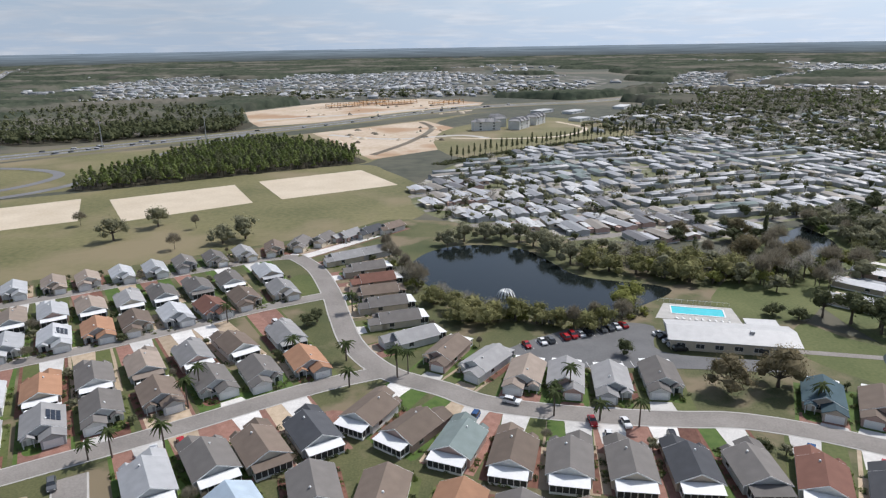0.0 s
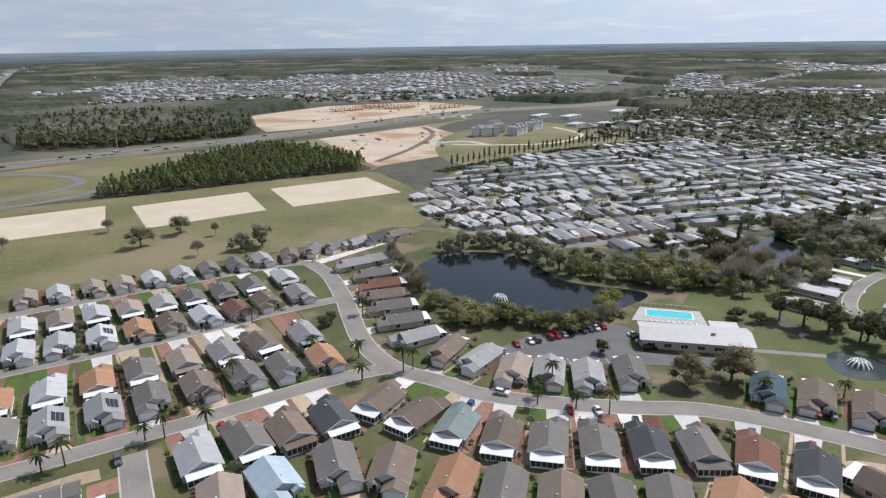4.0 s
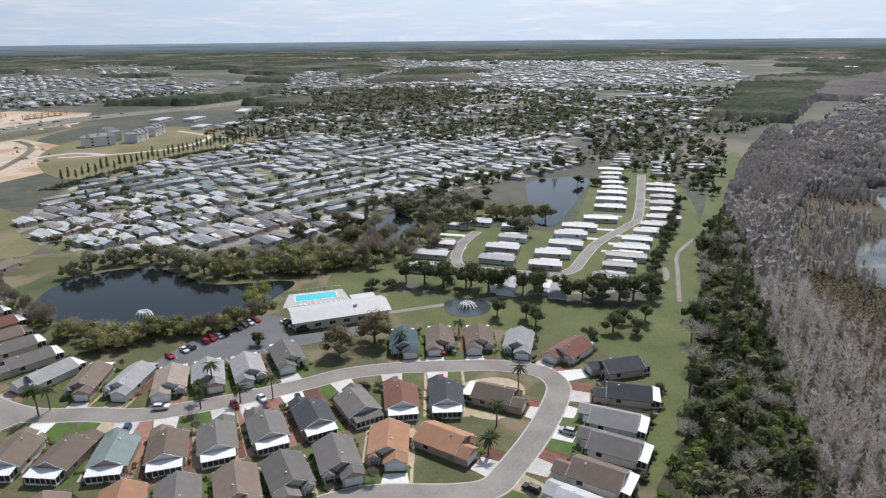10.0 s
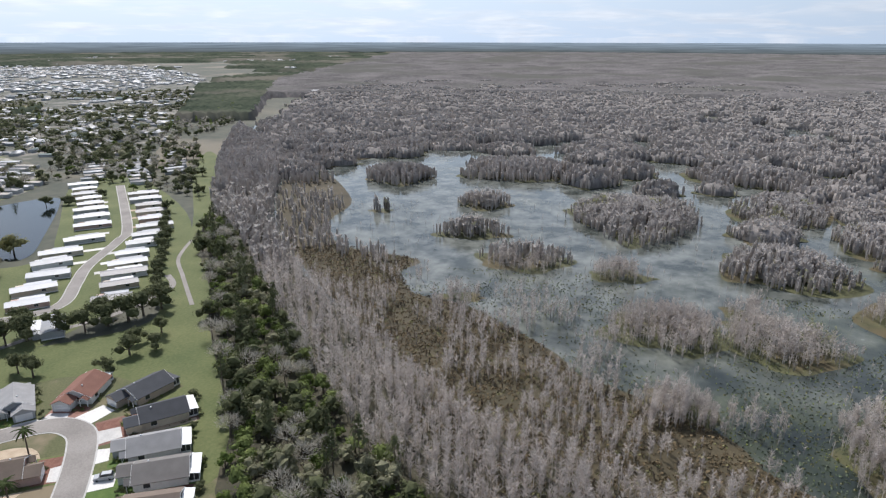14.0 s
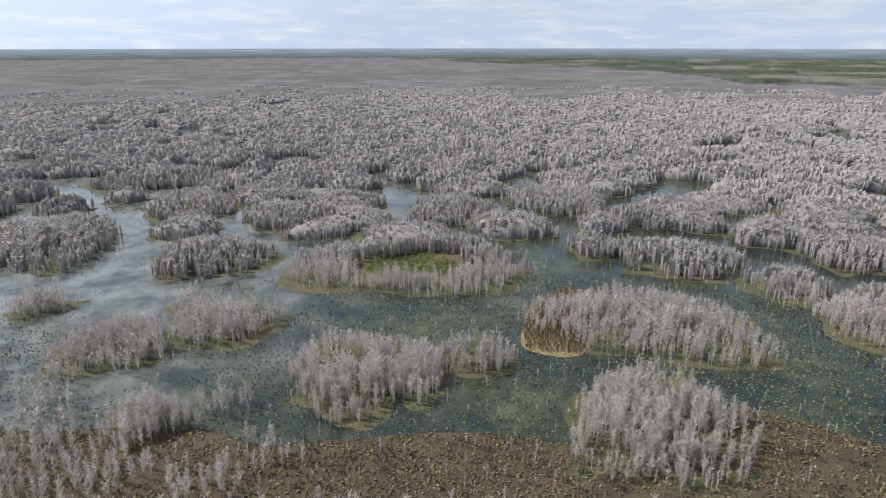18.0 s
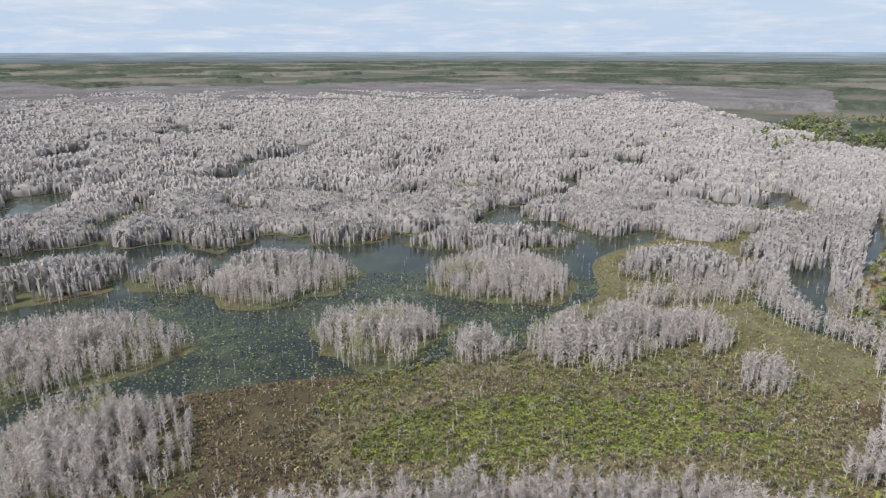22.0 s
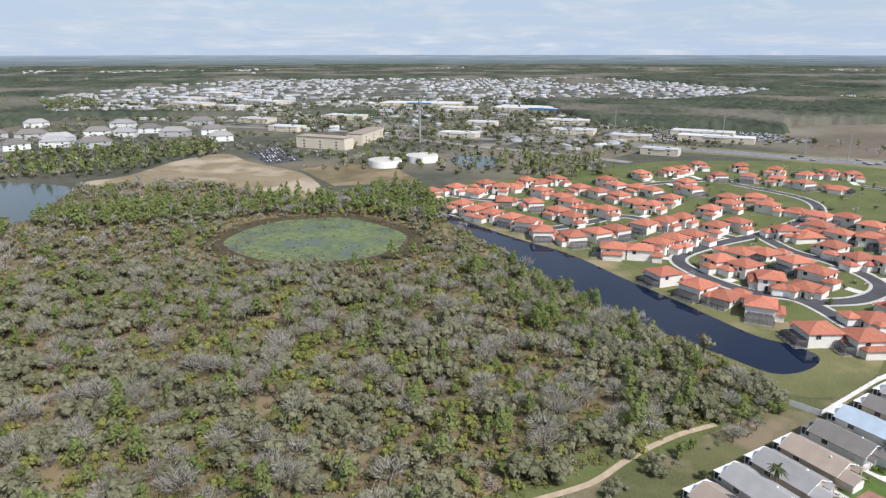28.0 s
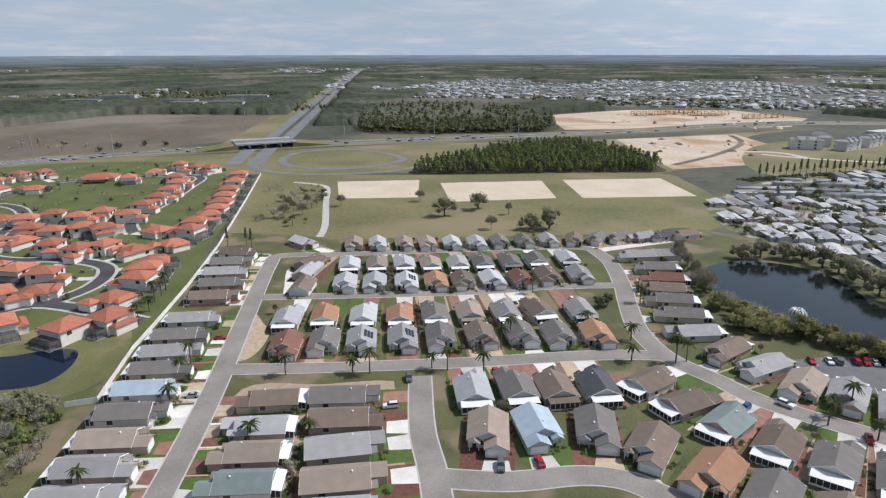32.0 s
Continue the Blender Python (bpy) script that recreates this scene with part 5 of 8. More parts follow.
sheet("mobile_home_ground", [(140, 200), (140, 285), (200, 300), (240, 262), (280, 290), (390, 380), (420, 350), (340, 250), (250, 190), (200, 185)], 0.045, M_GREEN, label="grass plots between mobile homes", category="lawn")

PARKD = [(-12, 395), (-18, 456), (8, 540), (58, 592), (112, 636), (214, 688), (330, 690), (470, 630), (480, 556), (420, 440), (365, 395), (282, 385), (170, 358), (135, 330), (100, 328), (60, 336), (30, 348)]
sheet("mobile_home_park", PARKD, 0.05, mat("park_lots", (0.075, 0.095, 0.032), (0.19, 0.185, 0.1), 0.09, at="World", fine=9, third=(0.4, 0.37, 0.33), wide=0.06), label="mobile home park plots of grass and concrete", category="park ground")
u_way, v_way = Vector((0.963, 0.268)), Vector((-0.268, 0.963))
far_homes = []
KITS = [quads_of_box(7.2, 17, 2.6, 0.7), quads_of_box(9, 14, 2.7, 2.0), quads_of_box(24, 50, 8, 0.3), quads_of_box(14, 30, 9, 2.0)]
FAR_MATS = [M_WALLS[2], M_MOB[2], M_MOB[1], M_MOB[0], M_MOB[3], M_MOB[4], M_ROOF["n"]]
for row in range(-4, 10):
    c = Vector((0, 380)) + v_way * (row * 39 - 60)
    on = []
    for i in range(-10, 60):
        p = c + u_way * (i * 13.0)
        if inside(PARKD, p.x, p.y):
            on.append(p)
    if len(on) > 2:
        band("road", [on[0] - u_way * 6, on[-1] + u_way * 6], 2.8, 0.09 + 0.003 * (row % 4), M_ROAD, False, label="narrow pale street of the mobile home park", category="road")
    for i in range(-10, 60):
        for s in (-1, 1):
            p = c + u_way * (i * 13.0 + 3 * s) + v_way * (s * 12.6)
            if not inside(PARKD, p.x, p.y) or rng.random() < 0.13:
                continue
            p = p + Vector((rng.uniform(-0.8, 0.8), rng.uniform(-1.2, 1.2)))
            a = math.atan2(v_way.y, v_way.x) - math.pi / 2 + rng.choice((0, 0, 0.12, -0.1, 0.2)) + (math.pi if s > 0 else 0) + (math.pi / 2 if vnoise(p.x, p.y, 60, 15) > 0.62 else 0)
            if p.x + p.y < 500 and p.x < 170:
                mobile_home(p.x, p.y, a)
            else:
                far_homes.append((0, p.x, p.y, 0, a, 1.0, 1.0, rng.choice((0, 0, 1, 1, 1, 2, 3, 4, 5))))

# ---- homes, shops and flats far off ----
WEST_TOWN = [(-650, 190), (-690, 60), (-740, -20), (-900, -250), (-1050, -620), (-1500, -900), (-2400, -700), (-2600, 600), (-1700, 900), (-1150, 330), (-800, 260)]
NORTH_TOWN = [(-620, 1150), (-300, 1230), (60, 1260), (300, 1400), (420, 1900), (0, 2400), (-900, 2300), (-950, 1500)]
EAST_TOWN = [(330, 565), (480, 560), (430, 440), (420, 380), (470, 385), (570, 440), (760, 560), (1000, 700), (1700, 1150), (2300, 1900), (1500, 2600), (700, 2000), (300, 1000), (150, 760)]
for poly, word in ((WEST_TOWN, "streets and shops"), (NORTH_TOWN, "small homes"), (EAST_TOWN, "mobile homes")):
    sheet("town_ground", poly, 0.035, M_TOWNG, label="grey green ground between distant " + word, category="town ground")
for poly, n, kinds, seed in ((WEST_TOWN, 1300, (1, 1, 0, 0), 3), (NORTH_TOWN, 1350, (0, 1, 1), 4), (EAST_TOWN, 2700, (0, 0, 0, 1), 6)):
    r = np.random.RandomState(seed)
    xs, ys = [p[0] for p in poly], [p[1] for p in poly]
    X, Y = r.uniform(min(xs), max(xs), n * 5), r.uniform(min(ys), max(ys), n * 5)
    ok = inside(poly, X, Y) & (vnoise(X, Y, 140, seed) > 0.3)
    for x, y in list(zip(X[ok], Y[ok]))[:n]:
        x, y = round(x / 21) * 21 + r.uniform(-2, 2), round(y / 17) * 17 + r.uniform(-2, 2)
        far_homes.append((int(r.choice(kinds)), x, y, 0, r.choice((0.3, 1.87, 0.25)) + r.uniform(-0.1, 0.1), r.uniform(0.75, 1.1), r.uniform(0.8, 1.1), int(r.choice((0, 0, 1, 1, 2, 3, 3, 4, 5)))))
r = np.random.RandomState(31)
for i in range(5200):
    a, d = r.uniform(radians(20), radians(235)), r.uniform(1250, 4300)
    x, y = d * math.cos(a), d * math.sin(a)
    if vnoise(x, y, 260, 33) > 0.5:
        far_homes.append((int(r.choice((1, 1, 0))), x, y, 0, r.uniform(0, 6.28), r.uniform(1.0, 1.6), r.uniform(1.0, 1.6), int(r.choice((0, 0, 1, 2, 3, 4)))))
# drives beside the loop street's homes
for i, (x, y, m) in enumerate(((185, 289, M_CONC), (173, 270, M_CONC), (198, 259, M_CONC), (186, 245, M_PAVER), (229, 245, M_CONC), (214, 236, M_CONC), (199, 226, M_PAVER), (243, 243, M_CONC), (262, 251, M_CONC), (286, 270, M_CONC), (304, 284, M_CONC), (319, 298, M_CONC), (334, 312, M_CONC), (346, 322, M_CONC), (306, 257, M_GRAVEL), (322, 272, M_GRAVEL), (336, 286, M_GRAVEL), (264, 234, M_CONC), (250, 226, M_CONC), (238, 219, M_CONC))):
    a = radians(44)
    c, k = math.cos(a), math.sin(a)
    sheet("driveway", [(x + u * c - v * k, y + u * k + v * c) for u, v in ((-1.8, -7), (1.8, -7), (1.8, 7), (-1.8, 7))], 0.07 + 0.0003 * (i % 5), m, soft=False, label={"d": "pale concrete", "r": "red brick paver", "t": "tan gravel"}[m.name[0]] + " drive beside a mobile home", category="driveway")
# the tight rows behind the loop street
r = np.random.RandomState(38)
for a, b, n, turn in (((400, 372), (470, 430), 7, 44), ((400, 330), (470, 392), 8, 44), ((430, 352), (500, 402), 8, 44), ((440, 330), (540, 400), 9, 44)):
    for i in range(n):
        t = (i + 0.5) / n
        far_homes.append((0, a[0] + (b[0] - a[0]) * t + r.uniform(-1, 1), a[1] + (b[1] - a[1]) * t + r.uniform(-1, 1), 0, radians(turn) + r.uniform(-0.06, 0.06), r.uniform(0.8, 0.95), 1.0, int(r.choice((0, 1, 2, 3, 4)))))
joined("far_homes", KITS, far_homes, FAR_MATS, label="many small pale roofs of far-off homes among trees", category="homes")


M_HWY0 = mat("street_asphalt", (0.17, 0.17, 0.17), (0.24, 0.235, 0.23), 0.05, at="World", fine=20)


def block(name, x, y, heading, w, d, storeys, roof, label, pitch=1.6, wall=None, category="apartment block"):
    h = thing(name, x, y, heading, label=label, category=category, group=category + "s")
    H = storeys * 3.1
    part("wall", slab(w, d, H), wall or M_WALLS[0], h)
    if pitch:
        part("roof", made("roof", hip, -w / 2, w / 2, -d / 2, d / 2, H, H + pitch, 0.6), roof, h)
    else:
        part("roof", slab(w + 0.4, d + 0.4, 0.5, 0, 0, H), roof, h)
    n = 2 if w < 50 else 3
    for s in range(min(storeys, 2 if name == "store" else 3)):
        for i in range(n):
            xx = -w / 2 + w * (i + 0.5) / n
            # the side that looks at the estate
            side = Vector((math.sin(heading), -math.cos(heading))).dot(Vector((-x, -y))) > 0
            for turn, yy in (((0, -d / 2),) if side else ((180, d / 2),)):
                o = part("window", HOUSE.setdefault("bigpane", slab(2.2, 0.1, 1.5)), M_GLASS, h, at=pose(xx, yy, s * 3.1 + 0.9, 0, 0, turn))
    return h


for i, (x, y) in enumerate(((-585, -571), (-627, -552), (-622, -505), (-647, -475), (-766, -522), (-755, -555), (-751, -607), (-753, -656), (-712, -640), (-680, -600), (-770, -475), (-702, -408), (-680, -440), (-735, -425), (-796, -411), (-786, -374), (-697, -366), (-891, -541), (-829, -362), (-793, -317), (-815, -280), (-749, -248), (-917, -329), (-886, -422), (-860, -598), (-690, -520))):
    white = i % 3 != 1
    block("apartment_block", x, y, math.atan2(y, x) + radians(90 + (i * 37) % 50 - 25), (26, 34, 30)[i % 3], 15, 2, M_ROOF["l" if i % 2 else "g"], ("white" if white else "grey") + " two-storey apartment block with a " + ("light" if i % 2 else "dark") + " grey roof near the lake", 5.4, M_WALLS[0] if white else M_WALLS[2])
block("apartment_block", -690, -120, radians(65), 60, 18, 4, M_ROOF["t"], "cream four-storey residence with a tan roof beside a car park", 1.2, M_WALLS[1])
block("apartment_block", -742, -82, radians(165), 70, 18, 4, M_ROOF["t"], "cream four-storey residence wing with a tan roof", 1.2, M_WALLS[1])
sheet("car_park", [(-658, -196), (-583, -154), (-605, -126), (-694, -171)], 0.1, M_TAR, soft=False, label="dark asphalt car park beside the residence", category="car park")
for x, y, a in ((50, 762, 10), (88, 772, 60), (112, 812, 60), (66, 802, 100)):
    b = block("apartment_block", x, y, radians(a), 30, 13, 3, M_ROOF["l"], "white three-storey apartment block with pale gabled roofs", 3.2, M_WALLS[0])
    for i in (-1, 0, 1):
        part("gable", made("gable", hip, i * 10 - 3.0, i * 10 + 3.0, -8, 8, 9.3, 12.6, 0.2), M_ROOF["l"], b, "pale gabled dormer")
sheet("dry_field", [(25, 573), (216, 707), (125, 889), (2, 757)], 0.068, M_FIELD, label="dry grass field behind the mobile home park", category="field")
band("dirt_road", [(10, 700), (60, 690), (120, 700), (160, 760), (140, 830)], 3.0, 0.09, M_SAND, label="sandy track across the dry field", category="track")
sheet("brown_field", [(622, 1293), (766, 1246), (934, 1532), (803, 1592)], 0.06, M_FARM, label="brown open field beyond dark woods", category="field")
for x, y, a, w in ((610, 1268, 70, 40), (700, 1250, 75, 60), (262, 990, 60, 40), (180, 930, 50, 34), (140, 945, 50, 34), (210, 845, 50, 30), (246, 850, 50, 24), (170, 840, 50, 26)):
    block("store", x, y, radians(a), w, 16, 1, M_MOB[0], "low white-roofed hall among trees", 0, M_WALLS[0], "store")
sheet("town_lake", [(-640, 1800), (-431, 1772), (-380, 1860), (-466, 1950), (-624, 1860)], 0.1, M_LAKE, label="bright lake beyond the distant homes", category="lake")
sheet("brown_plot", [(-644, 110), (-612, 161), (-665, 209), (-703, 148)], 0.08, M_FARM, soft=False, label="bare brown building plot beside the stores", category="field")
sheet("dark_land", [(-945, 250), (-720, 480), (-860, 600), (-1068, 727), (-1071, 550), (-942, 400)], 0.06, M_FARM, label="dark brown empty land behind the stores", category="field")
band("town_road", [(-790, -60), (-732, 5), (-691, 50), (-655, 105), (-592, 175)], 6, 0.12, M_ROAD, label="pale road past the brown plot", category="road")
band("town_road", [(-900, -300), (-840, -120), (-760, 60), (-730, 154), (-664, 278), (-580, 403)], 8, 0.11, M_HWY0, label="grey main road before the stores", category="road")
for x, y, a, w in ((-1126, 820, 30, 70), (-1172, 938, 30, 70), (-900, 860, 20, 60), (-960, 900, 20, 60), (-931, 1047, 30, 80), (-850, 900, 25, 60)):
    block("apartment_block", x, y, radians(a), w, 18, 4, M_ROOF["g"], "grey four-storey apartment block beside dark land", 1.5, M_WALLS[2])
M_BLUE = mat("blue_panel", (0.05, 0.2, 0.45), (0.07, 0.26, 0.55), 0.5)
for x, y, a, w, d, h in ((-1245, -30, 80, 150, 55, 8), (-1120, 190, 66, 190, 70, 9), (-811, 155, 70, 30, 20, 6), (-784, 316, 60, 70, 26, 7), (-1002, -137, 70, 60, 30, 7), (-1300, -335, 60, 90, 40, 7), (-1557, -506, 60, 90, 40, 8), (-1400, -530, 60, 70, 40, 8), (-640, 218, 60, 36, 16, 5), (-923, 180, 70, 60, 24, 6), (-900, 262, 66, 50, 24, 6), (-875, 297, 66, 60, 24, 6), (-735, 312, 62, 80, 22, 7), (-807, 172, 66, 40, 22, 6), (-749, 220, 64, 44, 20, 5), (-776, 25, 70, 44, 22, 6), (-1141, 35, 72, 60, 34, 7), (-1250, -460, 60, 80, 40, 7), (-1180, -362, 60, 50, 30, 6), (-951, -260, 64, 50, 24, 7), (-847, -194, 66, 44, 22, 6), (-900, 60, 70, 40, 24, 6), (-960, 330, 60, 60, 26, 6), (-1810, 1254, 30, 160, 30, 14), (-1812, 1439, 30, 160, 30, 14), (-1810, 1658, 30, 120, 30, 16)):
    s = block("store", x, y, radians(a), w, d, 2, M_MOB[0], "large flat white-roofed store beside car parks", 0, M_WALLS[1], "store")
    part("parapet", slab(w * 0.3, 0.6, 2.5, 0, -d / 2 - 0.4, 5.5), M_BLUE if w > 100 else M_TRIM, s, "coloured front parapet")
    part("air_unit", slab(4, 3, 1.6, w * 0.2, 0, 6.6), M_METAL, s)
for pts in ([(-1180, -120), (-1040, -100), (-1010, 120), (-1130, 130)], [(-1050, 180), (-960, 200), (-900, 330), (-1010, 330)], [(-880, 250), (-740, 250), (-720, 420), (-860, 400)]):
    sheet("car_park", pts, 0.1, M_ROAD, soft=False, label="wide pale asphalt car park before the stores", category="car park")
car_kit = [quads_of_box(1.8, 4.4, 0.8, 0.5)]
lots = ([(-1180, -120), (-1040, -100), (-1010, 120), (-1130, 130)], [(-1050, 180), (-960, 200), (-900, 330), (-1010, 330)], [(-880, 250), (-740, 250), (-720, 420), (-860, 400)], [(-652, -190), (-590, -154), (-607, -132), (-688, -169)])
parked = []
r = np.random.RandomState(36)
for lot in lots:
    for row in range(60):
        for i in range(80):
            x, y = min(p[0] for p in lot) + row * 7.5, min(p[1] for p in lot) + i * 2.9
            if inside(lot, x, y) and r.uniform() < 0.6:
                parked.append((0, x, y, 0.1, math.pi / 2, 1.0, 1.0, int(r.randint(5))))
joined("parked_cars", car_kit, parked, [M_GLASS, M_MOB[0], M_MOB[2], M_MOB[4], M_TAR, M_MOB[1]], label="rows of cars parked before the stores", category="cars")
for x, y in ((-576, -48), (-602, -16)):
    t = thing("water_tank", x, y, label="round white concrete water tank", category="tank", group="water tanks")
    part("shell", made("shell", lambda bm: bmesh.ops.create_cone(bm, cap_ends=True, segments=32, radius1=15, radius2=15, depth=6, matrix=Matrix.Translation((0, 0, 3)))), M_WHITE, t)
    part("dome", made("dome", lambda bm: bmesh.ops.create_cone(bm, cap_ends=True, segments=32, radius1=15, radius2=3, depth=1.5, matrix=Matrix.Translation((0, 0, 6.75)))), M_KERB, t)
sheet("tank_pond", [(-640, 20), (-600, 10), (-560, 30), (-580, 60), (-620, 60)], 0.1, M_LAKE, label="small pond beside the water tanks", category="pond")
mast = thing("radio_mast", -734, -21, label="tall grey lattice radio mast", category="mast")
part("pole", made("pole", lambda bm: bmesh.ops.create_cone(bm, cap_ends=True, segments=8, radius1=1.0, radius2=0.6, depth=52, matrix=Matrix.Translation((0, 0, 26)))), M_METAL, mast)
for z in (38, 44, 50):
    part("antenna_ring", made("antenna_ring", lambda bm: bmesh.ops.create_cone(bm, cap_ends=True, segments=8, radius1=2.2, radius2=2.2, depth=1.6, matrix=Matrix.Translation((0, 0, z)))), M_METAL, mast)
clubv = block("villa_clubhouse", -456, 337, radians(35), 26, 16, 1, M_TILE, "red-tiled clubhouse of the villa estate", 3.0, M_STUCCO, "clubhouse")
part("porch_roof", made("porch_roof", hip, -9, 9, -14, -8, 3.0, 4.6, 0.5), M_TILE, clubv)
sheet("villa_green", [(-494, 230), (-461, 293), (-408, 313), (-375, 282), (-396, 251), (-447, 212)], 0.07, M_GREEN, label="open green lawn inside the villa estate", category="lawn")

# graded strips and heaps of earth on the building sites
band("site_road", [(-120, 740), (-50, 700), (20, 720), (50, 690)], 4.0, 0.08, M_KERB, label="pale graded site road across the dirt", category="site road")
band("site_road", [(-60, 600), (-30, 680), (-10, 780), (-24, 850)], 3.5, 0.084, M_FARM, label="dark drainage strip across the building site", category="site road")
band("site_road", [(-240, 900), (-120, 960), (0, 1040), (60, 1100)], 5.0, 0.08, M_KERB, label="pale graded site road across the dirt", category="site road")
hr2 = np.random.RandomState(71)
heap = [(0, x, y, 0, hr2.uniform(0, 6), hr2.uniform(0.5, 1.6), hr2.uniform(0.5, 1.3), int(hr2.randint(3))) for x, y in [(-50 + hr2.uniform(-60, 60), 720 + hr2.uniform(-70, 70)) for _ in range(26)] + [(-90 + hr2.uniform(-130, 130), 1020 + hr2.uniform(-90, 90)) for _ in range(40)]]
cone = np.array([(3.2 * math.cos(k * 0.785) * (1 + 0.2 * (k % 3)), 2.6 * math.sin(k * 0.785), 0) for k in range(8)] + [(1.0 * math.cos(k * 0.785), 0.9 * math.sin(k * 0.785), 1.9) for k in range(8)])
heap_kit = (cone, np.array([(k, (k + 1) % 8, 8 + (k + 1) % 8, 8 + k) for k in range(8)] + [(8, 9, 10, 11), (8, 11, 12, 15), (12, 13, 14, 15)]), np.ones(11))
joined("earth_heaps", [heap_kit], heap, [M_DIRT, M_SAND, M_DIRT, M_FARM], label="heaps of sand and dark earth on the building sites", category="earth heaps")
# timber frames on the building site
M_TIMBER = mat("raw_timber", (0.42, 0.24, 0.1), (0.55, 0.33, 0.15), 0.6)
for x, y, w in ((-150, 1080, 60), (-70, 1110, 70), (10, 1100, 60), (-110, 1140, 50)):
    t = thing("timber_frame", x, y, radians(35), label="half-built orange timber house frame on the building site", category="building frame", group="timber frames")
    for i in range(7):
        part("frame", HOUSE.setdefault("frame", made("frame", lambda bm: [box(bm, -0.3, 0.3, -6, -5.4, 0, 6), box(bm, -0.3, 0.3, 5.4, 6, 0, 6), box(bm, -0.3, 0.3, -6, 6, 2.8, 3.3), box(bm, -0.3, 0.3, -6, 6, 5.8, 6.3)])), M_TIMBER, t, at=pose(-w / 2 + w * i / 6, 0, 0))
    part("deck", slab(w, 12, 0.3, 0, 0, 3.3), M_TIMBER, t)

# ---- highway, overpass, ramps ----
HWY = [(-1400, -700), (-1000, -200), (-800, 90), (-690, 240), (-608, 353), (-559, 431), (-490, 515), (-431, 583), (-364, 642), (-314, 687), (-206, 779), (-119, 864), (-24, 970), (84, 1055), (250, 1115), (404, 1240), (646, 1485), (947, 1828), (1680, 2536)]
M_HWY = mat("highway_asphalt", (0.15, 0.15, 0.155), (0.21, 0.21, 0.21), 0.05, at="World", fine=20)
hw = smooth(HWY, False, 6)
tagged(part("verge", strip_mesh("verge", hw, 26, 0.055), M_FIELD), "dry grass strip along the highway", "verge", kind="structure")
for off in (-9, 9):
    side = []
    for i, q in enumerate(hw):
        d = (hw[min(i + 1, len(hw) - 1)] - hw[max(i - 1, 0)]).normalized()
        side.append(q + Vector((-d.y, d.x)) * off)
    tagged(part("highway", strip_mesh("highway", side, 6.0, 0.16), M_HWY), "grey multi-lane highway carriageway", "highway", kind="structure")
    tagged(part("lane_line", strip_mesh("lane_line", side, 0.12, 0.17), M_WHITE), "white lane line", "line", kind="structure")
NSR = [(-405, 440), (-464, 535), (-489, 590), (-666, 887), (-1169, 1724), (-2167, 3445)]
for off in (-10, 10):
    d = Vector((-0.51, 0.86))
    band("highway", [Vector(p) + Vector((d.y, -d.x)) * off for p in NSR], 7.0, 0.2, M_HWY, False, label="straight pale highway running to the horizon", category="highway")
sheet("highway_median", [(-470, 520), (-2150, 3450), (-2190, 3430), (-500, 500)], 0.12, M_FIELD, soft=False, label="dry grass median of the straight highway", category="verge")
band("ramp", [(-206, 768), (-253, 624), (-258, 516), (-270, 470), (-302, 437), (-345, 422), (-385, 432), (-420, 470)], 4.0, 0.18, M_HWY, label="curving grey highway ramp", category="road")
band("ramp", [(-392, 478), (-405, 520), (-385, 556), (-350, 560), (-310, 545), (-290, 522), (-295, 485), (-318, 458), (-360, 452)], 4.0, 0.2, M_HWY, closed=True, label="looped grey highway ramp round a grass island", category="road")
br = thing("overpass", -466, 540, math.atan2(0.77, 0.64), label="pale concrete highway overpass with dark underside", category="bridge")
part("deck", slab(60, 32, 1.2, 0, 0, 4.8), M_KERB, br)
part("surface", slab(60, 29, 0.1, 0, 0, 6.0), M_HWY, br)
for s in (-1, 1):
    part("parapet", slab(62, 0.5, 1.1, 0, s * 15.7, 6.0), M_WHITE, br)
    part("abutment", made("abutment", lambda bm: solid(bm, [(s * 28, -16, 0), (s * 70, -16, 0), (s * 28, -16, 5), (s * 28, 16, 0), (s * 70, 16, 0), (s * 28, 16, 5)], ((0, 1, 2), (3, 4, 5), (0, 1, 4, 3), (1, 2, 5, 4), (2, 0, 3, 5)))), M_FIELD, br)
for i in range(-1, 2):
    for j in range(-2, 3):
        part("pier", HOUSE.setdefault("pier", slab(1.0, 1.0, 4.8)), M_KERB, br, at=pose(i * 16, j * 6.5, 0))
band("field_track", [(-314, 394), (-290, 394), (-276, 384), (-250, 345), (-217, 297), (-205, 275)], 2.0, 0.09, M_KERB, label="pale gravel service track through the meadow", category="track")
band("sand_track", [(-156, 74), (-154, 69), (-151, 62), (-145, 52), (-139, 44), (-133, 37), (-129, 30), (-120, 8), (-104, -24)], 0.9, 0.09, M_GRAVEL, label="pale sandy track along the scrub", category="track")
band("sand_track", [(-94, -70), (-97, -80), (-99, -84), (-104, -94), (-113, -102), (-119, -104), (-128, -112)], 0.9, 0.09, M_SAND, label="white sandy path through the scrub", category="track")
band("grass_track", [(-172, 98), (-146, 50), (-124, 14), (-96, -22)], 5.0, 0.06, M_GREEN, label="grass strip along the scrub edge", category="verge")
band("golf_path", [(105, 213), (140, 205), (170, 196), (195, 182), (225, 178), (240, 190)], 1.4, 0.1, M_ROAD, label="pale golf cart path across the green", category="path")
band("golf_path", [(212, 158), (240, 182), (262, 200), (290, 212)], 0.9, 0.1, M_ROAD, label="pale golf cart path beside the woods", category="path")
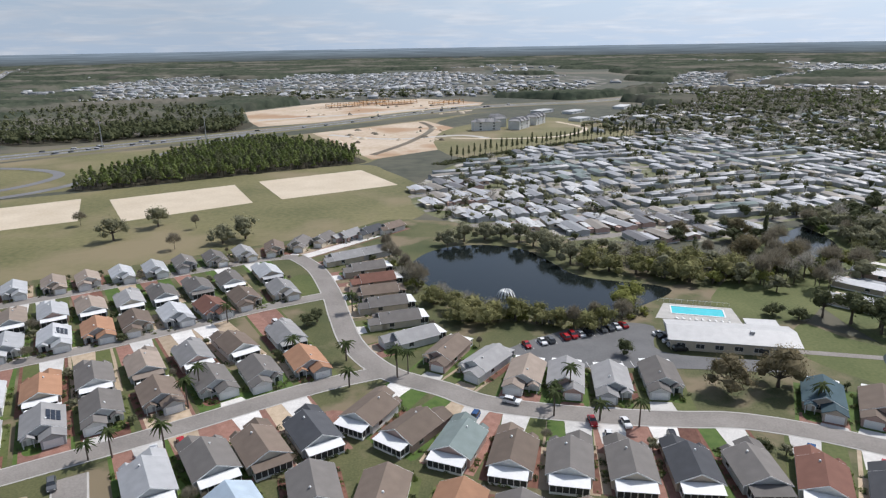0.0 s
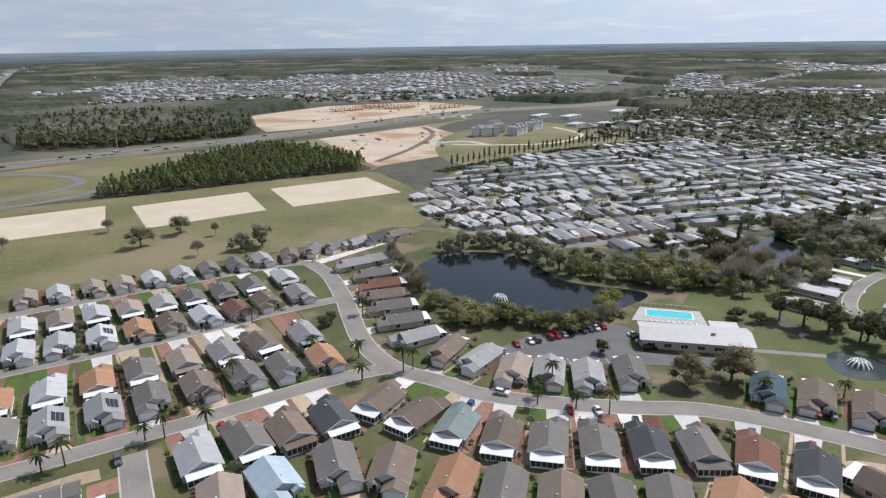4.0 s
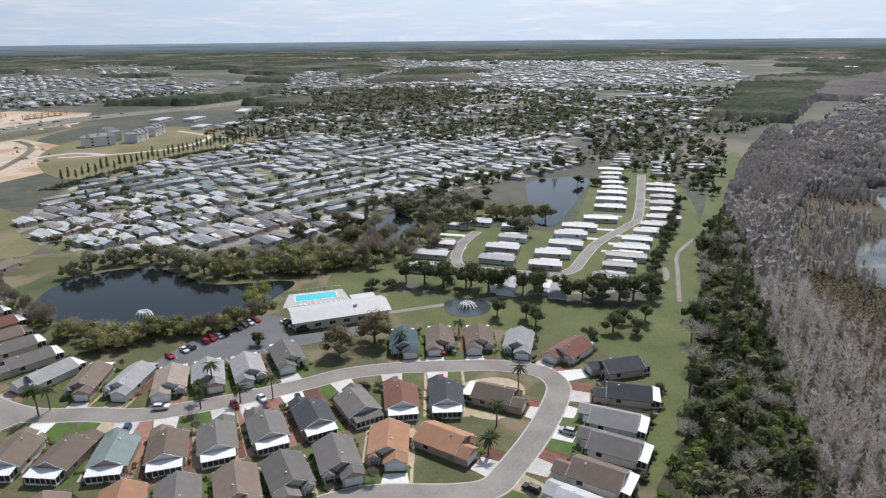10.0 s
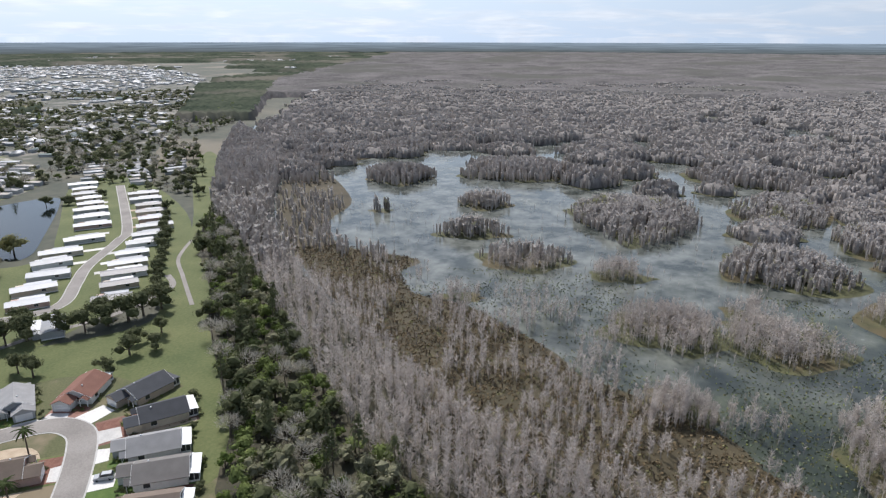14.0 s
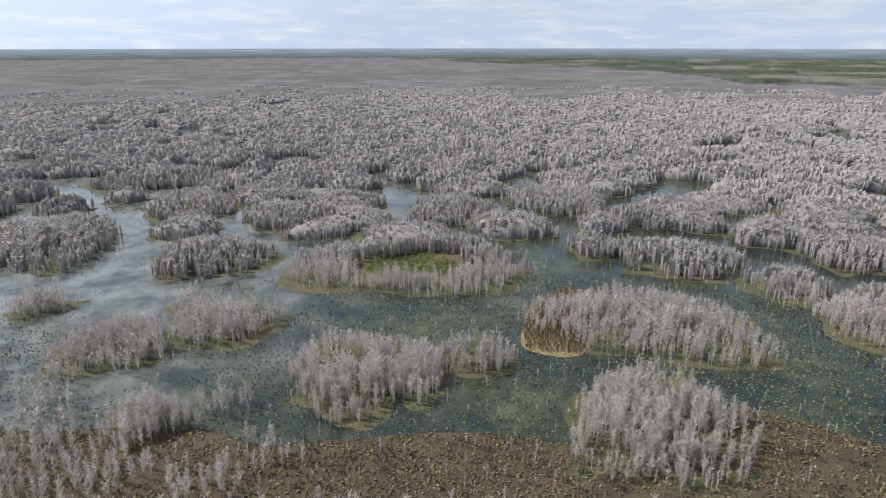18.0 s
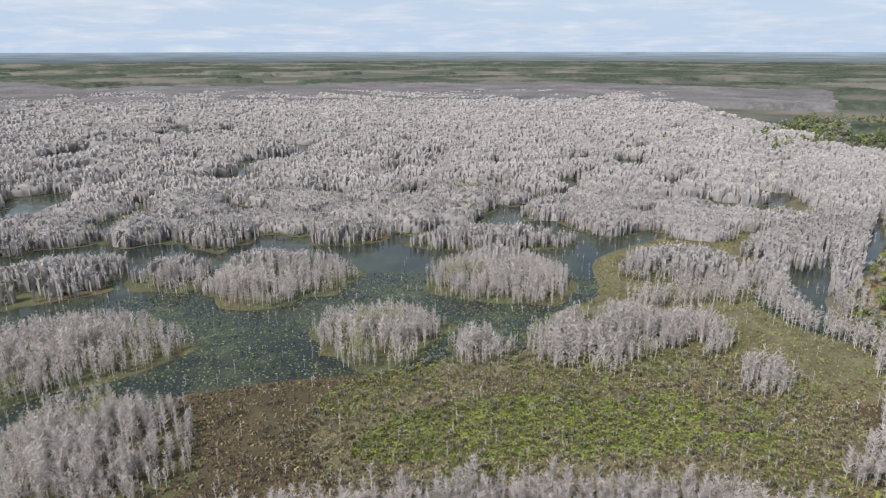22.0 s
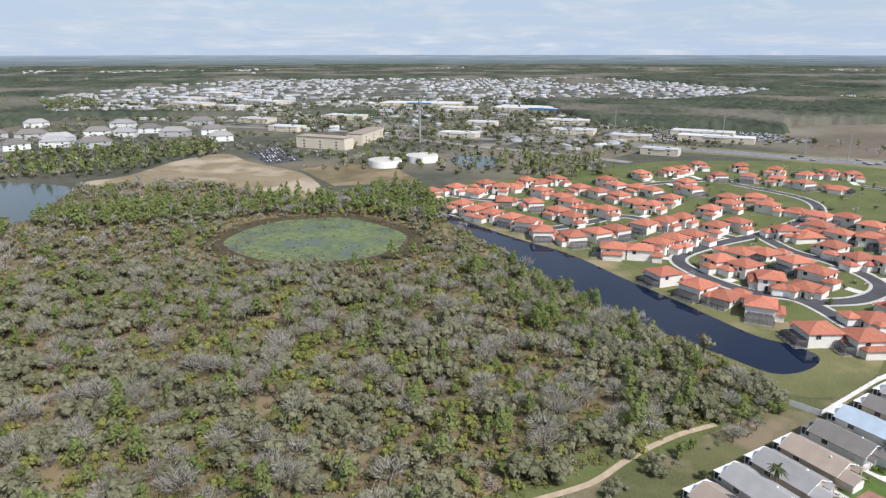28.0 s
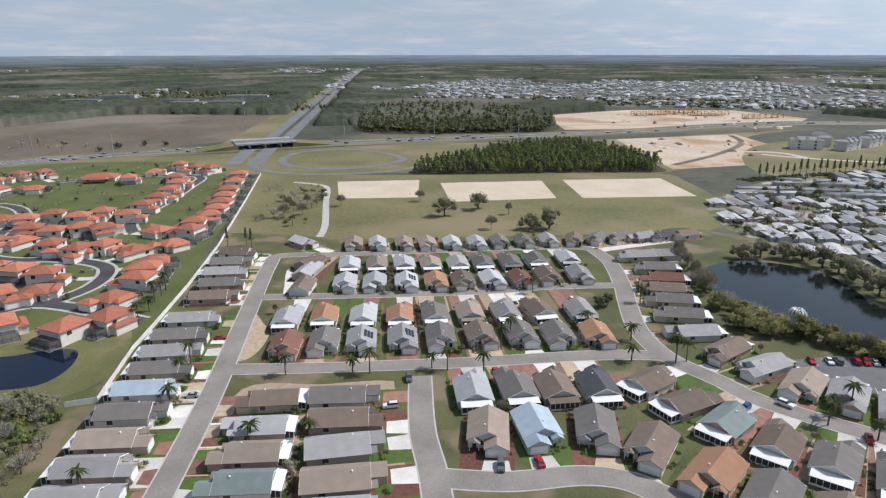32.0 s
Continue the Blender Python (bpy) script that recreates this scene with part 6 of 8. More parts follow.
band("town_road", [(200, 700), (420, 800), (900, 1100), (1700, 1700)], 7, 0.25, M_ROAD, label="wide pale road through the distant homes", category="road")
band("town_road", [(620, 560), (760, 690), (900, 760), (1200, 780)], 5, 0.25, M_KERB, label="pale winding road near distant woods", category="road")
for x, y, h in ((-541, 418, 26), (-585, 370, 26), (-643, 363, 28), (-578, 640, 26), (-554, 740, 28), (-404, 600, 26), (-330, 672, 26), (-240, 705, 26), (-760, 330, 28), (-820, 220, 28)):
    p = thing("utility_pole", x, y, label="tall grey steel utility pole beside the highway", category="pole", group="utility poles")
    part("pole", HOUSE.setdefault("upole%d" % h, made("pole", lambda bm: bmesh.ops.create_cone(bm, cap_ends=True, segments=8, radius1=0.45, radius2=0.25, depth=h, matrix=Matrix.Translation((0, 0, h / 2))))), M_METAL, p)
    part("crossarm", HOUSE.setdefault("uarm%d" % h, slab(5, 0.3, 0.3, 0, 0, h - 2)), M_METAL, p)

# ---- trees ----


def leaf_tris(points, out, size, r, thin=0.8):
    """One small leaf spray at each point, turned roughly outwards."""
    n = len(points)
    nrm = out + r.normal(0, 0.33, (n, 3)) + np.array((0, 0, 0.35))
    nrm /= np.linalg.norm(nrm, axis=1)[:, None] + 1e-9
    t = np.cross(nrm, r.normal(0, 1, (n, 3)))
    t /= np.linalg.norm(t, axis=1)[:, None] + 1e-9
    b = np.cross(nrm, t)
    s = (size * r.uniform(0.6, 1.35, n))[:, None]
    u, v = t * s * 0.6, b * s * 0.5 * thin
    return np.stack([points - u * 0.6 - v, points - u * 0.6 + v, points + u], 1)


PHI = (1 + math.sqrt(5)) / 2
ICO_V = np.array([(-1, PHI, 0), (1, PHI, 0), (-1, -PHI, 0), (1, -PHI, 0), (0, -1, PHI), (0, 1, PHI), (0, -1, -PHI), (0, 1, -PHI), (PHI, 0, -1), (PHI, 0, 1), (-PHI, 0, -1), (-PHI, 0, 1)]) / math.hypot(1, PHI)
ICO_F = np.array([[int(k, 16) for k in w] for w in "0b5 051 017 07a 0ab 159 5b4 ba2 a76 718 394 342 326 368 389 495 24b 62a 867 981".split()])


def core(c, rad, r, flat=0.92):
    """An uneven leafy mass inside a crown's lobe."""
    v = ICO_V * (rad * r.uniform(0.62, 1.2, 12))[:, None] * np.array((1, 1, flat)) + np.asarray(c)
    return v[ICO_F]


def trunk_quads(h, r0, r1, lean=0.0, sides=4):
    a = np.arange(sides) * math.tau / sides
    low = np.stack([r0 * np.cos(a), r0 * np.sin(a), np.zeros(sides)], 1)
    top = np.stack([r1 * np.cos(a) + lean, r1 * np.sin(a), np.full(sides, h)], 1)
    return np.stack([low, np.roll(low, -1, 0), np.roll(top, -1, 0), top], 1)


def limb(p, q, w):
    p, q = np.array(p, float), np.array(q, float)
    d = q - p
    s = np.cross(d, (0, 0, 1))
    s = s / (np.linalg.norm(s) + 1e-9) * w
    z = np.array((0, 0, w))
    return np.stack([np.stack([p - s, p + s, q + s * 0.4, q - s * 0.4]), np.stack([p - z, p + z, q + z * 0.4, q - z * 0.4])])


def tris(q):
    q = np.asarray(q, float)
    return q if q.shape[1] == 3 else np.concatenate([q[:, [0, 1, 2]], q[:, [0, 2, 3]]])


def kit_of(leaves, wood):
    wood, leaves = tris(wood), tris(leaves)
    q = np.concatenate([wood, leaves])
    v = q.reshape(-1, 3)
    return v, np.arange(len(v)).reshape(-1, 3), np.concatenate([np.zeros(len(wood)), np.ones(len(leaves))])


def broad(seed, n, h, rad, size, lobes=6, base=0.24, limbs=True):
    """A broad crown of several uneven lobes on a trunk with limbs."""
    r = np.random.RandomState(seed)
    wood = [trunk_quads(h * base * 1.3, rad * 0.08, rad * 0.05)]
    leaves = []
    for i in range(lobes):
        a = i * 2.4 + r.uniform(-0.9, 0.9)
        d = rad * (r.uniform(0.1, 0.75) if i else 0.0)
        c = np.array((d * math.cos(a), d * math.sin(a), h * (0.54 - 0.3 * (d / rad) ** 2 + r.uniform(-0.17, 0.14))))
        lr = rad * (r.uniform(0.26, 0.48) + (0.2 if lobes < 4 else 0.0) + (0.1 if not i else 0.0))
        if limbs:
            wood.append(limb((0, 0, h * base), c, rad * 0.035))
        leaves.append(core(c, lr * 0.74, r))
        k = n // lobes
        o = r.normal(0, 1, (k, 3))
        o[:, 2] = np.abs(o[:, 2]) * 0.9 - 0.3
        o /= np.linalg.norm(o, axis=1)[:, None]
        leaves.append(leaf_tris(c + o * (lr * r.uniform(0.62, 1.28, k))[:, None] * np.array((1, 1, 0.95)), o, size, r))
    return kit_of(np.concatenate(leaves), np.concatenate(wood))


def bare(seed, n, h, rad, width=0.1):
    """A leafless tree: limbs and many thin twigs."""
    r = np.random.RandomState(seed)
    wood = [trunk_quads(h * 0.8, 0.2, 0.06, 0.0, 3)]
    for i in range(6):
        a = r.uniform(0, math.tau)
        wood.append(limb((0, 0, h * r.uniform(0.25, 0.45)), (rad * 0.7 * math.cos(a), rad * 0.7 * math.sin(a), h * r.uniform(0.6, 0.9)), 0.08))
    o = r.normal(0, 1, (n, 3))
    o[:, 2] = np.abs(o[:, 2]) * 0.9 - 0.1
    o /= np.linalg.norm(o, axis=1)[:, None]
    p = np.array((0, 0, h * 0.55)) + o * np.array((rad, rad, h * 0.42)) * (r.uniform(0.3, 1.0, n) ** 0.6)[:, None]
    d = o + r.normal(0, 0.45, (n, 3)) + np.array((0, 0, 0.4))
    d *= (r.uniform(0.5, 1.3, n) * rad * 0.3 / np.linalg.norm(d, axis=1))[:, None]
    s = np.cross(d, r.normal(0, 1, (n, 3)))
    s = s / (np.linalg.norm(s, axis=1)[:, None] + 1e-9) * width
    return kit_of(np.stack([p - d - s, p - d + s, p + d], 1), np.concatenate(wood))


def pine(seed, n, h, rad, size):
    r = np.random.RandomState(seed)
    u = r.uniform(0.45, 1.0, n)
    a = r.uniform(0, math.tau, n)
    d = rad * (1.12 - u) * 1.6 * r.uniform(0.3, 1.0, n)
    p = np.stack([d * np.cos(a), d * np.sin(a), u * h], 1)
    o = np.stack([np.cos(a), np.sin(a), np.full(n, 0.7)], 1)
    return kit_of(leaf_tris(p, o, size, r), trunk_quads(h * 0.95, 0.2, 0.06))


def cypress(seed, n, h, rad, width):
    """A leafless swamp cypress: pale straight trunk, narrow crown of fine rising branches."""
    r = np.random.RandomState(seed)
    u = r.uniform(0.16, 1.0, n) ** 0.85
    a = r.uniform(0, math.tau, n)
    L = rad * np.clip(1.25 * np.sqrt(1.02 - u) + 0.12, 0, 1) * (0.5 + 0.5 * np.minimum(1, (u - 0.1) * 2.5)) * r.uniform(0.55, 1.1, n)
    p = np.stack([np.cos(a) * L * 0.1, np.sin(a) * L * 0.1, u * h * 0.93], 1)
    d = np.stack([np.cos(a) * L, np.sin(a) * L, L * r.uniform(0.35, 1.3, n)], 1)
    s = np.cross(d, r.normal(0, 1, (n, 3)))
    s = s / (np.linalg.norm(s, axis=1)[:, None] + 1e-9) * width
    # sprays taper to a point; every fourth is a broader tuft of twigs
    s = s * np.where(np.arange(n) % 4 == 0, 1.7, 1.0)[:, None]
    t1 = np.stack([p - s, p + s, p + d], 0)
    t = np.arange(3) * math.tau / 3
    ring = np.stack([0.13 * np.cos(t), 0.13 * np.sin(t), 0 * t], 1)
    stem = np.stack([ring, np.roll(ring, -1, 0), np.tile((0, 0, h), (3, 1))], 1)
    return kit_of(np.moveaxis(t1, 0, 1), stem)


def spindle(seed, h, rad, sides=3):
    """A bare cypress far off: a slim uneven crown, narrow at its foot and rounded at the top."""
    r = np.random.RandomState(seed)
    a = np.arange(sides) * math.tau / sides + r.uniform(0, 1)
    low, mid, high = [np.stack([k * rad * r.uniform(0.7, 1.3, sides) * np.cos(a), k * rad * r.uniform(0.7, 1.3, sides) * np.sin(a), z * h + r.uniform(-0.06, 0.06, sides) * h], 1) for k, z in ((0.6, 0.05), (1.0, 0.55), (0.86, 0.88))]
    sides_of = [np.stack([p, np.roll(p, -1, 0), np.roll(q, -1, 0), q], 1) for p, q in ((low, mid), (mid, high))]
    top = np.stack([high, np.roll(high, -1, 0), np.tile((0, 0, h), (sides, 1))], 1)
    t = np.concatenate([tris(sides_of[0]), tris(sides_of[1]), top])
    return kit_of(t, t[:1])


def shrub(seed, n, rad, size):
    r = np.random.RandomState(seed)
    o = r.normal(0, 1, (n, 3))
    o[:, 2] = np.abs(o[:, 2])
    o /= np.linalg.norm(o, axis=1)[:, None]
    return kit_of(leaf_tris(o * rad * r.uniform(0.5, 1, n)[:, None] * np.array((1, 1, 0.8)), o, size, r), trunk_quads(rad * 0.5, 0.08, 0.04, 0.0, 3)[:3 if n > 12 else 1])


def spots(poly, gap, seed, keep=None, avoid=()):
    """Uneven places in an outline, one to about gap x gap metres."""
    r = np.random.RandomState(seed)
    xs, ys = [p[0] for p in poly], [p[1] for p in poly]
    gx, gy = np.meshgrid(np.arange(min(xs), max(xs), gap), np.arange(min(ys), max(ys), gap))
    X, Y = gx.ravel() + r.uniform(-0.5, 0.5, gx.size) * gap, gy.ravel() + r.uniform(-0.5, 0.5, gx.size) * gap
    ok = inside(poly, X, Y)
    for a in avoid:
        ok &= ~inside(a, X, Y)
    if keep is not None:
        ok &= keep(X, Y, r)
    return X[ok], Y[ok], r


def wood(name, kits, weights, poly, gap, seed, mats, size=(0.8, 1.2), keep=None, avoid=(), shift=None, tall=(0.85, 1.2), other=None, **tags):
    X, Y, r = spots(poly, gap, seed, keep, avoid)
    kind = r.choice(len(kits), len(X), p=np.array(weights) / sum(weights))
    if other:
        # a second mix of kinds takes over in patches
        second = r.choice(len(kits), len(X), p=np.array(other) / sum(other))
        kind = np.where(vnoise(X, Y, 34, 41) + r.uniform(-0.12, 0.12, len(X)) > 0.5, second, kind)
    S, H = r.uniform(*size, len(X)), r.uniform(*tall, len(X))
    T = r.uniform(0, math.tau, len(X))
    sh = shift or [0] * len(kits)
    return joined(name, kits, [(int(k), x, y, 0, t, s, s * h, sh[k]) for k, x, y, t, s, h in zip(kind, X, Y, T, S, H)], mats, **tags)


# leaf materials of the joined woods, in the order of their slots after the bark
WOOD_MATS = [M_BARK, M_OAK, M_PINE, M_YELLOW, M_BARE, M_DARK, M_SPRING]
NEAR = [broad(1, 230, 5.6, 4.3, 0.52, 8), broad(2, 210, 5.0, 3.9, 0.5, 8), bare(3, 210, 5.4, 3.4, 0.06), bare(4, 190, 4.6, 3.0, 0.06), pine(5, 190, 7.5, 2.4, 0.65), broad(6, 110, 3.2, 2.5, 0.5, 5), broad(7, 120, 4.0, 2.8, 0.5, 5), shrub(8, 44, 1.5, 0.5), shrub(9, 44, 1.3, 0.45), bare(10, 90, 2.2, 1.8, 0.06)]
NEAR_SHIFT = [0, 0, 3, 3, 1, 2, 1, 2, 0, 3]
LOW = [broad(11, 36, 5.6, 3.6, 1.2, 4, limbs=False), broad(12, 30, 5.0, 3.2, 1.1, 4, limbs=False), bare(13, 60, 5.4, 3.2, 0.2), bare(14, 50, 4.6, 2.8, 0.2), pine(15, 50, 7.5, 2.4, 1.3), broad(16, 24, 3.4, 2.3, 1.0, 3, limbs=False), broad(17, 24, 4.2, 2.5, 1.0, 3, limbs=False), shrub(18, 16, 1.5, 0.9), shrub(19, 16, 1.3, 0.8), bare(20, 36, 2.2, 1.7, 0.15)]


def scrub_gaps(X, Y, r):
    return (vnoise(X, Y, 22, 2) + 0.5 * vnoise(X, Y, 7, 3) > 0.42) | (r.uniform(0, 1, X.shape) < 0.3)


TRACK = [(-160, 77), (-150, 71), (-129, 38), (-116, 12), (-98, -26), (-108, -26), (-124, 12), (-137, 38), (-152, 60)]
near_scrub = [(-60, -60), (-74, -100), (-104, -140), (-131, -174), (-150, -235), (-230, -250), (-290, -160), (-290, -60), (-262, 40), (-200, 84), (-158, 80), (-138, 44), (-120, 10), (-88, -30), (-70, -40)]
wood("scrub_wood", NEAR, (6, 6, 2, 2, 2, 4, 3, 9, 5, 4), near_scrub, 4.0, 21, WOOD_MATS, other=(3, 3, 3, 3, 3, 7, 4, 6, 4, 3), keep=scrub_gaps, avoid=(OVAL, TRACK), shift=NEAR_SHIFT, size=(0.7, 1.5), label="mixed scrub wood of oaks, bare trees and young pines", category="wood")
wood("scrub_wood", LOW, (7, 7, 3, 3, 1, 2, 2, 3, 4, 4), SCRUB, 5.3, 22, WOOD_MATS, other=(2, 2, 4, 4, 3, 5, 4, 8, 3, 5), keep=scrub_gaps, avoid=(OVAL, TRACK, near_scrub, CANAL), shift=NEAR_SHIFT, size=(0.6, 1.4), label="mixed scrub wood reaching to the lake", category="wood")
M_PALMETTO = leaf("dry_palmetto_fronds", (0.17, 0.155, 0.06), (0.28, 0.245, 0.11), 0.35)
M_BRUSH = leaf("brown_brush_twigs", (0.2, 0.155, 0.1), (0.31, 0.25, 0.17), 0.3)
UNDER = [shrub(501, 14, 1.5, 0.75), shrub(502, 14, 1.3, 0.7), shrub(503, 14, 1.6, 0.7), bare(504, 18, 1.9, 1.5, 0.09)]
wood("scrub_undergrowth", UNDER, (4, 3, 3, 3), near_scrub, 2.25, 505, [M_BARK, M_PALMETTO, M_OAK, M_BRUSH], keep=lambda X, Y, q: q.uniform(0, 1, X.shape) < np.where(vnoise(X, Y, 16, 28) > 0.3, 0.9, 0.35), avoid=(OVAL, TRACK), shift=[0, 1, 2, 2], size=(0.6, 1.25), label="low palmetto and brown brush under the scrub trees", category="undergrowth")
wood("scrub_undergrowth", [shrub(506, 8, 2.0, 1.2), shrub(507, 8, 1.9, 1.1), shrub(508, 8, 2.1, 1.1)], (4, 3, 3), SCRUB, 3.6, 509, [M_BARK, M_PALMETTO, M_OAK, M_BRUSH], keep=lambda X, Y, q: q.uniform(0, 1, X.shape) < 0.85, avoid=(OVAL, TRACK, near_scrub, CANAL), shift=[0, 1, 2], size=(0.7, 1.3), label="low brush under the farther scrub trees", category="undergrowth")
wood("canal_thicket", NEAR, (3, 2, 1, 1, 4, 1, 4, 1, 1, 1), [(-300, 30), (-250, 52), (-205, 82), (-174, 102), (-162, 80), (-158, 58), (-180, 56), (-240, 20), (-300, 4)], 4.2, 23, WOOD_MATS, shift=NEAR_SHIFT, size=(0.85, 1.25), label="dense dark thicket beside the canal", category="wood")
wood("edge_trees", NEAR, (4, 3, 2, 2, 3, 2, 3, 4, 4, 2), [(-168, 92), (-171, 102), (-158, 96), (-142, 68), (-128, 44), (-118, 24), (-94, -24), (-108, -24), (-130, 26), (-142, 46), (-154, 66)], 3.8, 26, WOOD_MATS, avoid=(TRACK,), keep=lambda X, Y, q: q.uniform(0, 1, X.shape) < np.where(Y > 50, 0.9, 0.55), shift=NEAR_SHIFT, size=(0.5, 1.1), label="loose trees and shrubs along the scrub edge", category="trees")
wood("meadow_bushes", NEAR, (1, 1, 4, 4, 0, 1, 1, 3, 3, 4), [(-318, 372), (-262, 288), (-232, 284), (-226, 300), (-270, 372), (-296, 400)], 9.0, 27, WOOD_MATS, keep=lambda X, Y, q: vnoise(X, Y, 22, 12) > 0.5, shift=NEAR_SHIFT, size=(0.6, 1.2), label="bare bushes and low oaks in the meadow corner", category="bushes")
wood("pine_belt", LOW, (1, 1, 0.5, 0.5, 8, 1, 2, 0.5, 0.5, 0.5), [(-480, -30), (-440, -80), (-415, -130), (-420, -190), (-370, -240), (-352, -200), (-385, -130), (-400, -60), (-370, -2), (-400, 8)], 5.5, 24, WOOD_MATS, shift=NEAR_SHIFT, size=(1.1, 1.7), label="young green pines beside the clearing", category="wood")

# dark woods beside the golf course
FOREST = [(118, 86), (138, 95), (165, 116), (194, 138), (225, 158), (285, 204), (343, 235), (300, 192), (250, 152), (205, 114), (172, 86), (140, 58), (120, 30), (104, 0), (84, -55), (55, -94), (0, -103), (-66, -96), (-56, -60), (0, -58), (45, -30), (85, 40), (108, 78)]
CYPRESS_BELT = [(343, 235), (500, 329), (560, 360), (700, 430), (560, 300), (430, 235), (330, 190), (262, 135), (215, 90), (185, 62), (160, 34), (146, 8), (134, -20), (116, -46), (94, -76), (80, -62), (100, -4), (118, 28), (138, 56), (170, 84), (203, 112), (248, 150), (298, 190)]
DNEAR = [broad(31, 320, 9.5, 5.4, 0.66, 11), broad(32, 280, 8.5, 4.8, 0.62, 10), bare(33, 260, 9.0, 4.2, 0.08), broad(34, 220, 7.5, 4.2, 0.62, 9), pine(35, 150, 12, 3.0, 0.8), broad(36, 180, 6.0, 3.4, 0.58)]
wood("dark_wood", DNEAR, (4, 3, 2.5, 4, 2, 4), FOREST, 5.2, 25, WOOD_MATS, shift=[4, 0, 3, 1, 4, 5], size=(0.7, 1.15), label="dense dark wood of oaks and maples beside the fairway", category="wood")
wood("grove", DNEAR, (3, 4, 2, 4, 1, 3), [(376, 300), (396, 372), (430, 386), (480, 386), (560, 430), (610, 420), (500, 345), (420, 290), (345, 238)], 10.0, 28, WOOD_MATS, keep=lambda X, Y, q: vnoise(X, Y, 30, 13) > 0.35, shift=[4, 0, 3, 4, 4, 5], size=(0.7, 1.1), label="dark grove of oaks between the last homes and the fairway", category="wood")
sheet("belt_floor", CYPRESS_BELT, 0.064, M_DARKG, label="dark leaf-strewn floor under the cypress belt", category="wood floor")
sheet("forest_floor", FOREST, 0.06, M_DARKG, label="dark leaf-strewn wood floor", category="wood floor")

# ---- cypress swamp ----
CYPN = [cypress(31, 78, 9.6, 1.85, 0.075), cypress(32, 74, 8.8, 1.7, 0.075), cypress(33, 82, 10.4, 2.0, 0.075), cypress(34, 40, 7.0, 1.25, 0.07)]
CYP = [cypress(41, 34, 9.6, 1.9, 0.13), cypress(42, 32, 8.8, 1.75, 0.13), cypress(43, 36, 10.4, 2.05, 0.13), cypress(44, 14, 7.0, 1.2, 0.13)]
CYPL = [cypress(45, 9, 9.6, 2.2, 0.34), cypress(46, 9, 9.0, 2.1, 0.34), cypress(47, 10, 10.2, 2.3, 0.34)]
CYPF = [spindle(48, 9.6, 1.5), spindle(49, 9.0, 1.35), spindle(50, 10.2, 1.6)]
CYP_MATS = [M_PALEBARK, M_CYP, M_CYPG]
# place, half-width and half-depth of the clumps that stand apart
CLUMPS = ((394, -20, 36, 48), (300, 34, 20, 14), (315, -85, 27, 27), (290, -11, 13, 7), (341, 68, 18, 10), (407, 74, 16, 12), (234, -28, 22, 18), (232, -66, 19, 17), (177, -25, 11, 9), (169, -88, 21, 25), (155, -126, 12, 9), (248, 54, 8, 3), (370, -144, 24, 26), (429, -106, 26, 34), (522, 66, 49, 40), (530, -112, 46, 34), (257, -60, 9, 4))
RING_CLUMP = (248, -160, 56, 37)
CLUMPS2 = ((140, -195, 43, 28), (95, -143, 23, 29), (218, -251, 12, 14), (181, -268, 29, 25), (129, -275, 15, 18), (97, -263, 11, 12), (136, -346, 22, 26), (241, -318, 18, 20), (321, -236, 27, 32), (305, -313, 34, 42), (156, -104, 7, 17), (82, -277, 30, 30), (30, -217, 22, 22))
CLUMPS3 = ((-7, -206, 10, 9), (-17, -281, 30, 32), (-4, -335, 27, 16), (63, -348, 21, 18), (-42, -212, 17, 22), (-62, -222, 15, 22), (-84, -221, 15, 16), (-95, -187, 7, 11), (-106, -293, 31, 24), (-27, -338, 34, 9), (476, 155, 26, 26), (375, 134, 6, 3), (613, 191, 24, 30), (552, 257, 26, 30))
close_t, near_t, mid_t, far_t = [], [], [], []
r = np.random.RandomState(51)


def stand(x, y, s, tall=1.0, green=0):
    """One cypress, as full as its distance asks for."""
    d = math.hypot(x, y)
    turn = r.uniform(0, 6.28)
    if d < 300:
        (close_t if d < 185 else near_t).append((int(r.choice(4, p=(0.35, 0.3, 0.22, 0.13))), x, y, 0, turn, s, s * tall, green))
    elif d < 460:
        mid_t.append((int(r.randint(3)), x, y, 0, turn, s * 1.1, s * tall, green))
        far_t.append((int(r.randint(3)), x, y, 0, turn, s * 0.55, s * tall * 0.85, 0))
    else:
        far_t.append((int(r.randint(3)), x, y, 0, turn, s * (1.0 if d < 560 else 1.2 if d < 750 else 1.5 if d < 950 else 1.9), s * tall, 0))


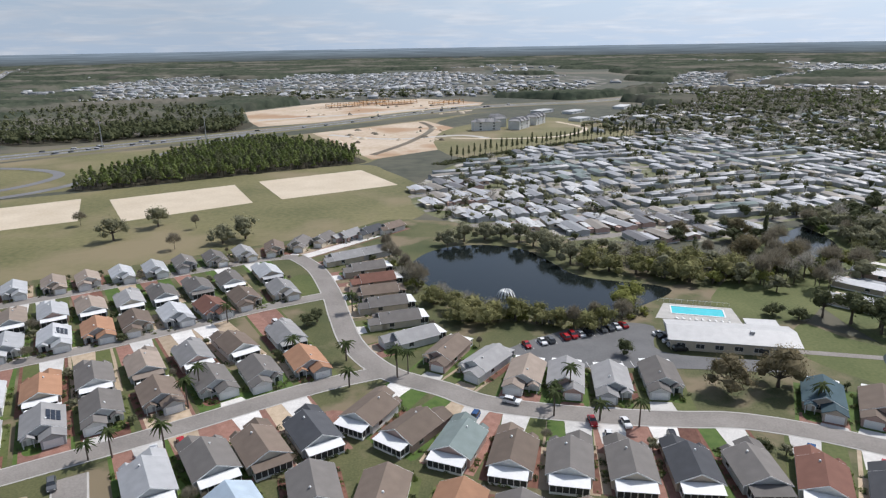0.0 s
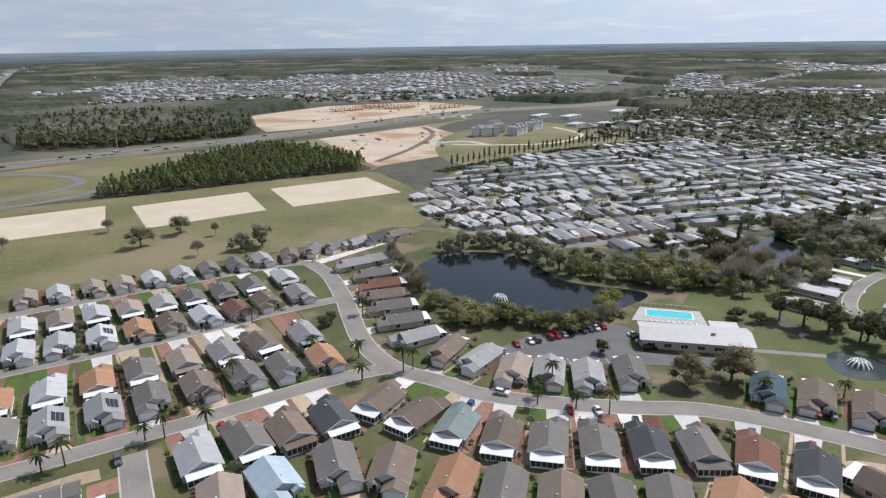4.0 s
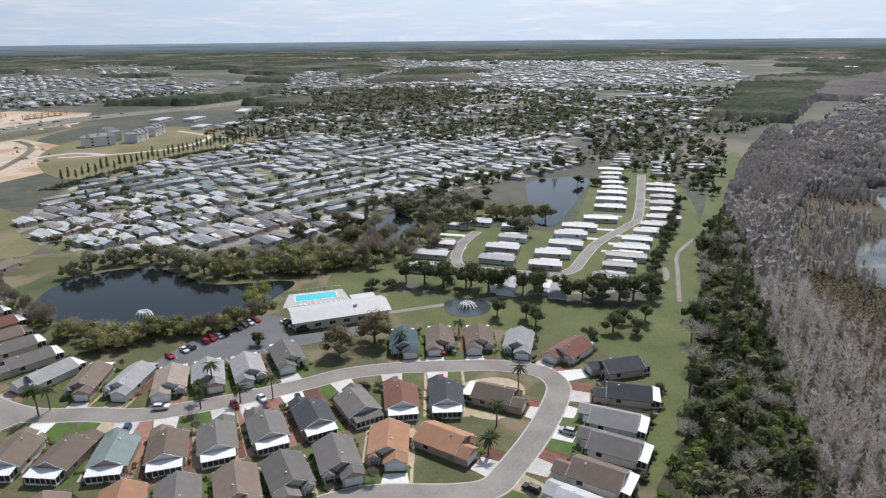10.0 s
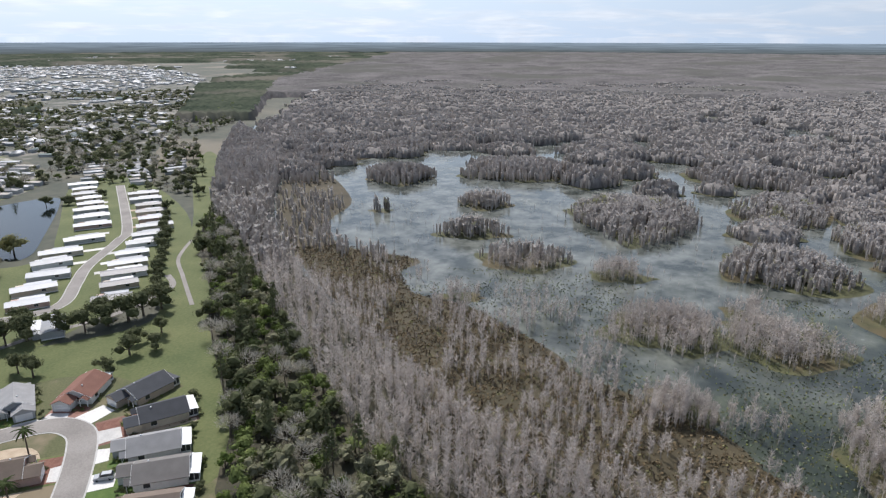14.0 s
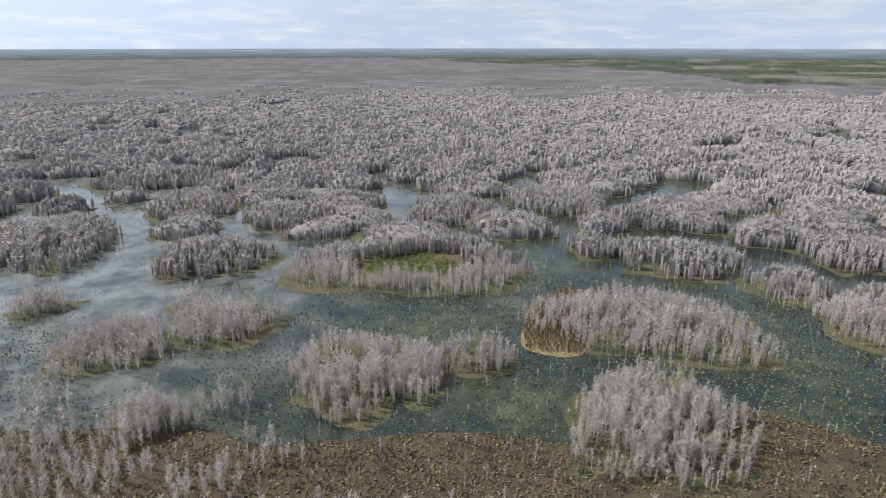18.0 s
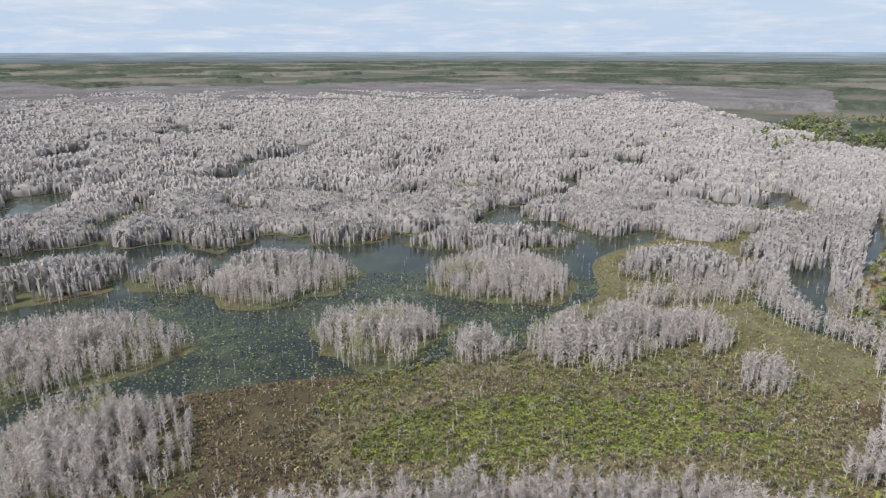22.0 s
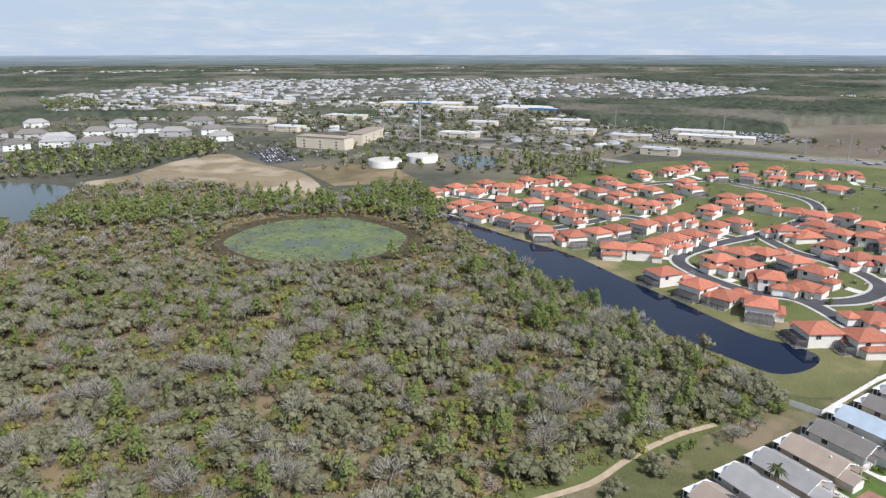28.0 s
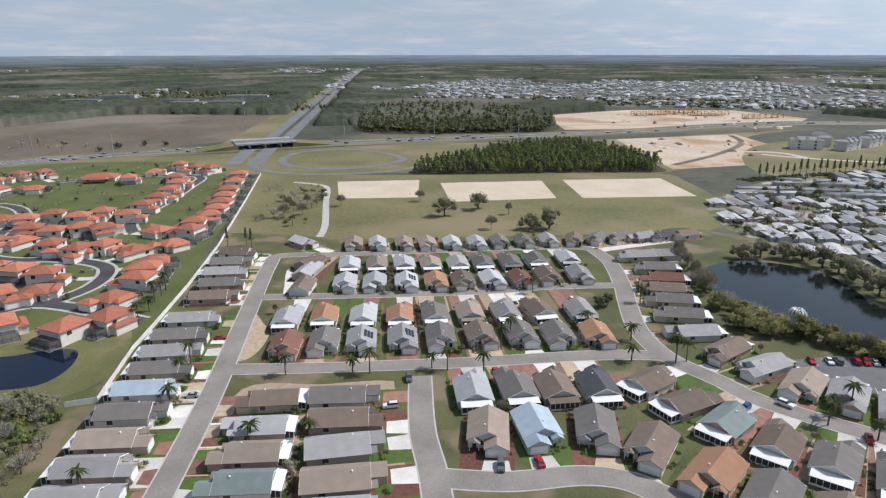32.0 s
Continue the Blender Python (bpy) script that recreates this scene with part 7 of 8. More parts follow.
def clump(cx, cy, w, d, hollow=0.0, gap=None, peak=1.24, drop=0.58):
    """A stand of cypress on a low rise, tallest in the middle, its long side across the way to it."""
    a, dist = math.atan2(cy, cx), math.hypot(cx, cy)
    w, d = w + 1.0, d + 1.0
    cell = gap or (4.4 if dist < 300 else 6.0 if dist < 480 else 9.0)
    n = int(math.pi * w * d / cell)
    rr, th = np.sqrt(r.uniform(0, 1, n)), r.uniform(0, math.tau, n)
    edge = 1 + 0.1 * np.sin(th * 3 + cx) + 0.07 * np.sin(th * 5 + cy) + r.normal(0, 0.04, n)
    du, dv = rr * edge * np.cos(th) * d, rr * edge * np.sin(th) * w
    X, Y = cx + du * math.cos(a) - dv * math.sin(a), cy + du * math.sin(a) + dv * math.cos(a)
    thin = vnoise(X, Y, 9, 7) < 0.16
    G = vnoise(X, Y, 11, 9) > 0.84
    for i in range(n):
        if rr[i] < hollow or thin[i] and rr[i] < 0.75:
            continue
        stand(X[i], Y[i], (r.uniform(0.82, 1.05) if dist < 345 else r.uniform(0.9, 1.04)) * (peak - drop * rr[i] ** 2), r.uniform(0.88, 1.08) if dist < 345 else r.uniform(0.95, 1.05), int(G[i]))


for c in CLUMPS + CLUMPS2 + CLUMPS3:
    clump(*c)
clump(*RING_CLUMP, 0.52)
# belt of cypress between the dark wood and the marsh
X, Y, q = spots(CYPRESS_BELT, 2.8, 54, lambda X, Y, q: q.uniform(0, 1, X.shape) < np.where(np.hypot(X, Y) < 320, 0.92, 0.62))
for x, y in zip(X, Y):
    stand(x, y, q.uniform(0.85, 1.2), q.uniform(0.9, 1.1))
# rows of cypress along the near marsh and beside the scrub
for line, half, gap in (([(70, -96), (46, -112), (16, -120), (-20, -124), (-50, -122), (-80, -116)], 8, 1.8), ([(-96, -134), (-120, -158), (-135, -182), (-143, -210), (-131, -228), (-127, -254), (-148, -302)], 6, 2.1), ([(-148, -302), (-195, -351), (-269, -438), (-385, -640)], 15, 2.6), ([(-150, -236), (-176, -290), (-230, -372)], 6, 2.9), ([(-70, -250), (-100, -258), (-120, -262)], 8, 2.5)):
    sm = smooth(line, False, 10)
    for p, e in zip(sm, sm[1:]):
        L = (e - p).length
        for i in range(int(L * 2 * half / (gap * gap))):
            t, o = r.uniform(), (r.uniform(-1, 1) + r.normal(0, 0.2)) * half
            d = (e - p) / L
            stand(p.x + d.x * L * t - d.y * o, p.y + d.y * L * t + d.x * o, r.uniform(0.75, 1.1), r.uniform(0.85, 1.1))
# loose stands in the brown marsh towards the open water
X, Y, q = spots([(134, -20), (160, 34), (215, 90), (262, 135), (290, 100), (255, 60), (250, 20), (240, 0), (200, -44), (160, -60), (130, -60)], 3.4, 55, lambda X, Y, q: vnoise(X, Y, 15, 18) + 0.35 * vnoise(X, Y, 5, 19) > 0.68)
for x, y in zip(X, Y):
    stand(x, y, q.uniform(0.6, 1.05), q.uniform(0.85, 1.1))
X, Y, q = spots([(262, 135), (330, 190), (430, 235), (470, 236), (483, 224), (399, 164), (345, 156), (303, 131), (290, 100)], 4.2, 56, lambda X, Y, q: vnoise(X, Y, 24, 18) + q.uniform(-0.2, 0.2, X.shape) > 0.5)
for x, y in zip(X, Y):
    stand(x, y, q.uniform(0.5, 1.0), q.uniform(0.85, 1.1))
# lone small trees standing in the water and the marsh
X, Y, r2 = spots(MARSH, 7.5, 52, lambda X, Y, q: (np.hypot(X, Y) < 420) & (q.uniform(0, 1, X.shape) < 0.25 + 0.5 * (vnoise(X, Y, 26, 17) > 0.55)))
for x, y in zip(X, Y):
    (close_t if math.hypot(x, y) < 160 else near_t).append((3, x, y, 0, r2.uniform(0, 6.28), r2.uniform(0.4, 0.8), r2.uniform(0.35, 0.8), 0))
# farther off the clumps close up with distance; open water is left to the east
DOMES = []
r3 = np.random.RandomState(53)
SWAMP_FAR = [(452, 262), (360, 0), (250, -270), (180, -330), (-60, -360), (-165, -300), (-220, -360), (-380, -650), (-400, -1500), (850, -1500), (1680, -300), (1620, 650), (820, 440)]
OPEN_WATER = [(440, 215), (330, 130), (300, 20), (330, -50), (450, -70), (520, -40), (560, 10), (680, 40), (660, 110), (560, 190)]
for gx in np.arange(-420, 1680, 31.0):
    for gy in np.arange(-1540, 660, 31.0):
        x, y = gx + r3.uniform(-17, 17), gy + r3.uniform(-17, 17)
        d = math.hypot(x, y)
        if not inside(SWAMP_FAR, x, y) or d < 345 or d > 1300 + r3.uniform(0, 320) or inside(OPEN_WATER, x, y) and r3.uniform() < 0.8:
            continue
        if any(math.hypot(x - c[0], y - c[1]) < max(c[2], c[3]) * 1.05 + 8 for c in CLUMPS + CLUMPS2 + CLUMPS3):
            continue
        lane = float(vnoise(np.array([x]), np.array([y]), 95, 37)[0])
        if lane < 0.25 - 0.1 * (d > 560) or r3.uniform() < 0.05:
            continue
        w = r3.uniform(12, 27) + max(0.0, d - 450) * 0.016
        dep = w * r3.uniform(0.6, 1.0)
        peak = r3.uniform(0.95, 1.5)
        DOMES.append((x, y, w, dep, peak))
        clump(x, y, w, dep, 0.0, 6.0 if d < 480 else 11.0 if d < 700 else 26.0 if d < 950 else 62.0, peak, 0.5 * peak)
# the dense twigs inside the far clumps, rising from the water to rounded tops
mass_v, mass_f = [], []
rings_q, steps = (1.0, 0.97, 0.86, 0.62, 0.3), 14
for x, y, w, d, peak in DOMES:
    a, b0 = math.atan2(y, x), len(mass_v)
    H = r3.uniform(6.3, 6.9) * peak
    for j, q in enumerate(rings_q):
        for k in range(steps):
            th = k * math.tau / steps
            e = q * (0.9 + 0.1 * math.sin(th * 3 + x) + 0.07 * math.sin(th * 5 + y) + r3.uniform(-0.05, 0.05))
            du, dv = e * math.cos(th) * d, e * math.sin(th) * w
            mass_v.append((x + du * math.cos(a) - dv * math.sin(a), y + du * math.sin(a) + dv * math.cos(a), (0.0, 0.4, 0.62, 0.85, 1.0)[j] * H + (r3.uniform(-0.7, 0.7) if j else 0.0)))
    mass_v.append((x, y, 1.05 * H))
    for j in range(len(rings_q) - 1):
        for k in range(steps):
            p, q = b0 + j * steps + k, b0 + j * steps + (k + 1) % steps
            mass_f += [(p, q, q + steps), (p, q + steps, p + steps)]
    top = b0 + (len(rings_q) - 1) * steps
    mass_f += [(top + k, top + (k + 1) % steps, b0 + len(rings_q) * steps) for k in range(steps)]
mass = mesh_of("cypress_crowns", mass_v, mass_f, [M_MASS])
mass.polygons.foreach_set("use_smooth", np.ones(len(mass_f), bool))
tagged(new("cypress_crowns", mass), "rounded masses of bare twigs in the distant cypress clumps", "cypress trees", kind="stuff")
joined("cypress_swamp", CYPN, close_t, CYP_MATS, label="bare pale grey cypress along the near marsh", category="cypress trees")
joined("cypress_swamp", CYP, near_t, CYP_MATS, label="clumps of bare pale grey swamp cypress standing in water", category="cypress trees")
joined("cypress_swamp", CYPL, mid_t, [M_CYPF, M_CYPF, M_CYPG], label="bare grey brown cypress clumps farther out", category="cypress trees")
distant = joined("cypress_swamp", CYPF, far_t, [M_CYPF, M_CYPF], label="closed crowns of bare cypress towards the horizon", category="cypress trees")
distant.data.polygons.foreach_set("use_smooth", np.ones(len(distant.data.polygons), bool))
# yellow green fringe of sedge round each clump
fringe_r = np.random.RandomState(57)
rings = []
for cx, cy, w, d in (RING_CLUMP,) + CLUMPS + CLUMPS2 + CLUMPS3 + tuple(c[:4] for c in DOMES if math.hypot(c[0], c[1]) < 620):
    a = math.atan2(cy, cx)
    ring = []
    for k in range(18):
        th = k * math.tau / 18
        e = 0.97 + 0.1 * math.sin(th * 3 + cx) + 0.07 * math.sin(th * 5 + cy) + fringe_r.uniform(-0.16, 0.2)
        du, dv = e * math.cos(th) * (d + 2), e * math.sin(th) * (w + 2)
        ring.append((cx + du * math.cos(a) - dv * math.sin(a), cy + du * math.sin(a) + dv * math.cos(a)))
    rings.append((cx, cy, ring))
fv, ff = [], []
for i, (x, y, ring) in enumerate(rings):
    line = smooth(ring, True, 3)
    z, b0 = 0.036 + 0.0009 * i, len(fv)
    fv += [(x, y, z)] + [(q.x, q.y, z) for q in line]
    ff += [(b0, b0 + 1 + k, b0 + 1 + (k + 1) % len(line)) for k in range(len(line))]
tagged(new("sedge_fringe", mesh_of("sedge_fringe", fv, ff, [M_FRINGE])), "olive sedge fringe round the cypress clumps", "sedge", kind="stuff")
OLIVE = [(50, -150), (38, -182), (-10, -210), (-60, -210), (-104, -204), (-116, -160), (-80, -112), (-20, -116), (26, -120)]
M_SEDGEB = mat("brown_sedge", (0.1, 0.072, 0.036), (0.21, 0.155, 0.085), 0.1, at="World", islands=0.35)
M_SEDGEO = mat("olive_sedge", (0.18, 0.175, 0.075), (0.29, 0.275, 0.13), 0.1, at="World", islands=0.35)
VIVID_STRIP = [(30, -148), (20, -163), (5, -172), (-17, -178), (-40, -178), (-63, -180), (-86, -176), (-84, -150), (-58, -148), (-29, -147), (0, -145), (22, -142)]
M_VIVIDSH = leaf("bright_marsh_leaves", (0.21, 0.255, 0.055), (0.31, 0.345, 0.1), 0.3)
wood("marsh_shrubs", [shrub(61, 22, 1.3, 0.55), shrub(62, 20, 1.1, 0.5)], (1, 1), OLIVE, 2.0, 64, [M_BARK, M_VIVIDSH, M_SPRING], keep=lambda X, Y, q: (vnoise(X, Y, 20, 4) + 0.4 * vnoise(X, Y, 5, 6) > 0.78), shift=[0, 1], label="bright green low shrubs in the marsh", category="shrubs")
wood("marsh_shrubs", [shrub(71, 26, 1.5, 0.6), shrub(72, 24, 1.3, 0.55)], (2, 1), VIVID_STRIP, 1.65, 73, [M_BARK, M_VIVIDSH, M_SPRING], keep=lambda X, Y, q: (vnoise(X, Y, 12, 4) + 0.4 * vnoise(X, Y, 4, 6) > 0.4), shift=[0, 1], label="bright green low shrubs across the marsh", category="shrubs")
wood("marsh_sedge", [bare(65, 24, 1.8, 0.9, 0.09), shrub(66, 14, 0.9, 0.45), shrub(67, 14, 0.8, 0.45), bare(69, 24, 2.6, 0.8, 0.07)], (3, 4, 2, 1.5), OLIVE, 1.45, 63, [M_BARK, M_SEDGEO, M_SEDGEB, M_YELLOW, M_BARE], keep=lambda X, Y, q: q.uniform(0, 1, X.shape) < 0.85, shift=[0, 0, 1, 3], size=(0.7, 1.3), label="olive and brown sedge and twiggy shrubs in the marsh", category="sedge")
wood("sedge_tufts", [shrub(66, 7, 0.75, 0.6), shrub(67, 7, 0.7, 0.6), bare(68, 9, 1.5, 0.7, 0.09)], (9, 1.5, 1.5), BROWN, 1.25, 68, [M_BARK, M_SEDGEB, M_SEDGEO, M_BRUSH], keep=lambda X, Y, q: (np.hypot(X, Y) < 330) & (q.uniform(0, 1, X.shape) < np.where(vnoise(X, Y, 9, 27) > 0.4, 0.95, 0.55)), shift=[0, 1, 2], size=(0.7, 1.4), label="brown sedge tufts in the marsh", category="sedge")
wood("sedge_tufts", [shrub(66, 8, 0.9, 0.5), shrub(67, 8, 0.7, 0.5), shrub(86, 10, 1.3, 0.7)], (4, 3, 2), [(-25, -190), (-34, -236), (-58, -262), (-66, -310), (-110, -350), (-170, -396), (-190, -352), (-145, -300), (-120, -254), (-130, -226), (-142, -208), (-137, -182), (-95, -172)], 2.2, 87, [M_BARK, M_SEDGEB, M_SEDGEO, M_YELLOW], shift=[0, 1, 2], size=(0.7, 1.4), label="olive sedge and low shrubs between cypress stands", category="sedge")
wood("sedge_tufts", [shrub(76, 8, 0.9, 0.55), shrub(77, 8, 0.8, 0.5)], (2, 1), [(-345 + (x + 345) * 1.04, -66 + (y + 66) * 1.05) for x, y in OVAL], 2.7, 78, [M_BARK, M_SEDGEB, M_SEDGEO], keep=lambda X, Y, q: (np.hypot((X + 345) / 52, (Y + 66) / 60) + 0.5 * vnoise(X, Y, 14, 16) > 1.0) | (q.uniform(0, 1, X.shape) < 0.1), shift=[0, 1], label="brown sedge round the oval marsh", category="sedge")
wood("marsh_shrubs", [shrub(81, 20, 1.6, 0.8), shrub(82, 20, 1.3, 0.7)], (1, 1), [(265, -178), (268, -150), (256, -138), (238, -146), (230, -168), (244, -182)], 2.6, 83, [M_BARK, M_PINE, M_YELLOW], shift=[0, 1], size=(0.8, 1.6), label="green shrubs in the heart of a cypress ring", category="shrubs")
wood("reed_tufts", [bare(58, 12, 1.8, 0.7, 0.1)], (1,), [(138, -158), (152, -145), (167, -157), (182, -176), (186, -197), (176, -206), (158, -190)], 1.2, 59, [M_BARK, M_REED], label="yellow reeds beside the cypress clump", category="reeds")
# low plants that stand out of the shallow water
wood("water_plants", [shrub(601, 4, 0.45, 0.55), shrub(602, 4, 0.35, 0.45), shrub(603, 4, 0.45, 0.6)], (5, 1, 2), MARSH, 1.4, 604, [M_SEDGEO, M_LILY, M_VIVIDSH, M_SEDGEO], keep=lambda X, Y, q: (np.hypot(X, Y) < 290) & (vnoise(X, Y, 26, 8) + 0.6 * vnoise(X, Y, 6, 9) + q.uniform(-0.3, 0.3, X.shape) > np.where(0.75 * X + 0.66 * Y > 110, 0.95, 0.3)), avoid=(BROWN,), shift=[0, 1, 2], size=(0.6, 1.3), label="dark green water plants in the shallow swamp", category="water plants")

# ---- other woods ----
PWOOD = [(-250, 464), (-193, 489), (-122, 530), (-66, 557), (-70, 585), (-110, 640), (-173, 690), (-215, 650), (-240, 560), (-252, 500)]
PINES = [pine(71, 60, 10.5, 3.2, 1.5), pine(72, 56, 10.0, 3.0, 1.5), broad(73, 36, 9.5, 3.6, 1.2, 4, limbs=False)]
sheet("forest_floor", PWOOD, 0.07, M_DARKG, label="dark needle-strewn floor of the pine wood", category="wood floor")
wood("pine_wood", PINES, (4, 4, 3), PWOOD, 4.5, 74, [M_BARK, M_DARK, M_PINE, M_OAK], shift=[1, 0, 1], tall=(0.92, 1.06), label="dense dark pine wood beside the highway ramp", category="wood")
FARK = [broad(81, 16, 7, 5.0, 2.0, 2, limbs=False), broad(82, 14, 6, 4.6, 1.9, 2, limbs=False), pine(83, 20, 9, 3.0, 2.2), bare(84, 22, 7, 4.0, 0.4)]
WOODS2 = [(-448, 700), (-343, 720), (-234, 795), (-249, 892), (-344, 1019), (-545, 1053), (-606, 945)]
sheet("forest_floor", WOODS2, 0.07, M_DARKG, label="dark floor of the wood beyond the highway", category="wood floor")
wood("highway_wood", FARK, (4, 3, 3, 0.5), WOODS2, 8.5, 85, WOOD_MATS, size=(1.2, 1.8), shift=[4, 4, 4, 3], label="dark wood beyond the highway", category="wood")
for poly, gap, seed, label in ((EAST_TOWN, 13, 86, "trees scattered between distant homes"), (NORTH_TOWN, 16, 87, "trees scattered between distant homes"), (WEST_TOWN, 19, 88, "trees scattered between distant shops")):
    wood("town_trees", FARK, (4, 3, 1, 2), poly, gap, seed, WOOD_MATS, keep=lambda X, Y, q: (vnoise(X, Y, 110, 5) > 0.25) & (np.hypot(X, Y) < 1450), shift=[4, 0, 4, 3], size=(0.8, 1.5), tall=(0.6, 0.95), label=label, category="trees")
wood("town_trees", FARK, (3, 4, 2, 5), [(-560, -130), (-520, 20), (-640, 190), (-700, 330), (-900, 360), (-1080, 320), (-1300, 0), (-1300, -520), (-900, -620), (-700, -480), (-650, -200)], 11, 104, WOOD_MATS, keep=lambda X, Y, q: vnoise(X, Y, 50, 6) > 0.4, size=(0.45, 1.0), tall=(0.65, 1.0), shift=[4, 0, 1, 3], label="low trees and bare trees between the shops and flats", category="trees")
wood("park_trees", FARK, (4, 4, 0.5, 5), PARKD, 10.5, 105, WOOD_MATS, keep=lambda X, Y, q: vnoise(X, Y, 40, 7) > 0.38, size=(0.35, 1.0), shift=[4, 0, 4, 3], label="scattered trees between the mobile homes", category="trees")
wood("villa_trees", FARK, (2, 2, 0.5, 4), [(-440, 0), (-560, 160), (-560, 330), (-480, 420), (-370, 390), (-250, 230), (-230, 130), (-330, 60)], 17, 89, WOOD_MATS, size=(0.35, 0.6), shift=[0, 4, 4, 3], label="small street trees between the villas", category="trees")
for poly, gap, seed, kinds in (([(-509, -346), (-509, -300), (-520, -275), (-545, -258), (-597, -247), (-647, -217), (-735, -249), (-695, -288), (-684, -343), (-650, -393), (-610, -420)], 8, 90, (3, 2, 4, 1)), ([(-1400, 930), (-1000, 1010), (-860, 1250), (-1250, 1500)], 15, 106, (4, 3, 2, 1)), ([(-700, 345), (-610, 420), (-540, 520), (-640, 470), (-760, 420)], 22, 107, (3, 3, 1, 3)), ([(-860, 760), (-700, 860), (-640, 1000), (-780, 1000), (-900, 880)], 15, 108, (4, 3, 2, 1)), ([(317, 968), (385, 873), (598, 882), (792, 1178), (615, 1213), (382, 1151)], 11, 98, (5, 2, 1, 3)), ([(-1043, 483), (-1068, 727), (-1400, 1000), (-1480, 842), (-1204, 556)], 12, 99, (5, 2, 2, 1)), ([(-1031, -680), (-1206, -611), (-1392, -703), (-1395, -913)], 13, 101, (2, 1, 5, 1)), ([(-300, -640), (-560, -700), (-800, -760), (-1000, -900), (-500, -1000), (-350, -800)], 11, 91, (3, 3, 4, 1)), ([(-620, 70), (-560, 40), (-490, 90), (-540, 150), (-610, 150)], 9, 92, (2, 2, 4, 2)), ([(-650, -100), (-640, -20), (-560, 10), (-540, 0), (-600, -110)], 12, 93, (2, 2, 3, 2)),
                               ([(330, 590), (480, 575), (700, 700), (640, 780), (420, 700)], 12, 94, (4, 3, 1, 2)), ([(560, 440), (760, 560), (1000, 640), (900, 540), (700, 440)], 10, 95, (4, 2, 1, 4)), ([(-180, -720), (-800, -1050), (-1300, -1150), (-1400, -900), (-800, -800), (-500, -700)], 13, 97, (3, 2, 4, 1))):
    wood("distant_wood", FARK, kinds, poly, gap * 1.15, seed, WOOD_MATS, shift=[4, 0, 1, 3], size=(0.8, 1.3), label="mixed wood in the middle distance", category="wood")

# ---- far land ----


def far_wood(X, Y):
    """How wooded the far land is."""
    w = vnoise(X, Y, 520, 21) * 0.6 + vnoise(X, Y, 210, 22) * 0.4
    for poly in (EAST_TOWN, NORTH_TOWN, WEST_TOWN):
        w = np.where(inside(poly, X, Y), w - 0.34, w)
    return w


th = np.linspace(0, math.tau, 1300, endpoint=False)
rr = 900 * (4940 / 900) ** (np.linspace(0, 1, 150))
TH, RR = np.meshgrid(th, rr)
jr = np.random.RandomState(99)
X, Y = RR * np.cos(TH), RR * np.sin(TH)
X, Y = X + jr.uniform(-0.3, 0.3, X.shape) * RR * 0.008, Y + jr.uniform(-0.3, 0.3, X.shape) * RR * 0.008
swampy = inside([(430, 260), (700, 420), (1500, 800), (5000, 1600), (5000, -2600), (1500, -2000), (900, -1560), (300, -1800), (-300, -1850), (-800, -1500), (-420, -720), (-380, -640), (0, -600)], X, Y)
open_land = np.zeros(X.shape, bool)
for poly in (PARKD, FIELD, [(-900, 480), (-930, 740), (-660, 850), (-500, 640), (-380, 640), (-200, 800), (-320, 1010), (-200, 1180), (90, 1230), (330, 1060), (90, 640), (-60, 560), (-400, 400), (-640, 330)], LAKE, [(-850, -1650), (-1250, -1250), (-1520, -1000), (-1650, -1150), (-1200, -1650)], [(-640, 40), (-700, -200), (-560, -640), (-1000, -560), (-1000, 100)], [(530, 890), (720, 790), (910, 900), (700, 1020)]):
    open_land |= inside(poly, X, Y)
for line, half in (([Vector(p) for p in NSR], 30), (hw, 40)):
    for a, b in zip(line, line[1:]):
        d = b - a
        t = np.clip(((X - a.x) * d.x + (Y - a.y) * d.y) / d.length_squared, 0, 1)
        open_land |= np.hypot(X - a.x - d.x * t, Y - a.y - d.y * t) < half
W = far_wood(X, Y)
rough_top = jr.uniform(-2.2, 2.2, X.shape)
Z = np.where(swampy, 1.5 + 9.5 * np.sqrt(vnoise(X, Y, 60, 23)) + 3 * vnoise(X, Y, 170, 25) + rough_top * 0.4, np.where(W > 0.36, 9.5 + 4 * (vnoise(X, Y, 80, 24) - 0.5) + rough_top, -3.0))
Z = np.where(swampy & (np.hypot(X, Y) < 1250), -3.0, Z)
Z = np.where(open_land, -3.0, Z)
Z[0] = -3.0
n0, n1 = X.shape
idx = np.arange(n0 * n1).reshape(n0, n1)
f = np.stack([idx[:-1], np.roll(idx, -1, 1)[:-1], np.roll(idx, -1, 1)[1:], idx[1:]], 2).reshape(-1, 4)
zq = Z.ravel()[f]
keep = zq.max(1) > 0
sw = swampy.ravel()[f].any(1)
V = np.stack([X, Y, Z], 2).reshape(-1, 3)
for name, mask, m, label in (("far_wood", keep & ~sw, M_CANOPY, "dark distant woods stretching to the horizon"), ("far_cypress", keep & sw, M_CANOPYC, "grey brown distant cypress swamp to the horizon")):
    ff = f[mask]
    used, inv = np.unique(ff, return_inverse=True)
    me = mesh_of(name, V[used], inv.reshape(-1, 4), [m])
    tagged(new(name, me), label, "wood", kind="stuff")

# ---- single trees ----


def tree_parts(kit):
    v, f, mi = kit
    out = []
    for k in (0, 1):
        q = f[mi == k]
        used, inv = np.unique(q, return_inverse=True)
        out.append(mesh_of("trunk" if k == 0 else "crown", v[used], inv.reshape(-1, f.shape[1])))
    return out


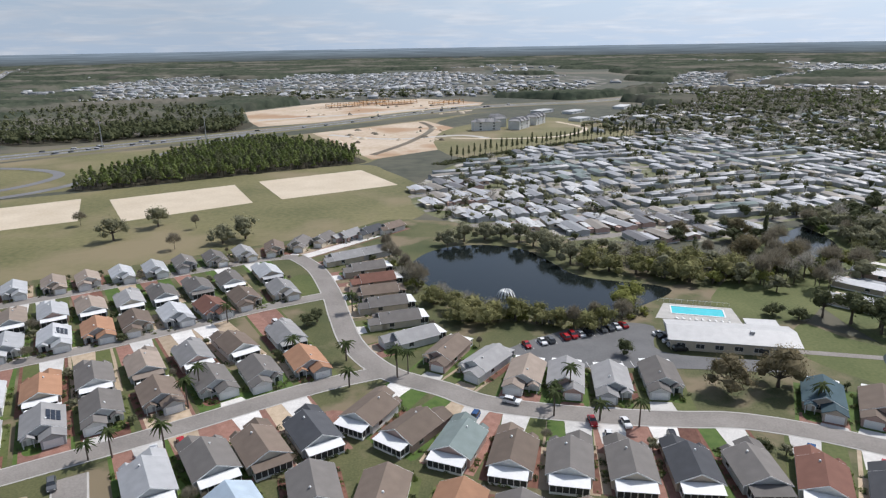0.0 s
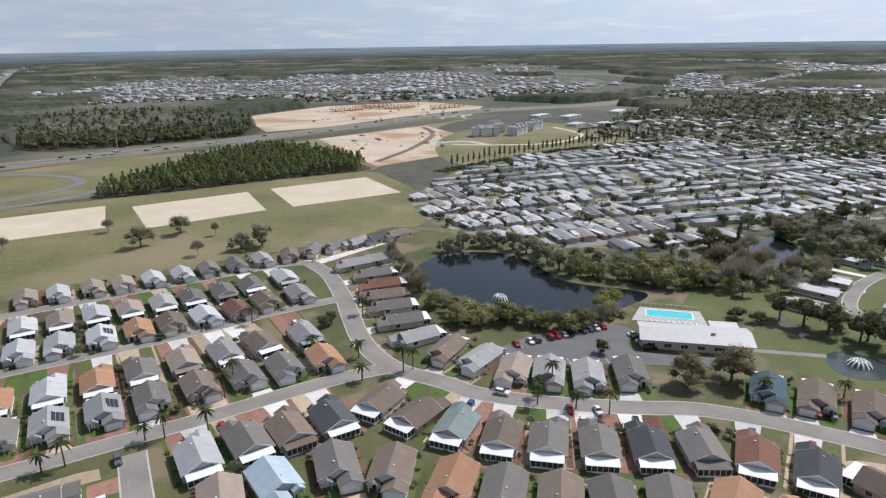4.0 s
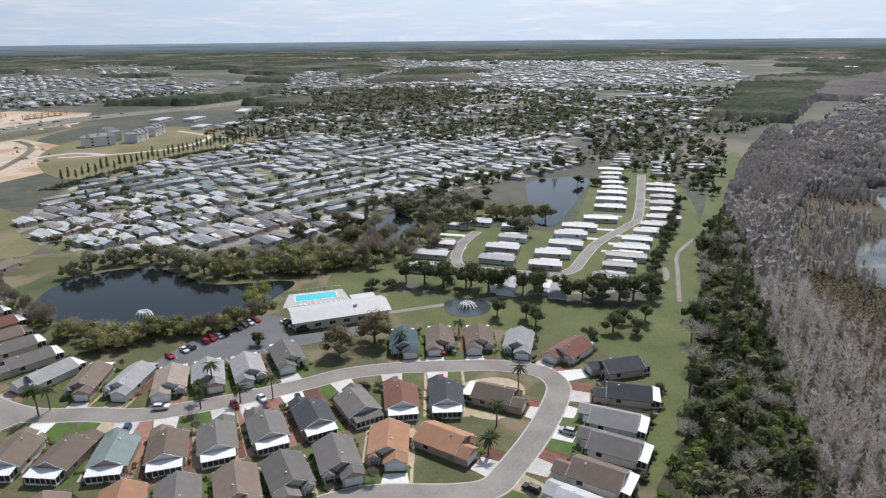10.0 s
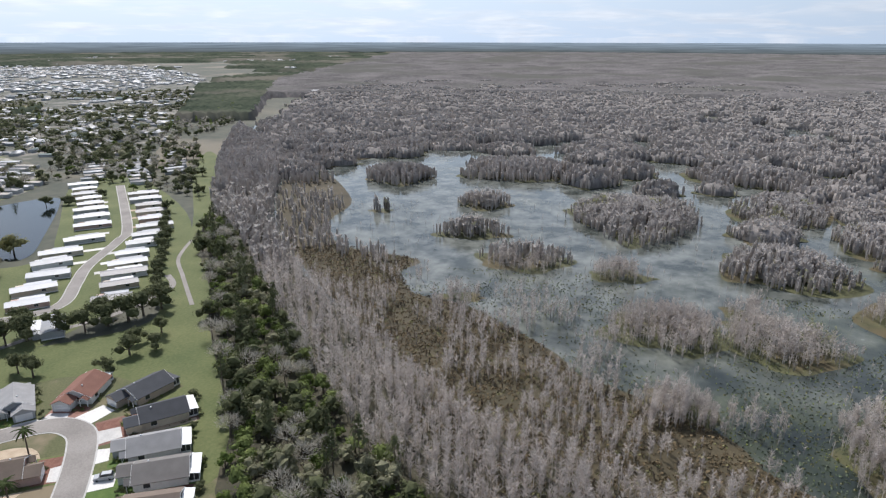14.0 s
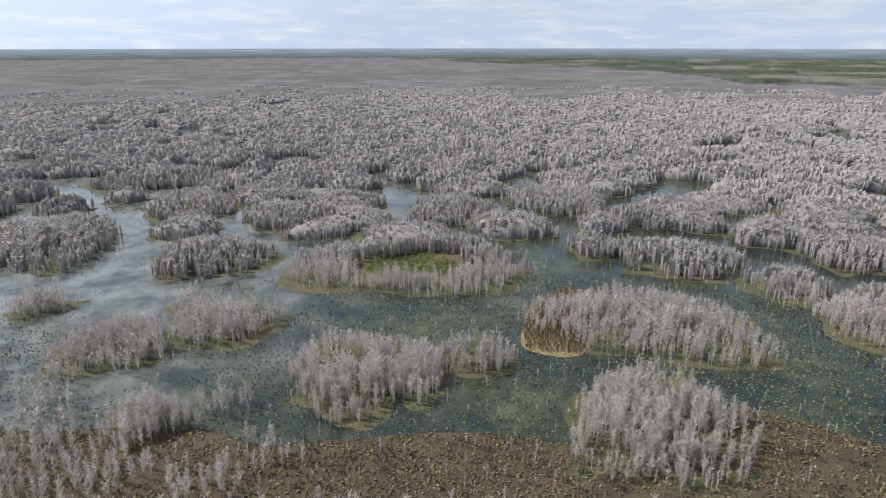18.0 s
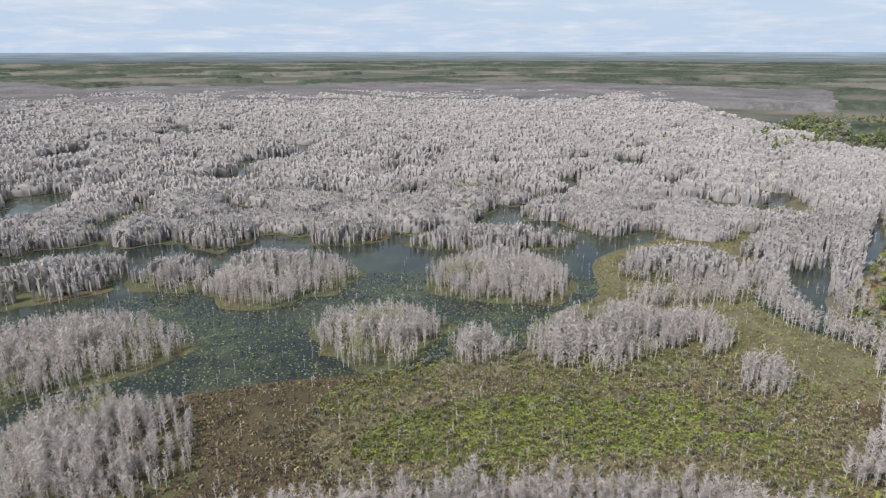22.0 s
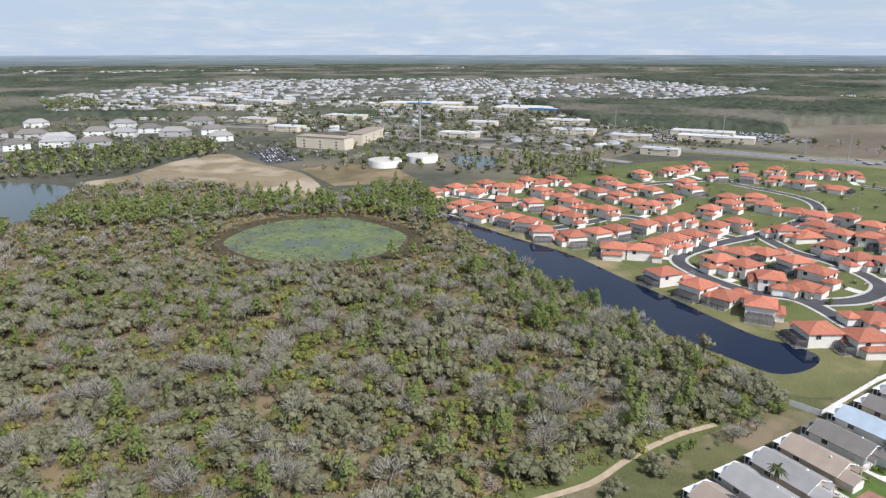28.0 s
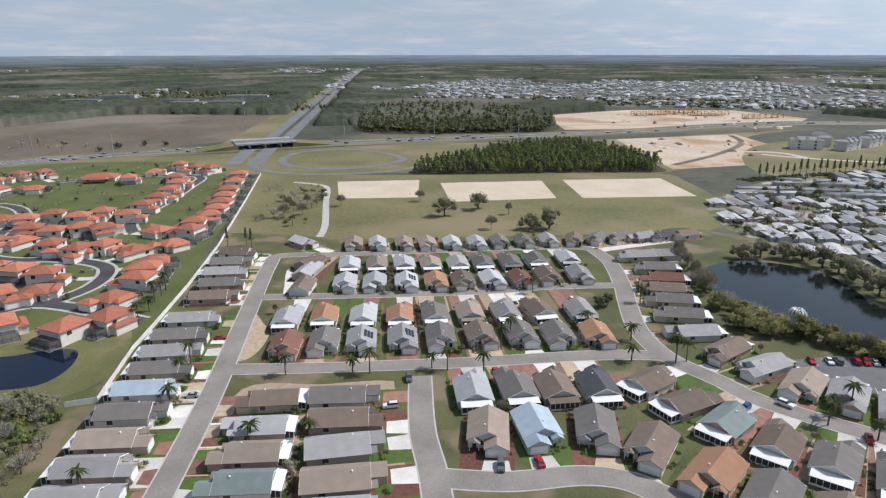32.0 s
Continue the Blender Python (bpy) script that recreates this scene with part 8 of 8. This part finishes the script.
M_TWIG = lit_through(mat("brown_grey_twigs", (0.2, 0.175, 0.125), (0.31, 0.28, 0.21), 0.1, islands=0.3))
TREE_KINDS = (("oak", lambda q: broad(201 + q, 760, 10.0 + q * 0.03, 6.2 - q * 0.02, 0.62, 13), M_DARK, "dark green broad oak"), ("green", lambda q: broad(202 + q, 760, 10.0 - q * 0.04, 5.6 + q * 0.02, 0.6, 12), leaf("olive_spring_leaves", (0.19, 0.19, 0.075), (0.31, 0.295, 0.14), 0.3), "olive green spreading tree"),
              ("grey", lambda q: broad(203 + q, 700, 9.5 + q * 0.03, 5.6, 0.62, 12), M_OAK, "grey green oak"), ("bare", lambda q: bare(204 + q, 900, 11.0, 4.6 - q * 0.03, 0.09), M_TWIG, "leafless grey tree"),
              ("pine", lambda q: broad(205 + q, 600, 9.0 + q * 0.04, 4.6, 0.58, 10), M_DARK, "dark rounded evergreen"), ("yellow", lambda q: broad(206 + q, 700, 8.5, 5.6, 0.58, 11), M_YELLOW, "yellow green round tree"),
              ("column", lambda q: pine(207 + q, 200, 11.0, 1.4, 0.8), M_DARK, "narrow dark conifer"), ("brown", lambda q: broad(208 + q, 1700, 13.5, 6.4, 0.5, 15, 0.16), leaf("brown_budding_twigs", (0.16, 0.135, 0.075), (0.26, 0.22, 0.13), 0.35), "tall brown budding tree"))
TREES = {kind: ([tree_parts(grow(0)), tree_parts(grow(50))], leaves, label) for kind, grow, leaves, label in TREE_KINDS}


def tree(kind, x, y, size=1.0, where=""):
    kits, leaves, label = TREES[kind]
    trunk, crown = rng.choice(kits)
    t = thing("tree", x, y, rng.uniform(0, 6.28), 0.0, size * rng.uniform(0.9, 1.1), label=label + " " + where, category="tree")
    part("trunk", trunk, M_BARK, t)
    part("crown", crown, leaves, t)
    return t


for kind, where, size, places in (
        ("grey", "standing in the dry meadow", 1.45, ((-152, 371), (-107, 338), (-98, 345), (-164, 346))), ("bare", "standing in the dry meadow", 0.75, ((-127, 329), (-196, 376), (-130, 366), (-250, 302), (-254, 316), (-256, 333), (-236, 342), (-262, 322), (-244, 312))),
        ("column", "beside the boundary wall", 0.9, ((-224, 243), (-230, 246), (-237, 240))),
        ("grey", "leaning over the pond bank", 1.15, ((2, 328), (10, 334), (20, 337), (28, 338), (36, 331), (42, 325), (47, 316), (50, 308), (54, 298))),
        ("green", "beside the pond", 1.2, ((60, 292), (68, 288), (78, 284), (88, 279), (96, 274), (64, 300), (84, 296), (99, 284), (110, 276), (92, 290), (104, 296), (118, 284))),
        ("green", "on the near pond bank", 1.0, ((-4, 256), (3, 249), (10, 246), (17, 243), (24, 240), (31, 237), (38, 234), (46, 231), (52, 234), (6, 240), (14, 237))),
        ("bare", "beside the pond", 0.85, ((-20, 300), (-16, 290), (-24, 308), (-12, 282), (-26, 318), (-10, 272), (50, 236), (60, 238), (42, 231))),
        ("yellow", "beside the car park", 1.15, ((62, 247), (68, 252))), ("brown", "between the street and the car park", 1.15, ((76, 190), (90, 192))),
        ("oak", "beside the street", 0.6, ((54, 213), (-44, 241), (112, 240), (119, 236), (-47, 238))),
        ("pine", "along the golf path", 1.4, ((128, 238), (134, 232), (139, 224), (146, 217), (153, 210), (157, 206), (163, 199), (168, 195), (175, 187), (180, 181), (186, 176), (192, 172), (198, 170), (205, 167), (211, 172), (142, 229), (150, 219), (171, 199), (190, 182))),
        ("pine", "beside the fairway", 0.95, ((154, 149), (148, 178), (147, 171), (140, 186), (185, 152), (174, 146), (168, 152), (177, 156), (289, 226), (280, 222), (270, 214), (260, 208), (250, 201), (241, 196), (232, 189), (224, 184), (300, 236), (312, 244), (324, 252), (338, 262))),
        ("bare", "beside the creek pond", 1.1, ((140, 304), (137, 291), (143, 278), (150, 296), (146, 312), (152, 318), (158, 286), (166, 280), (134, 282), (128, 276), (122, 270), (148, 268), (140, 262))),
        ("column", "beside the creek pond", 1.1, ((156, 337), (152, 330), (148, 322))),
        ("grey", "beside the creek pond", 1.2, ((188, 322), (192, 336), (186, 306), (176, 292), (196, 314), (200, 328), (206, 330), (216, 322), (210, 342), (222, 336), (190, 350), (174, 366), (193, 365))),
        ("green", "beside the far pond", 1.4, ((232, 296), (240, 290), (247, 284), (226, 304))), ("oak", "among the mobile homes", 0.8, ((143, 344), (130, 352), (110, 330), (338, 336), (330, 346), (360, 330), (252, 350), (270, 380), (300, 392), (330, 386), (220, 372), (236, 382)))):
    for x, y in places:
        tree(kind, x, y, size, where)
for i in range(34):
    x, y = rng.uniform(112, 232), rng.uniform(250, 352)
    if not inside([(152, 290), (152, 345), (186, 350), (188, 318), (166, 286)], x, y) and not inside([(140, 200), (140, 262), (230, 262), (240, 300), (400, 300)], x, y):
        tree(rng.choice(("grey", "bare", "green", "brown", "oak")), x, y, rng.uniform(0.7, 1.15), "in the grove beside the creek pond")
for i in range(40):
    x, y = rng.uniform(-5, 420), rng.uniform(370, 540)
    if inside(PARKD, x, y):
        tree(rng.choice(("oak", "grey", "bare", "oak")), x, y, rng.uniform(0.45, 0.75), "among the mobile homes")
for i in range(46):
    t = i / 45
    tree("column", 8 + 220 * t, 556 + 206 * t - 60 * t * t + 3 * math.sin(i * 2.1), rng.uniform(0.9, 1.4), "along the mobile home park edge")
wood("hedge_line", [shrub(301, 40, 2.2, 1.0), shrub(302, 40, 1.8, 0.9)], (1, 1), [(-8, 548), (4, 544), (58, 598), (112, 642), (214, 694), (240, 702), (238, 708), (210, 701), (108, 649), (54, 605)], 2.4, 303, [M_BARK, M_DARK], label="dense dark hedge along the mobile home park", category="hedge")

wood("pond_bank_shrubs", NEAR, (1, 1, 2, 2, 0.3, 3, 2, 4, 4, 3), [(-12, 268), (-2, 258), (8, 250), (24, 238), (46, 228), (60, 236), (74, 246), (72, 250), (46, 236), (26, 244), (8, 257), (-6, 270), (-18, 300), (-24, 304)], 2.6, 307, WOOD_MATS, shift=[0, 2, 3, 3, 1, 2, 0, 2, 0, 3], size=(0.6, 1.1), label="olive and bare shrubs along the near pond bank", category="shrubs")
wood("pond_wood", DNEAR, (4, 4, 3, 3, 1, 4), [(58, 304), (92, 274), (118, 262), (150, 262), (168, 284), (150, 300), (120, 298), (96, 308), (70, 320)], 7.5, 305, WOOD_MATS, shift=[0, 2, 3, 0, 4, 2], label="dense wood of oaks and budding trees beyond the pond", category="wood")
wood("homes_wood", DNEAR, (4, 3, 2, 3, 1, 2), [(190, 300), (250, 370), (300, 392), (420, 400), (520, 430), (640, 520), (520, 540), (420, 430), (300, 402), (220, 392), (170, 362), (180, 345)], 11, 306, WOOD_MATS, shift=[4, 0, 3, 4, 4, 5], label="dark trees between the mobile homes and the far pond", category="wood")

# ---- palms ----


def palm_kit(seed, h):
    r = np.random.RandomState(seed)
    q = []
    for i in range(22):
        a, up = i * 2.4 + r.uniform(-0.2, 0.2), r.uniform(-0.5, 1.0)
        L = r.uniform(1.9, 2.6)
        p = np.array((0, 0, h))
        side = np.array((-math.sin(a), math.cos(a), 0))
        for k in range(3):
            t = (k + 1) / 3
            n = np.array((math.cos(a) * L * t, math.sin(a) * L * t, h + up * L * t * 0.75 - 1.5 * t * t))
            w0, w1 = 0.34 * (1 - 0.2 * k), 0.34 * (1 - 0.2 * (k + 1)) if k < 2 else 0.03
            q.append(np.stack([p - side * w0 - (0, 0, 0.12), p, n, n - side * w1 - (0, 0, 0.12)]))
            q.append(np.stack([p, p + side * w0 - (0, 0, 0.12), n + side * w1 - (0, 0, 0.12), n]))
            p = n
    return kit_of(np.stack(q), trunk_quads(h, 0.2, 0.14, 0.0, 6))


PALMS = [tree_parts(palm_kit(401, 6.0)), tree_parts(palm_kit(402, 4.5)), tree_parts(palm_kit(403, 7.0))]
for i, (x, y) in enumerate(((-99, 153), (-83, 164), (-78, 165), (-67, 168), (-27, 196), (33, 190), (27, 179.5), (38, 177), (47, 174), (95, 181), (119, 181), (-14, 201), (-33, 250), (-47, 217), (-68, 186), (-138, 111), (-233, 288), (-154, 134), (-122, 141), (-104, 151), (-68, 195), (-75, 242), (-30, 212), (-11, 203), (28, 185), (-107, 108), (-92, 113), (-128, 76), (-152, 128), (113, 138), (96, 126), (86, 116), (-208, 168), (-215, 180), (-202, 160), (-196, 150), (-211, 174))):
    t = thing("palm_tree", x, y, i * 1.3, 0.0, rng.uniform(1.05, 1.35), label="slender green palm tree beside the street", category="palm", group="palms")
    part("trunk", PALMS[i % 3][0], M_BARK, t)
    part("fronds", PALMS[i % 3][1], M_PALM, t)

# shrubs and hedges in the gardens
garden = []
for x, y, a, w, d, gx, gd, dist, road in HOUSES:
    c, s = math.cos(a), math.sin(a)
    for k in range(rng.randint(18, 32)):
        if rng.random() < 0.55:
            px, py = rng.uniform(-w / 2, w / 2), -d / 2 - rng.uniform(0.6, 3.4)
            if abs(px - gx) < w * 0.3:
                py = d / 2 + rng.uniform(3.8, 4.6)
        else:
            px, py = rng.choice((-1, 1)) * (w / 2 + rng.uniform(0.5, 1.4)), rng.uniform(-d / 2 - 2, d / 2 + 3)
        z = rng.uniform(0.4, 1.25)
        garden.append((rng.randint(0, 2), x + px * c - py * s, y + px * s + py * c, 0, rng.uniform(0, 6), z, z * rng.uniform(0.8, 1.6), rng.choice((0, 0, 0, 1, 2))))
joined("garden_shrubs", [shrub(411, 26, 0.95, 0.45), shrub(412, 22, 0.8, 0.4), shrub(413, 26, 1.1, 0.5)], garden, [M_BARK, M_DARK, M_PINE, M_SPRING], label="clipped dark green garden shrubs beside the houses", category="shrubs")
for i, (x, y, a, w, d, gx, gd, dist, road) in enumerate(HOUSES):
    if rng.random() < 0.42:
        s = rng.choice((-1, 1))
        px, py = s * (w / 2 + 1.6), rng.choice((-d / 2 - 3, d / 2 + 4.5))
        tree(rng.choice(("pine", "grey", "oak", "bare")), x + px * math.cos(a) - py * math.sin(a), y + px * math.sin(a) + py * math.cos(a), rng.uniform(0.25, 0.42), "in a small garden")

# ---- cars ----
PAINT = {"white": (0.75, 0.75, 0.74), "silver": (0.42, 0.43, 0.44), "black": (0.02, 0.02, 0.022), "grey": (0.12, 0.125, 0.13), "red": (0.4, 0.02, 0.025), "blue": (0.03, 0.08, 0.2), "tan": (0.35, 0.3, 0.23)}
M_PAINT = {k: mat(k + "_car_paint", tuple(c * 0.92 for c in v), v, 0.6, rough=0.25, spec=0.5) for k, v in PAINT.items()}
M_TYRE = mat("tyre_rubber", (0.015, 0.015, 0.015), (0.03, 0.03, 0.03), 3.0, rough=0.9)


def profile(bm, pts, half, inset=0.0):
    """A car shape: a side outline, drawn in towards its top."""
    n = len(pts)
    top = max(z for _, z in pts)
    low = min(z for _, z in pts)
    sides = []
    for s in (-1, 1):
        sides.append([bm.verts.new((s * (half - inset * (z - low) / (top - low)), y, z)) for y, z in pts])
    for i in range(n):
        j = (i + 1) % n
        bm.faces.new((sides[0][i], sides[0][j], sides[1][j], sides[1][i]))
    bm.faces.new(sides[0])
    bm.faces.new(sides[1][::-1])


CAR = {"sedan": (made("body", profile, [(-2.3, 0.3), (-2.35, 0.65), (-2.2, 0.85), (-0.9, 0.98), (1.6, 1.0), (2.25, 0.92), (2.3, 0.3)], 0.9, 0.06), made("cabin", profile, [(-0.95, 0.96), (-0.25, 1.42), (1.0, 1.44), (1.75, 0.98)], 0.84, 0.18), made("roof_panel", profile, [(-0.22, 1.43), (0.0, 1.47), (0.85, 1.48), (1.0, 1.445)], 0.64, 0.02)),
       "suv": (made("body", profile, [(-2.3, 0.35), (-2.35, 0.75), (-2.2, 1.0), (-1.0, 1.12), (2.2, 1.15), (2.3, 0.35)], 0.95, 0.05), made("cabin", profile, [(-1.05, 1.1), (-0.4, 1.68), (1.9, 1.7), (2.22, 1.13)], 0.88, 0.16), made("roof_panel", profile, [(-0.38, 1.69), (-0.1, 1.74), (1.7, 1.75), (1.88, 1.71)], 0.7, 0.03))}
WHEEL = made("wheel", lambda bm: bmesh.ops.create_cone(bm, cap_ends=True, segments=12, radius1=0.34, radius2=0.34, depth=0.24, matrix=Matrix.Rotation(math.pi / 2, 4, "Y")))
LAMP = slab(0.35, 0.06, 0.16)
M_LAMP = mat("headlight_glass", (0.6, 0.6, 0.58), (0.7, 0.7, 0.68), 2.0, rough=0.2)


def car(x, y, heading, colour, where, kind=None, z=0.13):
    kind = kind or rng.choice(("sedan", "suv"))
    c = thing("car", x, y, heading, z, label=colour + (" saloon car " if kind == "sedan" else " sport utility car ") + where, category="car")
    body, cabin, top = CAR[kind]
    part("body", body, M_PAINT[colour], c)
    part("cabin", cabin, M_GLASS, c, "dark car windows")
    part("roof_panel", top, M_PAINT[colour], c)
    for sx in (-0.82, 0.82):
        for sy in (-1.45, 1.4):
            part("wheel", WHEEL, M_TYRE, c, at=pose(sx, sy, 0.34))
        part("headlight", LAMP, M_LAMP, c, at=pose(sx * 0.75, -2.33, 0.62))


for x, y, a, col, where in ((17, 186, 65, "white", "on the curving street"), (-86, 154.5, 30, "grey", "at the rounded street corner"), (-83, 138, -55, "white", "parked on a drive"), (-104, 78, 33, "blue", "driving on the street"), (36, 176, 0, "red", "parked on a drive"), (44, 175, 5, "white", "parked on a drive"), (106, 172, -20, "red", "parked on a drive"), (110, 171, -20, "grey", "parked on a drive"), (-52, 202, 30, "black", "parked on a drive")):
    car(x, y, radians(a), col, where)
n_car = 0
for x, y, a, w, d, gx, gd, dist, road in HOUSES:
    room = dist - 3.4 - d / 2 - gd
    if rng.random() < 0.36 and room > 4.2 and n_car < 48:
        py = -d / 2 - gd - 2.6
        px = gx + rng.choice((-1, 1)) * w * 0.11
        car(x + px * math.cos(a) - py * math.sin(a), y + px * math.sin(a) + py * math.cos(a), a + rng.choice((0, math.pi)), rng.choice(("white", "silver", "grey", "black", "red", "white", "blue", "tan")), "parked on a drive", z=0.1)
        n_car += 1
for i in range(14):
    if i not in (1, 4, 9):
        car(25.3 + 2.6 * i, 219.5 + 1.05 * i, radians(15 + 180 * (i % 2)), rng.choice(("white", "black", "grey", "red", "silver")), "parked beside the pond")
for i in range(5):
    car(69 + 0.6 * i, 226 - 2.8 * i, radians(90), rng.choice(("white", "black", "silver")), "parked beside the clubhouse")
# traffic far off on the highway
moving = []
hr = random.Random(8)
for off in (-11, -7, 7, 11):
    for i in range(16):
        t = hr.uniform(0.2, 0.75) * (len(hw) - 2)
        k = int(t)
        q, d = hw[k].lerp(hw[k + 1], t - k), (hw[k + 1] - hw[k]).normalized()
        car_at = q + Vector((-d.y, d.x)) * off
        moving.append((0, car_at.x, car_at.y, 0.17, math.atan2(d.y, d.x) + math.pi / 2, 1.0, 1.0, hr.choice((0, 1, 2))))
joined("highway_traffic", [quads_of_box(1.9, 4.6, 1.3, 0.2)], moving, [M_PAINT["grey"], M_PAINT["white"], M_PAINT["black"], M_PAINT["silver"]], label="small cars far off on the highway", category="cars")
